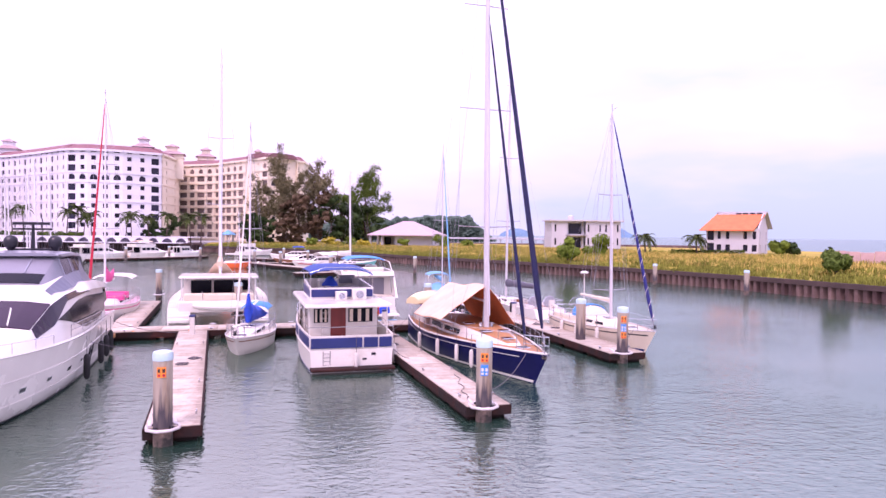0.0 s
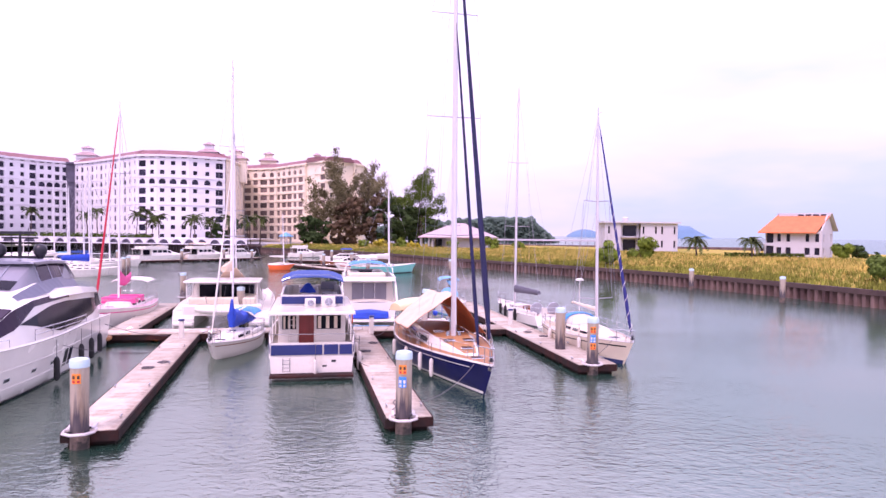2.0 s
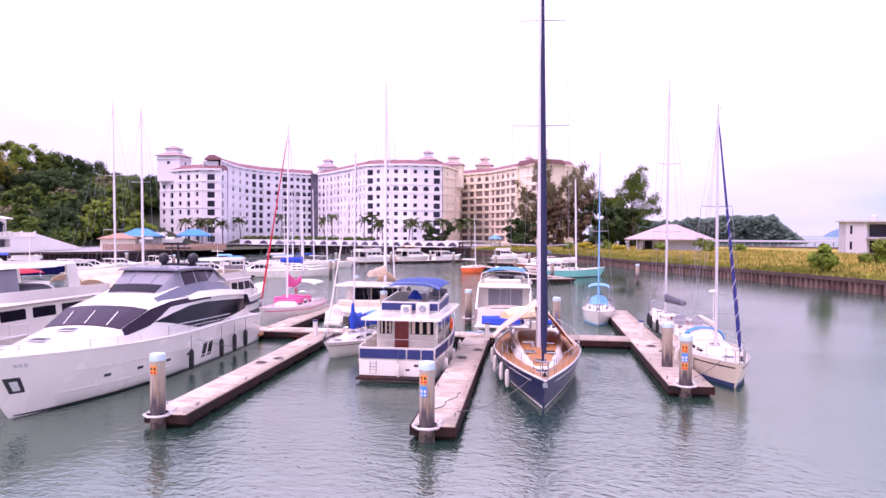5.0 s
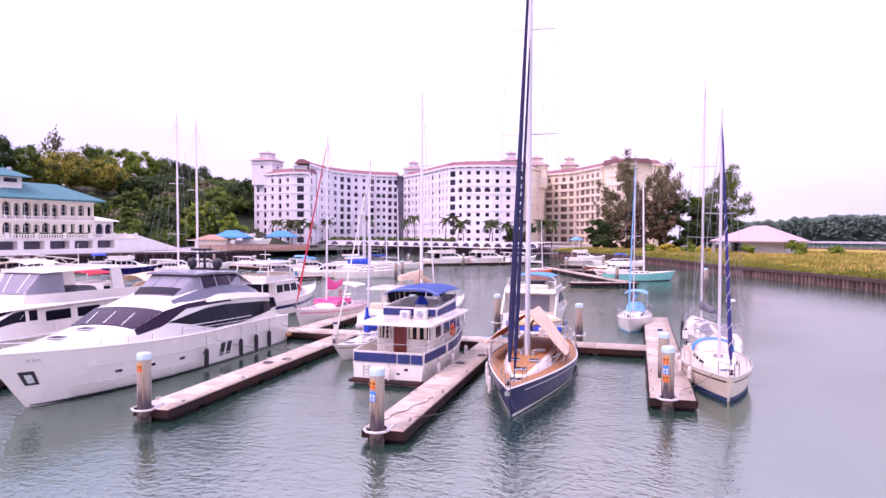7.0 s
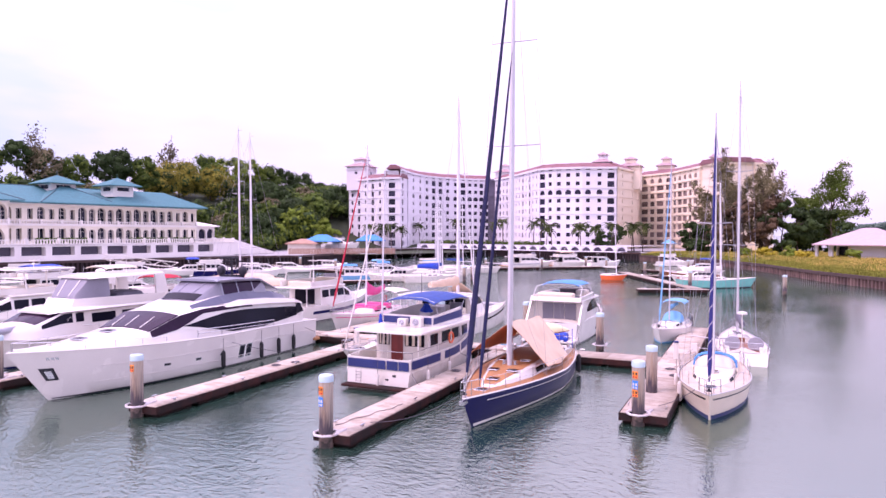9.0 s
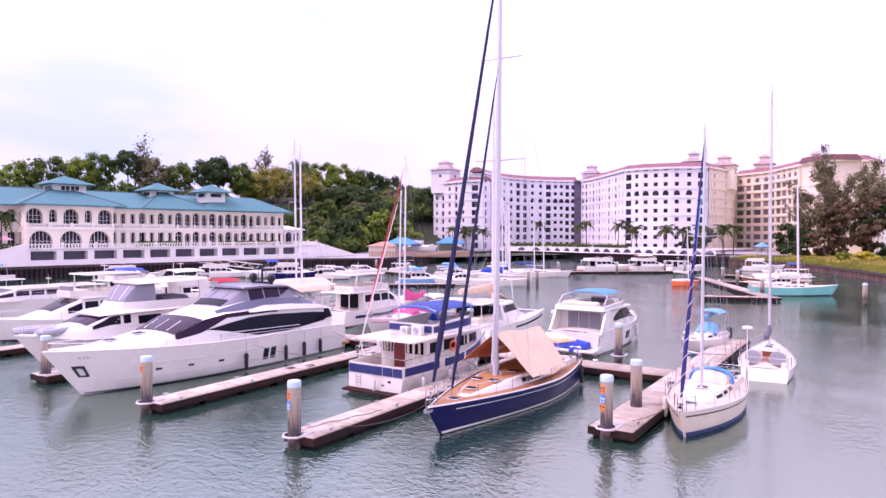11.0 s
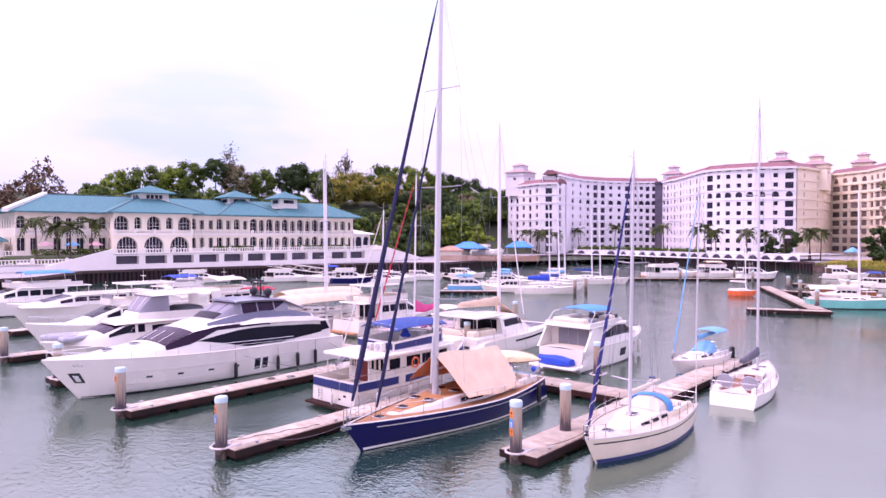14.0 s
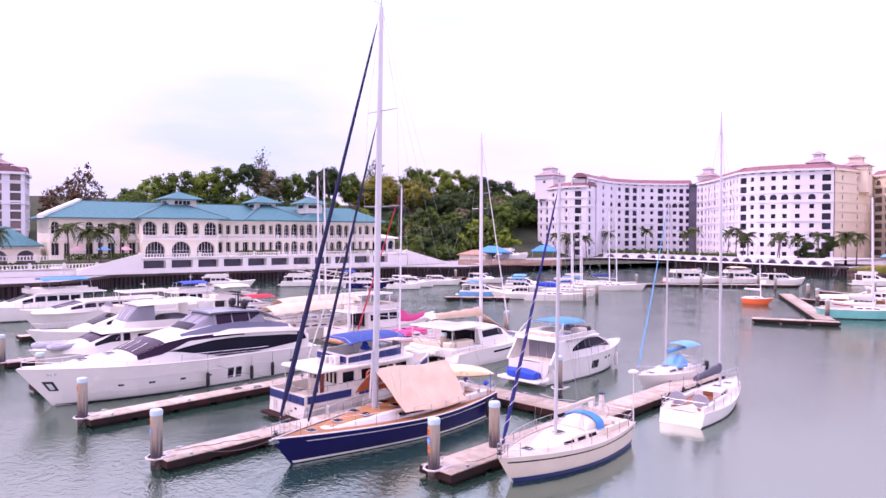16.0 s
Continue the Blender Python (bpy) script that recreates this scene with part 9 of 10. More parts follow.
def catamaran():
    root = thing("catamaran", berth(-9.2, 30.85, 1), "white sailing catamaran with beige boom cover", "catamaran", "sailing boats")
    h = Hull(11.7, 1.75, 1.1, 1.7, stern=0.8, rake=0.5, flare=0.12, fat=0.4, power=1.9, mid=1.3, draft=0.5, trans=-0.4)
    h.off = 0.75
    for s in (1, -1):
        bm = h.body(BM(), 20)
        bmesh.ops.translate(bm, verts=bm.verts, vec=(s * 2.45, 0, 0))
        hu = part("hull", bm, GEL, root, smooth=True)
        bm = h.band(BM(), lambda q: 0.60 + 0.1 * q, lambda q: 0.72 + 0.1 * q, 0.35, 0.93, 0.012, 20)
        bmesh.ops.translate(bm, verts=bm.verts, vec=(s * 2.45, 0, 0))
        part("stripe", bm, GLASS, hu, "long dark hull window stripe")
        bm = BM()
        for k in range(4):
            soft_box(bm, s * 2.45 - 0.65, s * 2.45 + 0.65, -5.7 + 0.35 * k, -5.2 + 0.35 * k, 0.15, 0.35 + 0.24 * k, 0.04)
        part("stern_steps", bm, GEL, hu)
        bm = h.deck(BM(), 0.02, 0.02)
        bmesh.ops.translate(bm, verts=bm.verts, vec=(s * 2.45, 0, 0))
        part("deck", bm, DECK, hu)
    bm = BM()
    soft_box(bm, -2.6, 2.6, -5.2, 3.2, 0.75, 1.5, 0.15)
    part("bridgedeck", bm, GEL, root)
    hs = House([(-1.8, 2.6, 2.2, 1.4, 2.75, 0.06), (1.0, 2.5, 2.0, 1.45, 2.8, 0.1), (2.6, 2.1, 1.4, 1.5, 2.3, 0.12), (3.8, 1.7, 1.0, 1.5, 1.6, 0.05)])
    sal = part("saloon", hs.body(BM()), GEL, root, smooth=True)
    part("side_window", hs.band(BM(), 0.45, 0.85, -1.3, 1.8, 0.014), GLASS, sal)
    part("windscreen", hs.top(BM(), 1.8, 3.2, -0.9, 0.9), GLASS, sal)
    bm = BM()
    for x0, x1 in ((-1.9, -0.55), (-0.4, 1.9)):
        box(bm, x0, x1, -1.87, -1.8, 1.6, 2.6)
    part("aft_glass", bm, GLASS, sal, "dark aft saloon glass")
    bm = BM()
    soft_box(bm, -2.5, 2.5, -5.2, -1.5, 2.95, 3.08, 0.12)
    ht = part("hardtop", bm, GEL, root, "white cockpit hardtop")
    for x in (-2.3, 2.3):
        for y in (-5.0, -2.2):
            bm = BM()
            tube(bm, (x, y, 1.4), (x, y, 2.97), 0.035)
            part("post", bm, GEL, ht)
    bm = BM()
    soft_box(bm, -2.2, 2.2, -5.1, -4.5, 1.5, 1.95, 0.1)
    soft_box(bm, 1.2, 2.2, -4.4, -2.2, 1.5, 1.95, 0.1)
    part("cockpit_seat", bm, CREAM, root)
    rig(root, Hull(13.2, 6.6, 1.45, 1.6, fat=0.5), 1.2, 2.8, 19.1, 0.17, ((0.32, 1.0), (0.62, 0.9)), mat=ALU_W, boom=5.6, boom_mat=CANVAS_K, boom_fat=0.26, boom_z=0.8, stay_s=0.9, jib=ALU_W, jib_r=0.06, back=False, boom_label="beige mainsail bag along the boom")
    bm = BM()
    loft(bm, [[(-1.5, 3.2, 2.0), (1.5, 3.2, 2.0), (1.5, 3.2, 2.06), (-1.5, 3.2, 2.06)], [(-0.4, 1.0, 3.6), (0.4, 1.0, 3.6), (0.4, 1.0, 3.66), (-0.4, 1.0, 3.66)]])
    part("front_cover", bm, CANVAS_K, root, "beige cover over the saloon front")
    bm = BM()
    tube(bm, (-2.6, 6.0, 1.5), (2.6, 6.0, 1.5), 0.08)
    part("crossbeam", bm, ALU, root)
    bm = BM()
    box(bm, -1.7, 1.7, 3.3, 5.95, 1.4, 1.42)
    part("trampoline", bm, CANVAS_G, root)
    ten = thing("tender", root.matrix_world @ pose(0.1, -6.2, 0.95, 0, 0, 90), "white inflatable dinghy slung on stern davits", "dinghy")
    bm = BM()
    ring = [(0.55 * (1 if abs(f) < 0.75 else (1 - (abs(f) - 0.75) * 2.2)) * s, 1.5 * f, 0.25 + 0.12 * max(0, f)) for s, fs in ((1, [-1 + 0.2 * i for i in range(11)]), (-1, [1 - 0.2 * i for i in range(11)])) for f in fs]
    pipe(bm, ring, 0.2, 8)
    part("tube", bm, GEL_W, ten, smooth=True)
    bm = BM()
    box(bm, -0.45, 0.45, -1.3, 1.3, 0.08, 0.16)
    part("floor", bm, DECK, ten)
    bm = BM()
    for x in (-1.0, 1.1):
        pipe(bm, [(x, -5.0, 1.5), (x, -5.6, 2.1), (x, -6.3, 2.15)], 0.035, 6)
    part("davit", bm, STEEL, root)
    rails(root, Hull(13.2, 6.6, 1.35, 1.75, stern=0.98, fat=0.7, power=3.5), 0.2, 0.92, 6, 0.6)


catamaran()
# pale yellow rowing hull stowed over the navy yacht's stern
root = thing("rowing_dinghy", berth(2.85, 17.1, -49), "pale yellow upturned dinghy stowed on a stern rack", "dinghy")
bm = BM()
rings = []
for k in range(13):
    f = k / 12
    w = 0.62 * math.sin(math.pi * min(0.985, f * 0.80 + 0.19)) ** 0.7
    rings.append([(w * math.cos(a), -1.75 + 3.4 * f, 2.1 + 0.06 * f * f + 0.62 * (w / 0.62) * max(0.0, math.sin(a)) ** 0.8) for a in [math.pi * i / 12 for i in range(13)]])
loft(bm, rings)
part("hull", bm, YELLOW_D, root, smooth=True)
bm = BM()
pipe(bm, [(0, -1.5, 2.55), (0, -0.6, 2.71), (0, 0.5, 2.71), (0, 1.3, 2.45)], 0.022, 6)
part("keel_strip", bm, CREAM, root)
bm = BM()
pipe(bm, [(0.63 * math.sin(math.pi * min(0.985, f * 0.80 + 0.19)) ** 0.7 * s, -1.75 + 3.4 * f, 2.11 + 0.06 * f * f) for s, fs in ((1, [i / 10 for i in range(11)]), (-1, [1 - i / 10 for i in range(11)])) for f in fs], 0.03, 6)
part("gunwale", bm, TEAK_D, root, "brown wooden gunwale")
for y in (-0.9, 0.8):
    bm = BM()
    pipe(bm, [(-0.5, y, 1.0), (-0.5, y, 2.08), (0.5, y, 2.08), (0.5, y, 1.0)], 0.02, 6)
    part("rack", bm, STEEL, root, "stainless stern rack")


# ---- motor boats ----
def motorboat(m, label, L=12.0, B=4.0, zs=1.2, zb=1.9, hull_mat=None, house=(0.2, 0.62), hz=1.5, fly=True, top_z=None, top_mat=None, glass=None, name="motor_boat", stripe=None, rail=True, bimini=None, arch=True, group="motor boats", wet=None):
    root = thing(name, m, label, "motor boat", group)
    h = Hull(L, B, zs, zb, stern=0.9, rake=0.1 * L, flare=0.22, fat=0.4, power=2.1, draft=0.5, trans=-0.2)
    part("hull", h.body(BM(), 18), hull_mat or GEL, root, smooth=True)
    part("boot_stripe", h.band(BM(), -0.02, 0.07, 0, 0.98, 0.01), wet or BLACK, root)
    if stripe:
        part("side_stripe", h.band(BM(), 0.5, 0.68, 0.1, 0.9, 0.012), stripe, root, "dark side stripe")
    part("deck", h.deck(BM(), 0.04, 0.04, camber=0.12), GEL, root)
    y0, y1 = -L / 2 + L * house[0], -L / 2 + L * house[1]
    zd = h.sheer(0.4) - 0.05
    w = B / 2 * 0.84
    hs = House([(y0, w, w * 0.93, zd, zd + hz, 0.03), (y0 + (y1 - y0) * 0.62, w, w * 0.86, zd, zd + hz, 0.06), (y1, w * 0.86, w * 0.62, zd + 0.05, zd + hz * 0.42, 0.1), (y1 + 0.1 * L, w * 0.6, w * 0.38, zd + 0.15, zd + hz * 0.25, 0.08)])
    sal = part("deckhouse", hs.body(BM()), GEL, root, smooth=True)
    n = y1 - y0
    count = 5 if n > 7 else 4
    for k in range(count):
        f = 0.8 / count
        part("side_window", hs.band(BM(), 0.44, lambda y: 0.84 if y < y0 + n * 0.66 else 0.84 - 0.3 * (y - y0 - n * 0.66) / n, y0 + n * (0.04 + f * k), y0 + n * (0.04 + f * k + f * 0.84), 0.014, n=5), glass or GLASS, sal)
    for u in (-0.62, 0.0, 0.62):
        part("windscreen_pane", hs.top(BM(), y0 + n * 0.66, y1 - 0.02 * n, u - 0.28, u + 0.28, m=3, n=4), glass or GLASS, sal)
    bm = BM()
    box(bm, -w * 0.6, w * 0.6, y0 - 0.05, y0 + 0.01, zd + 0.15, zd + hz * 0.9)
    part("aft_door", bm, GLASS, sal)
    bm = BM()
    soft_box(bm, -w * 0.98, w * 0.98, y0 - 0.16 * L, y0 + n * 0.64, zd + hz - 0.02, zd + hz + 0.1, 0.1)
    part("boat_deck", bm, GEL, root, "white overhanging boat deck")
    for s in (1, -1):
        bm = BM()
        tube(bm, (s * w * 0.9, y0 - 0.14 * L, zs - 0.1), (s * w * 0.9, y0 - 0.14 * L, zd + hz), 0.04)
        part("roof_post", bm, GEL, root)
    zf = zd + hz + 0.1
    if fly:
        bm = BM()
        for s in (1, -1):
            rows = []
            for i in range(9):
                f = i / 8
                x = w * (0.92 - 0.35 * max(0, f - 0.6) / 0.4)
                rows.append([(s * x, y0 - 0.1 * L + (n * 0.72 + 0.1 * L) * f, zf), (s * (x + 0.02), y0 - 0.1 * L + (n * 0.72 + 0.1 * L) * f, zf + 0.5), (s * (x - 0.1), y0 - 0.1 * L + (n * 0.72 + 0.1 * L) * f, zf + 0.5), (s * (x - 0.1), y0 - 0.1 * L + (n * 0.72 + 0.1 * L) * f, zf)])
            loft(bm, rows)
        box(bm, -w * 0.57, w * 0.57, y0 + n * 0.71, y0 + n * 0.74, zf, zf + 0.55)
        part("flybridge_coaming", bm, GEL, root, smooth=True)
        bm = BM()
        soft_box(bm, -w * 0.6, w * 0.6, y0 + n * 0.5, y0 + n * 0.62, zf, zf + 0.6, 0.08)
        soft_box(bm, -w * 0.8, w * 0.8, y0 - 0.05 * L, y0 + 0.05 * L, zf, zf + 0.42, 0.08)
        part("flybridge_seat", bm, CREAM, root)
        bm = BM()
        box(bm, -w * 0.55, w * 0.55, y0 + n * 0.7, y0 + n * 0.705, zf + 0.55, zf + 0.9)
        part("flybridge_screen", bm, GLASS_G, root)
    if top_z:
        bm = BM()
        if top_mat is GEL:
            soft_box(bm, -w * 0.85, w * 0.85, y0 - 0.08 * L, y0 + n * 0.55, top_z, top_z + 0.14, 0.12)
        else:
            awning(bm, -w * 0.85, w * 0.85, y0 - 0.04 * L, y0 + n * 0.55, top_z, 0.18, 0.04)
        tp = part("canopy", bm, top_mat or CANVAS_B, root, smooth=top_mat is not GEL)
        for s in (1, -1):
            for y in (y0 - 0.05 * L, y0 + n * 0.48):
                bm = BM()
                tube(bm, (s * w * 0.88, y - 0.2, zf + 0.3), (s * w * 0.8, y, top_z + 0.03), 0.03 if top_mat is not GEL else 0.06, n=5)
                part("canopy_post", bm, GEL if top_mat is GEL else STEEL, tp)
    if arch:
        bm = BM()
        tube(bm, (0, y0 + n * 0.2, (top_z or zf) + 0.1), (0, y0 + n * 0.2, (top_z or zf) + 1.2), 0.03, 0.015)
        box(bm, -0.5, 0.5, y0 + n * 0.2 - 0.05, y0 + n * 0.2 + 0.05, (top_z or zf) + 0.7, (top_z or zf) + 0.76)
        part("aerial_mast", bm, GEL, root)
    if rail:
        rails(root, h, 0.45, 0.97, 6, 0.6, mid=False)
    bm = BM()
    soft_box(bm, -B * 0.42, B * 0.42, -L / 2 - 0.75, -L / 2 + 0.1, 0.25, 0.38, 0.05)
    part("swim_platform", bm, TEAK if L > 12 else GEL, root)
    return root, h


def pilothouse_yacht():
    root = thing("motor_boat", berth(-25.3, 9.2, 180), "white motor yacht with raked windscreen and open hardtop", "motor boat", "motor boats")
    h = Hull(17.0, 4.9, 1.5, 2.15, stern=0.9, rake=1.8, flare=0.25, fat=0.4, power=2.1, draft=0.5, trans=-0.2)
    part("hull", h.body(BM(), 24), GEL, root, smooth=True)
    part("boot_stripe", h.band(BM(), -0.02, 0.06, 0, 0.98, 0.01), NAVY, root, "dark blue boot stripe")
    part("deck", h.deck(BM(), 0.04, 0.04, camber=0.15), GEL, root)
    part("gunwale", h.rim(BM(), 0.05), GEL, root)
    hs = House([(-5.6, 2.1, 2.0, 1.5, 3.05, 0.05), (2.4, 2.15, 1.95, 1.5, 3.1, 0.1), (3.3, 2.1, 1.75, 1.55, 3.02, 0.12), (4.9, 1.85, 1.5, 1.6, 2.42, 0.14), (5.6, 1.6, 1.2, 1.7, 2.38, 0.12), (7.2, 0.9, 0.6, 1.9, 2.2, 0.06)])
    sal = part("deckhouse", hs.body(BM()), GEL, root, "white raised pilothouse", smooth=True)
    for u0, u1 in ((-0.97, -0.36), (-0.32, 0.32), (0.36, 0.97)):
        part("windscreen_pane", hs.top(BM(), 3.35, 4.8, u0, u1, 0.03, 6), GLASS_P, sal, "raked tinted windscreen pane")
    part("side_window", hs.band(BM(), lambda y: 0.58 + 0.02 * (y - 2.9), lambda y: 0.95 - 0.1 * max(0, y - 3.3), 2.75, 4.5, 0.016, n=8), GLASS, sal)
    part("side_window", hs.band(BM(), 0.58, 0.93, 2.05, 2.55, 0.016, n=4), GLASS, sal)
    for y in (-4.6, -2.4, -0.2):
        part("side_window", hs.band(BM(), 0.5, 0.85, y, y + 1.7, 0.016, n=4), GLASS, sal)
    br = House([(-7.4, 2.2, 2.1, 3.08, 3.2, 0.03), (2.0, 2.25, 2.1, 3.12, 3.26, 0.06), (3.2, 2.05, 1.85, 3.1, 3.22, 0.08), (4.0, 1.5, 1.3, 3.0, 3.08, 0.06)])
    part("brow", br.body(BM()), GEL, root, "white roof with a curved brow", smooth=True)
    bm = BM()
    for s in (1, -1):
        loft(bm, [[(s * 2.1, -7.0, 3.2), (s * 2.15, -7.0, 3.7), (s * 2.0, -7.0, 3.7), (s * 2.0, -7.0, 3.2)], [(s * 2.1, 0.5, 3.22), (s * 2.12, 0.5, 3.8), (s * 1.98, 0.5, 3.8), (s * 1.98, 0.5, 3.22)], [(s * 1.3, 2.4, 3.22), (s * 1.25, 2.1, 3.75), (s * 1.15, 2.0, 3.75), (s * 1.2, 2.3, 3.22)]])
    loft(bm, [[(-1.3, 2.4, 3.22), (-1.25, 2.1, 3.75), (-1.25, 1.95, 3.75), (-1.3, 2.2, 3.22)], [(1.3, 2.4, 3.22), (1.25, 2.1, 3.75), (1.25, 1.95, 3.75), (1.3, 2.2, 3.22)]])
    part("flybridge_coaming", bm, GEL, root, smooth=True)
    fs = House([(0.1, 1.95, 1.75, 3.72, 4.95, 0.0), (1.2, 1.5, 1.3, 3.74, 4.9, 0.0), (2.05, 1.2, 1.0, 3.7, 3.8, 0.0)])
    scr = part("flybridge_screen", fs.body(BM()), GLASS_G, root, "pale grey clear-vinyl screen")
    for s in (-0.5, 0.5):
        part("frame_bar", fs.top(BM(), 1.25, 2.0, s - 0.03, s + 0.03, 0.03, 4, 2), GEL, scr)
    ht = House([(-4.2, 1.9, 1.8, 5.05, 5.2, 0.03), (0.0, 2.0, 1.85, 5.0, 5.16, 0.06), (1.3, 1.5, 1.3, 4.94, 5.05, 0.05)])
    part("hardtop", ht.body(BM()), GEL, root, "white hardtop over the flybridge", smooth=True)
    for s in (1, -1):
        bm = BM()
        loft(bm, [[(s * 2.05, -4.6, 3.25), (s * 1.92, -4.6, 3.25), (s * 1.92, -3.5, 3.25), (s * 2.05, -3.5, 3.25)], [(s * 1.95, -4.2, 5.06), (s * 1.82, -4.2, 5.06), (s * 1.82, -3.4, 5.06), (s * 1.95, -3.4, 5.06)]])
        part("hardtop_leg", bm, GEL, root)
    bm = BM()
    soft_box(bm, -1.4, 1.2, -3.2, -1.0, 3.25, 3.95, 0.3)
    part("seat_cover", bm, CANVAS_G, root, "dark grey cover over the flybridge seats", smooth=True)
    bm = BM()
    box(bm, -1.9, 1.9, -5.66, -5.6, 1.6, 2.95)
    part("aft_door", bm, GLASS, sal)
    bm = BM()
    spin(bm, (0.4, -1.0, 5.2), [(0.3, 0), (0.32, 0.12), (0.2, 0.24), (0.02, 0.28)], 12)
    tube(bm, (-0.6, -2.2, 5.2), (-0.6, -2.2, 6.6), 0.03, 0.015)
    part("radar", bm, GEL, root)
    rails(root, h, 0.5, 0.97, 7, 0.6, mid=False)
    bm = BM()
    soft_box(bm, -2.0, 2.0, -9.3, -8.4, 0.25, 0.38, 0.05)
    part("swim_platform", bm, TEAK, root)
    return root, h


root, h = pilothouse_yacht()
for x, y, t in ((-0.6, 6.3, 20), (0.8, 6.8, -10)):
    ten = thing("tender", root.matrix_world @ pose(x, y, 2.1, 0, 0, t), "grey inflatable tender on the foredeck", "dinghy", "tenders")
    bm = BM()
    ring = [(0.45 * s * (1 if abs(f) < 0.7 else 1 - (abs(f) - 0.7) * 2), 1.1 * f, 0.2) for s, fs in ((1, [-1 + 0.25 * i for i in range(9)]), (-1, [1 - 0.25 * i for i in range(9)])) for f in fs]
    pipe(bm, ring, 0.2, 8)
    part("tube", bm, GREYR, ten, smooth=True)
    bm = BM()
    box(bm, -0.4, 0.4, -0.95, 0.95, 0.05, 0.14)
    part("floor", bm, BLACK, ten)
motorboat(berth(-53.6, 16.5, 180), "long white cruiser with a low row of windows", 20, 5.2, 1.95, 2.4, house=(0.40, 0.84), hz=1.15, fly=False, hull_mat=GEL, glass=GLASS_P)
motorboat(berth(-65.4, 10.8, 180), "white motor yacht with a cyan canopy", 18, 5, 1.7, 2.3, house=(0.2, 0.66), hz=1.6, top_z=5.0, top_mat=TARP_B)
motorboat(berth(-38.5, 11.2, 180), "white motor yacht with a long white hardtop", 15, 4.6, 1.4, 2.0, house=(0.22, 0.66), hz=1.7, top_z=4.9, top_mat=GEL)
motorboat(berth(-23.2, 33.3, 0), "white flybridge yacht with navy side panels", 13.6, 4.3, 1.45, 2.1, house=(0.2, 0.66), hz=1.65, top_z=4.6, top_mat=GEL, stripe=NAVY)
motorboat(berth(-46.5, 30.5, 0), "white motor yacht with a cream canopy", 14, 4.4, 1.4, 2.0, top_z=4.4, top_mat=CREAM)
motorboat(berth(-59.4, 31.4, 0), "white motor yacht with a blue canopy", 13, 4.2, 1.4, 2.0, top_z=4.1, top_mat=CANVAS_R)
motorboat(berth(-39.3, 29.6, 0), "white motor yacht with red canvas covers", 11, 3.8, 1.2, 1.8, top_z=3.6, top_mat=RED, fly=False)


# ---- the far side of the basin ----
def far(x, y, turn, z=0.0):
    return pose(x, y, z, 0, 0, turn)


I4 = Matrix.Identity(4)
pontoon(-42, 127, -15.5, 98, 2.2, "diagonal walkway pontoon beside the orange boat", 3.0, I4, "far pontoons")
pontoon(-20.8, 91.6, -13.6, 97.6, 1.8, "short end pontoon across the walkway", 3.0, I4, "far pontoons")
pontoon(-76, 114, -55, 149, 2.2, "long walkway pontoon below the hotel", 3.4, I4, "far pontoons")
pontoon(-36, 121, -20, 123, 1.6, "finger pontoon beside the teal boat", 3.0, I4, "far pontoons")
pontoon(-44, 139, -28, 136, 1.6, "finger pontoon below the sea wall", 3.0, I4, "far pontoons")
pontoon(-63, 71, -57.5, 80, 1.8, "short timber pontoon by the tarpaulin boats", 3.0, I4, "far pontoons")
pontoon(-116, 95, -72, 89, 1.8, "walkway pontoon from the boatyard", 3.4, I4, "far pontoons")
pontoon(-112, 72, -108, 100, 1.8, "walkway pontoon below the clubhouse", 3.4, I4, "far pontoons")
for x, y in ((-37, 126), (-27, 126), (-18, 102), (-5.2, 101.5), (26, 85.5), (31.6, 71.8), (-30, 118), (-52, 138), (-62, 146), (-50.2, 89.5), (-52, 93.5), (-71, 120), (-64, 131), (-88, 92.5), (-104, 95), (-74, 84), (-36, 143)):
    pile(far(x, y, 30), 2.6, 0.27, collar=False, label="grey weathered mooring pile", group="far mooring piles")
sloop(far(-35.4, 111.5, -65), "small orange-hulled sailing boat by the walkway", 4.6, 2.2, 0.85, 1.05, 0.4, 9.5, hull_mat=ORANGE, mast_r=0.07, detail=False, boom=2.4, boom_mat=GEL_W, group="far boats", mast_mat=ALU_W)
root, h = sloop(far(-16.4, 108.0, -44), "teal-hulled sailing boat with white canvas", 11.8, 3.6, 1.2, 1.5, 0.5, 15.5, hull_mat=TEAL, mast_r=0.13, detail=False, boom=5.5, boom_mat=GEL_W, boom_fat=0.3, group="far boats", mast_mat=ALU_W, boot=BLACK)
bm = BM()
awning(bm, -1.4, 1.4, -5.8, -2.6, 2.7, 0.3, 0.05)
part("cockpit_cover", bm, GEL_W, root, "lumpy white cockpit cover", smooth=True)
motorboat(far(-28.5, 126.5, 110), "low wooden passenger boat with a pale roof", 10, 2.8, 0.8, 1.2, hull_mat=TEAK_D, fly=False, hz=1.1, rail=False, arch=False, group="far boats")
motorboat(far(-24, 118, 118), "small white launch with red and green trim", 8, 2.6, 0.8, 1.1, hull_mat=GEL_W, fly=False, hz=1.0, rail=False, arch=False, stripe=RED, group="far boats")
motorboat(far(-36, 148, 100), "white launch under a blue canopy", 9, 3, 0.9, 1.3, top_z=2.8, top_mat=CANVAS_B, fly=False, hz=0.9, rail=False, arch=False, group="far boats")
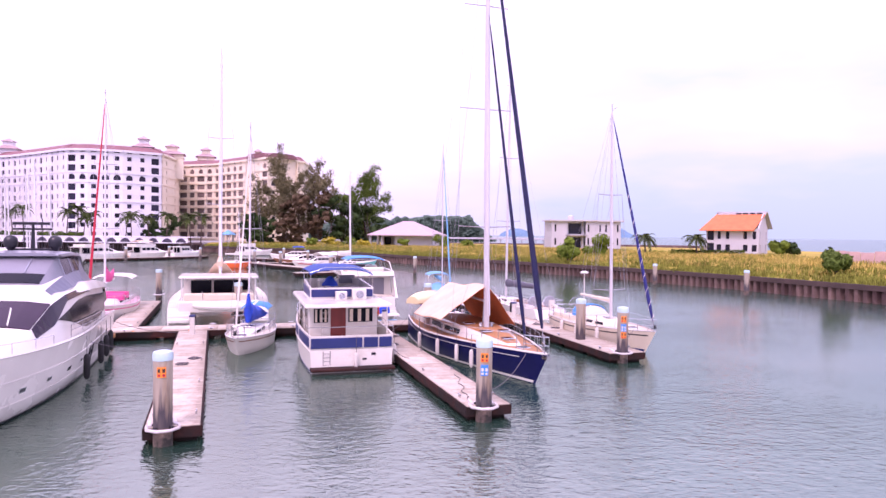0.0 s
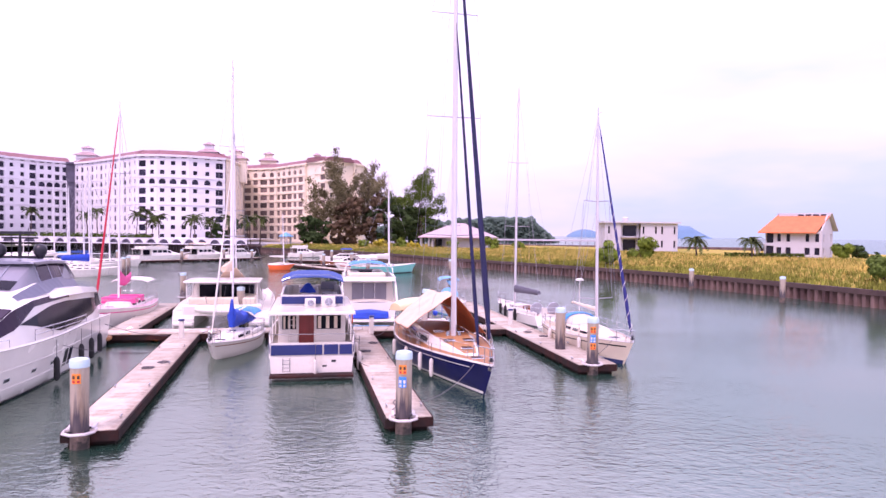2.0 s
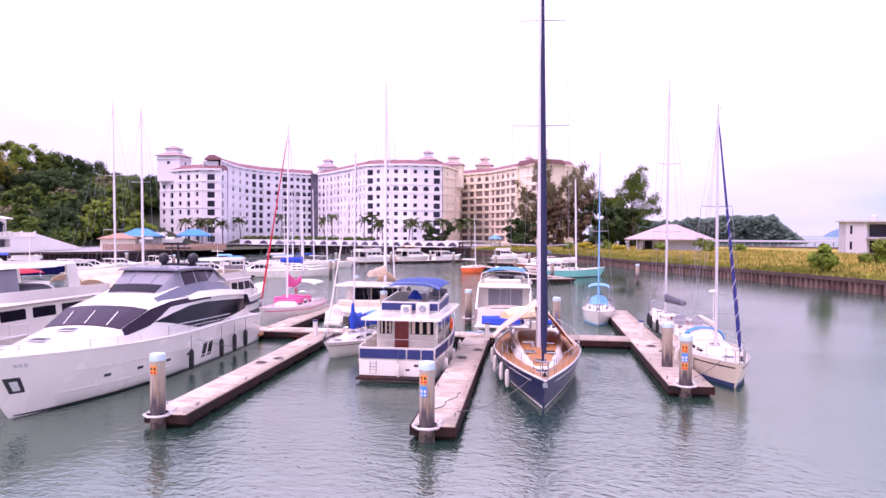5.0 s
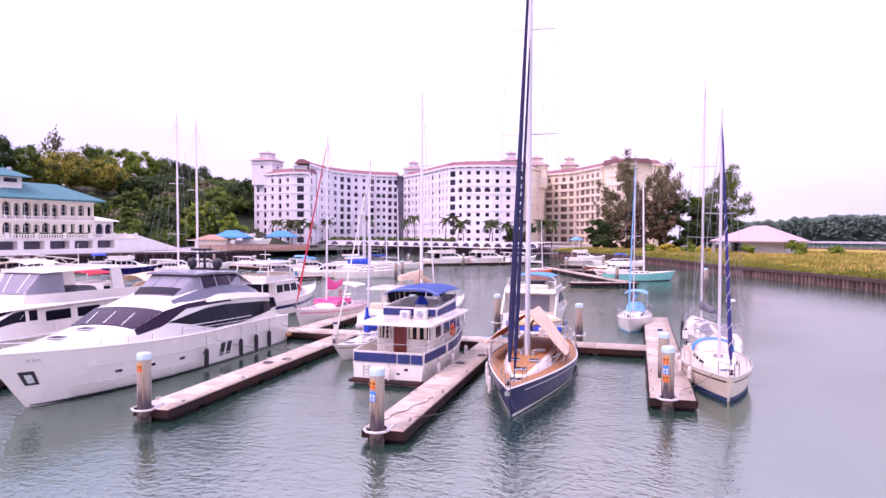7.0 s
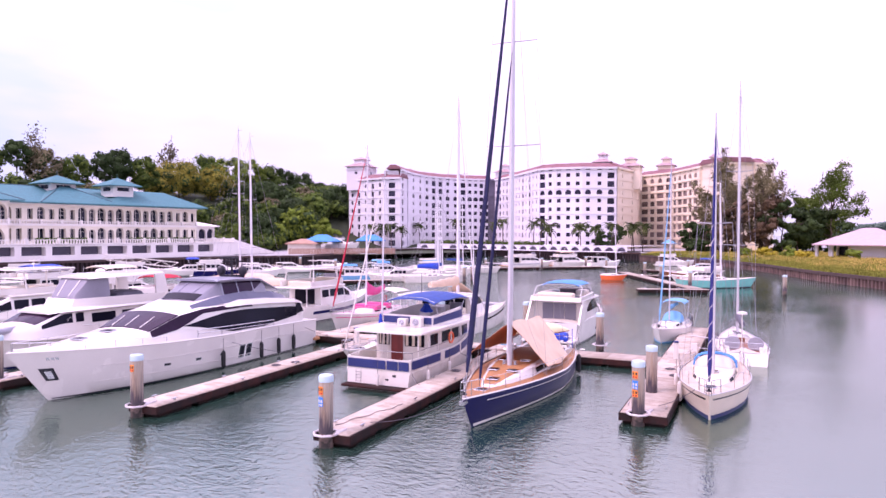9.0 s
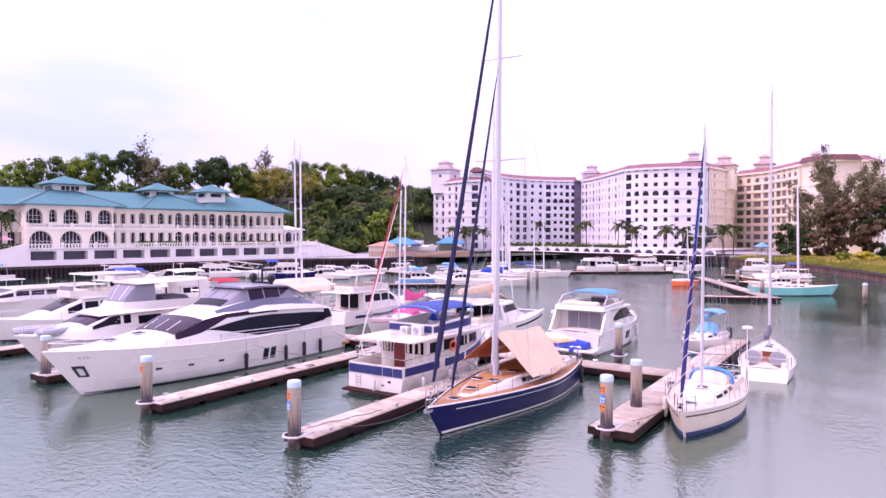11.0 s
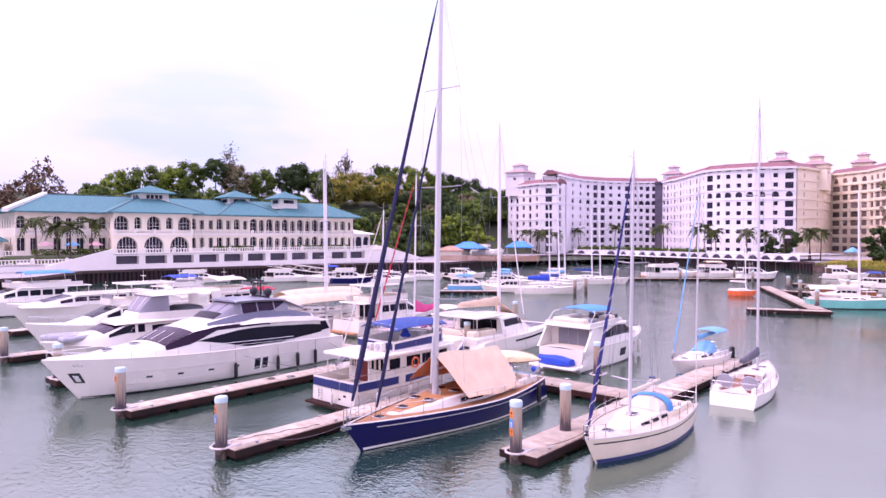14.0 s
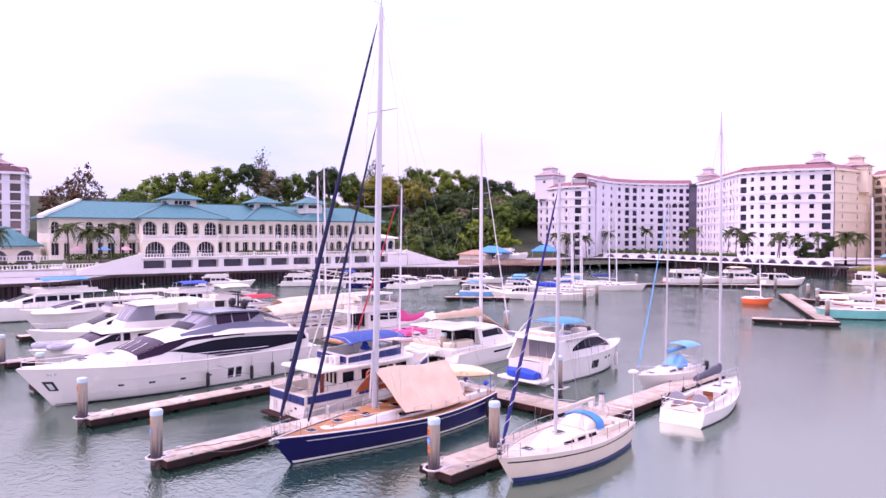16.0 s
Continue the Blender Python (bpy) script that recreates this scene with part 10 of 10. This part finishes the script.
for i, (x, y, turn, L) in enumerate(((-73.5, 141, -24, 15), (-67.5, 150, -30, 13), (-61, 153, -20, 10), (-50, 168, -60, 9))):
    motorboat(far(x, y, turn), ("white motor yacht moored below the hotel", "white fishing launch moored below the hotel", "small white day boat moored below the hotel")[i % 3], L, L * 0.31, 1.1, 1.6, hull_mat=GEL_W if i % 2 else GEL, fly=i != 2, rail=False, group="far boats", hz=1.4, top_z=3.6 if i == 1 else None, top_mat=CANVAS_K)
for i, (x, y, turn, L, top, cover) in enumerate(((-54.2, 87, -35, 11, 14.5, CANVAS_R), (-66.5, 110, -35, 12.5, 16, None), (-60, 94, -38, 10, 13.5, CANVAS_B), (-66, 99, -40, 10, 13, GEL_W), (-70, 104, -38, 11, 14.5, CANVAS_L), (-77, 110, -40, 10, 13.5, GEL_W), (-72, 113, -45, 12, 15.5, CANVAS_B))):
    root, h = sloop(far(x, y, turn), ("white sloop with a royal blue boom cover", "white sloop with stacked white sails", "white sloop with faded canvas covers")[0 if cover in (CANVAS_R, CANVAS_B) else 1 if cover is None else 2], L, L * 0.3, 1.0, 1.3, 0.5, top, hull_mat=GEL_W, mast_r=0.1, mast_mat=ALU_W, detail=False, boom=3.6, boom_mat=cover, boom_fat=0.35 if cover is CANVAS_R else 0.2, group="far boats", spreaders=((0.4, 0.9), (0.7, 0.7)))
for i, (x, y, turn, mat, lab) in enumerate(((-65.5, 80.5, -35, TARP_B, "pale blue launch under a bright blue tarpaulin"), (-70, 92, -40, TARP_B, "moored launch under a cyan tarpaulin"), (-60, 82.5, 140, None, "white and wood launch with a dark cabin"), (-78, 98, -45, CANVAS_L, "white launch under a light blue awning"), (-95, 98, -60, None, "small white launch by the boatyard walkway"))):
    motorboat(far(x, y, turn), lab, 9.5 - 0.7 * (i % 3), 3.0, 0.9, 1.3, hull_mat=(CANVAS_L if i == 0 else GEL_W), fly=False, hz=1.2, top_z=2.6 if mat else None, top_mat=mat, rail=False, arch=False, group="far boats")
root, h = motorboat(far(-90, 68.5, -26), "navy-hulled trawler yacht below the clubhouse", 9.6, 3.3, 1.2, 1.7, hull_mat=NAVY, hz=1.4, rail=True, group="far boats", wet=GEL)
for i, (x, y, turn, L) in enumerate(((-96, 80, -30, 9), (-93, 86, -30, 8), (-103, 60, -20, 12), (-108, 44, -15, 11), (-98, 65, 160, 8), (-91, 79, -40, 8), (-86, 74, -35, 7))):
    motorboat(far(x, y, turn), ("white sports boat moored at the club quay", "white motor yacht moored at the club quay", "small white speedboat moored at the club quay")[i % 3], L, L * 0.31, 0.95, 1.4, fly=i in (2, 3), hz=1.1, rail=False, arch=False, group="far boats", top_z=3.2 if i == 4 else None, top_mat=CANVAS_R)
for i, (x, y, turn) in enumerate(((-146, 138, -40), (-133, 130, -60))):
    root, h = motorboat(far(x, y, turn, 3.6), "white motor boat on stands in the boatyard", 10, 3.2, 1.2, 1.8, rail=False, arch=True, group="boats ashore", fly=True, hz=1.3)
    for s in (1, -1):
        for yy in (-3, 1.5):
            bm = BM()
            tube(bm, (s * 1.5, yy, -1.4), (s * 0.9, yy, 0.1), 0.07)
            tube(bm, (s * 0.4, yy, -1.4), (s * 0.9, yy, 0.1), 0.07)
            part("stand", bm, PILE_R, root)
# footbridge ramp to the far walkway
root = thing("gangway", pose(-124, 60, 0, 0, 0, 0), "white truss gangway down from the club terrace", "gangway")
bm = BM()
p0, p1 = Vector((0, 0, 2.4)), Vector((9, 12, 0.6))
for s in (0, 1.2):
    o = Vector((-0.8, 0.6, 0)) * s
    for z in (0, 1.1):
        tube(bm, p0 + o + Vector((0, 0, z)), p1 + o + Vector((0, 0, z)), 0.06, n=5)
    for k in range(9):
        a, b = p0.lerp(p1, k / 9) + o, p0.lerp(p1, (k + 1) / 9) + o
        tube(bm, a + Vector((0, 0, 1.1 * (k % 2))), b + Vector((0, 0, 1.1 * ((k + 1) % 2))), 0.04, n=4)
part("truss", bm, GEL_W, root)
# yellow hose on the walkway and small clutter
for a, b, n in ((-11.6, 19.2, 1), (0.6, 21.0, 2)):
    root = thing("hose", berth(a, b), "slack yellow water hose hanging off the walkway", "hose", "hoses")
    bm = BM()
    pipe(bm, sag((-1.8, 0, 0.53), (1.2, 0.1, 0.53), 0.38 if n == 1 else -0.02, 12), 0.03, 6)
    part("tube", bm, YEL if n == 1 else CANVAS_L, root)
for a, b in ((-10.2, 17.5), (0.4, 18.2), (9.8, 21.0)):
    root = thing("power_pedestal", berth(a, b, 0, 0.5), "white dockside power and water pedestal", "pedestal", "pedestals")
    bm = BM()
    soft_box(bm, -0.13, 0.13, -0.1, 0.1, 0, 0.95, 0.03)
    part("body", bm, GEL_W, root)
    bm = BM()
    soft_box(bm, -0.15, 0.15, -0.12, 0.12, 0.95, 1.05, 0.03)
    part("cap", bm, BLUE_T, root)
r = random.Random(77)
for a, b in ((-10.0, 9.0), (-9.6, 10.2), (0.2, 14.5), (-0.4, 12.0), (9.9, 17.5), (10.3, 15.8)):
    root = thing("rope_coil", berth(a, b, r.random() * 90, 0.5), "dark coiled mooring rope on the pontoon", "rope", "rope coils")
    bm = BM()
    pts = [((0.1 + 0.006 * k) * math.cos(k * 0.7), (0.1 + 0.006 * k) * math.sin(k * 0.7), 0.02 + 0.01 * (k % 3)) for k in range(34)]
    pipe(bm, pts, 0.016, 4)
    part("coil", bm, ROPE, root)
for (a0, b0), (a1, b1), s in (((-0.35, 0.6), (0.5, 4.5), 0),):
    root = thing("mooring_line", berth(a0, b0, 0, 0.512), "dark mooring line lying along the pontoon", "rope", "loose lines")
    bm = BM()
    pipe(bm, [((a1 - a0) * k / 14 + 0.09 * math.sin(k * 1.3), (b1 - b0) * k / 14, 0.012) for k in range(15)], 0.014, 4)
    part("rope", bm, ROPE, root)
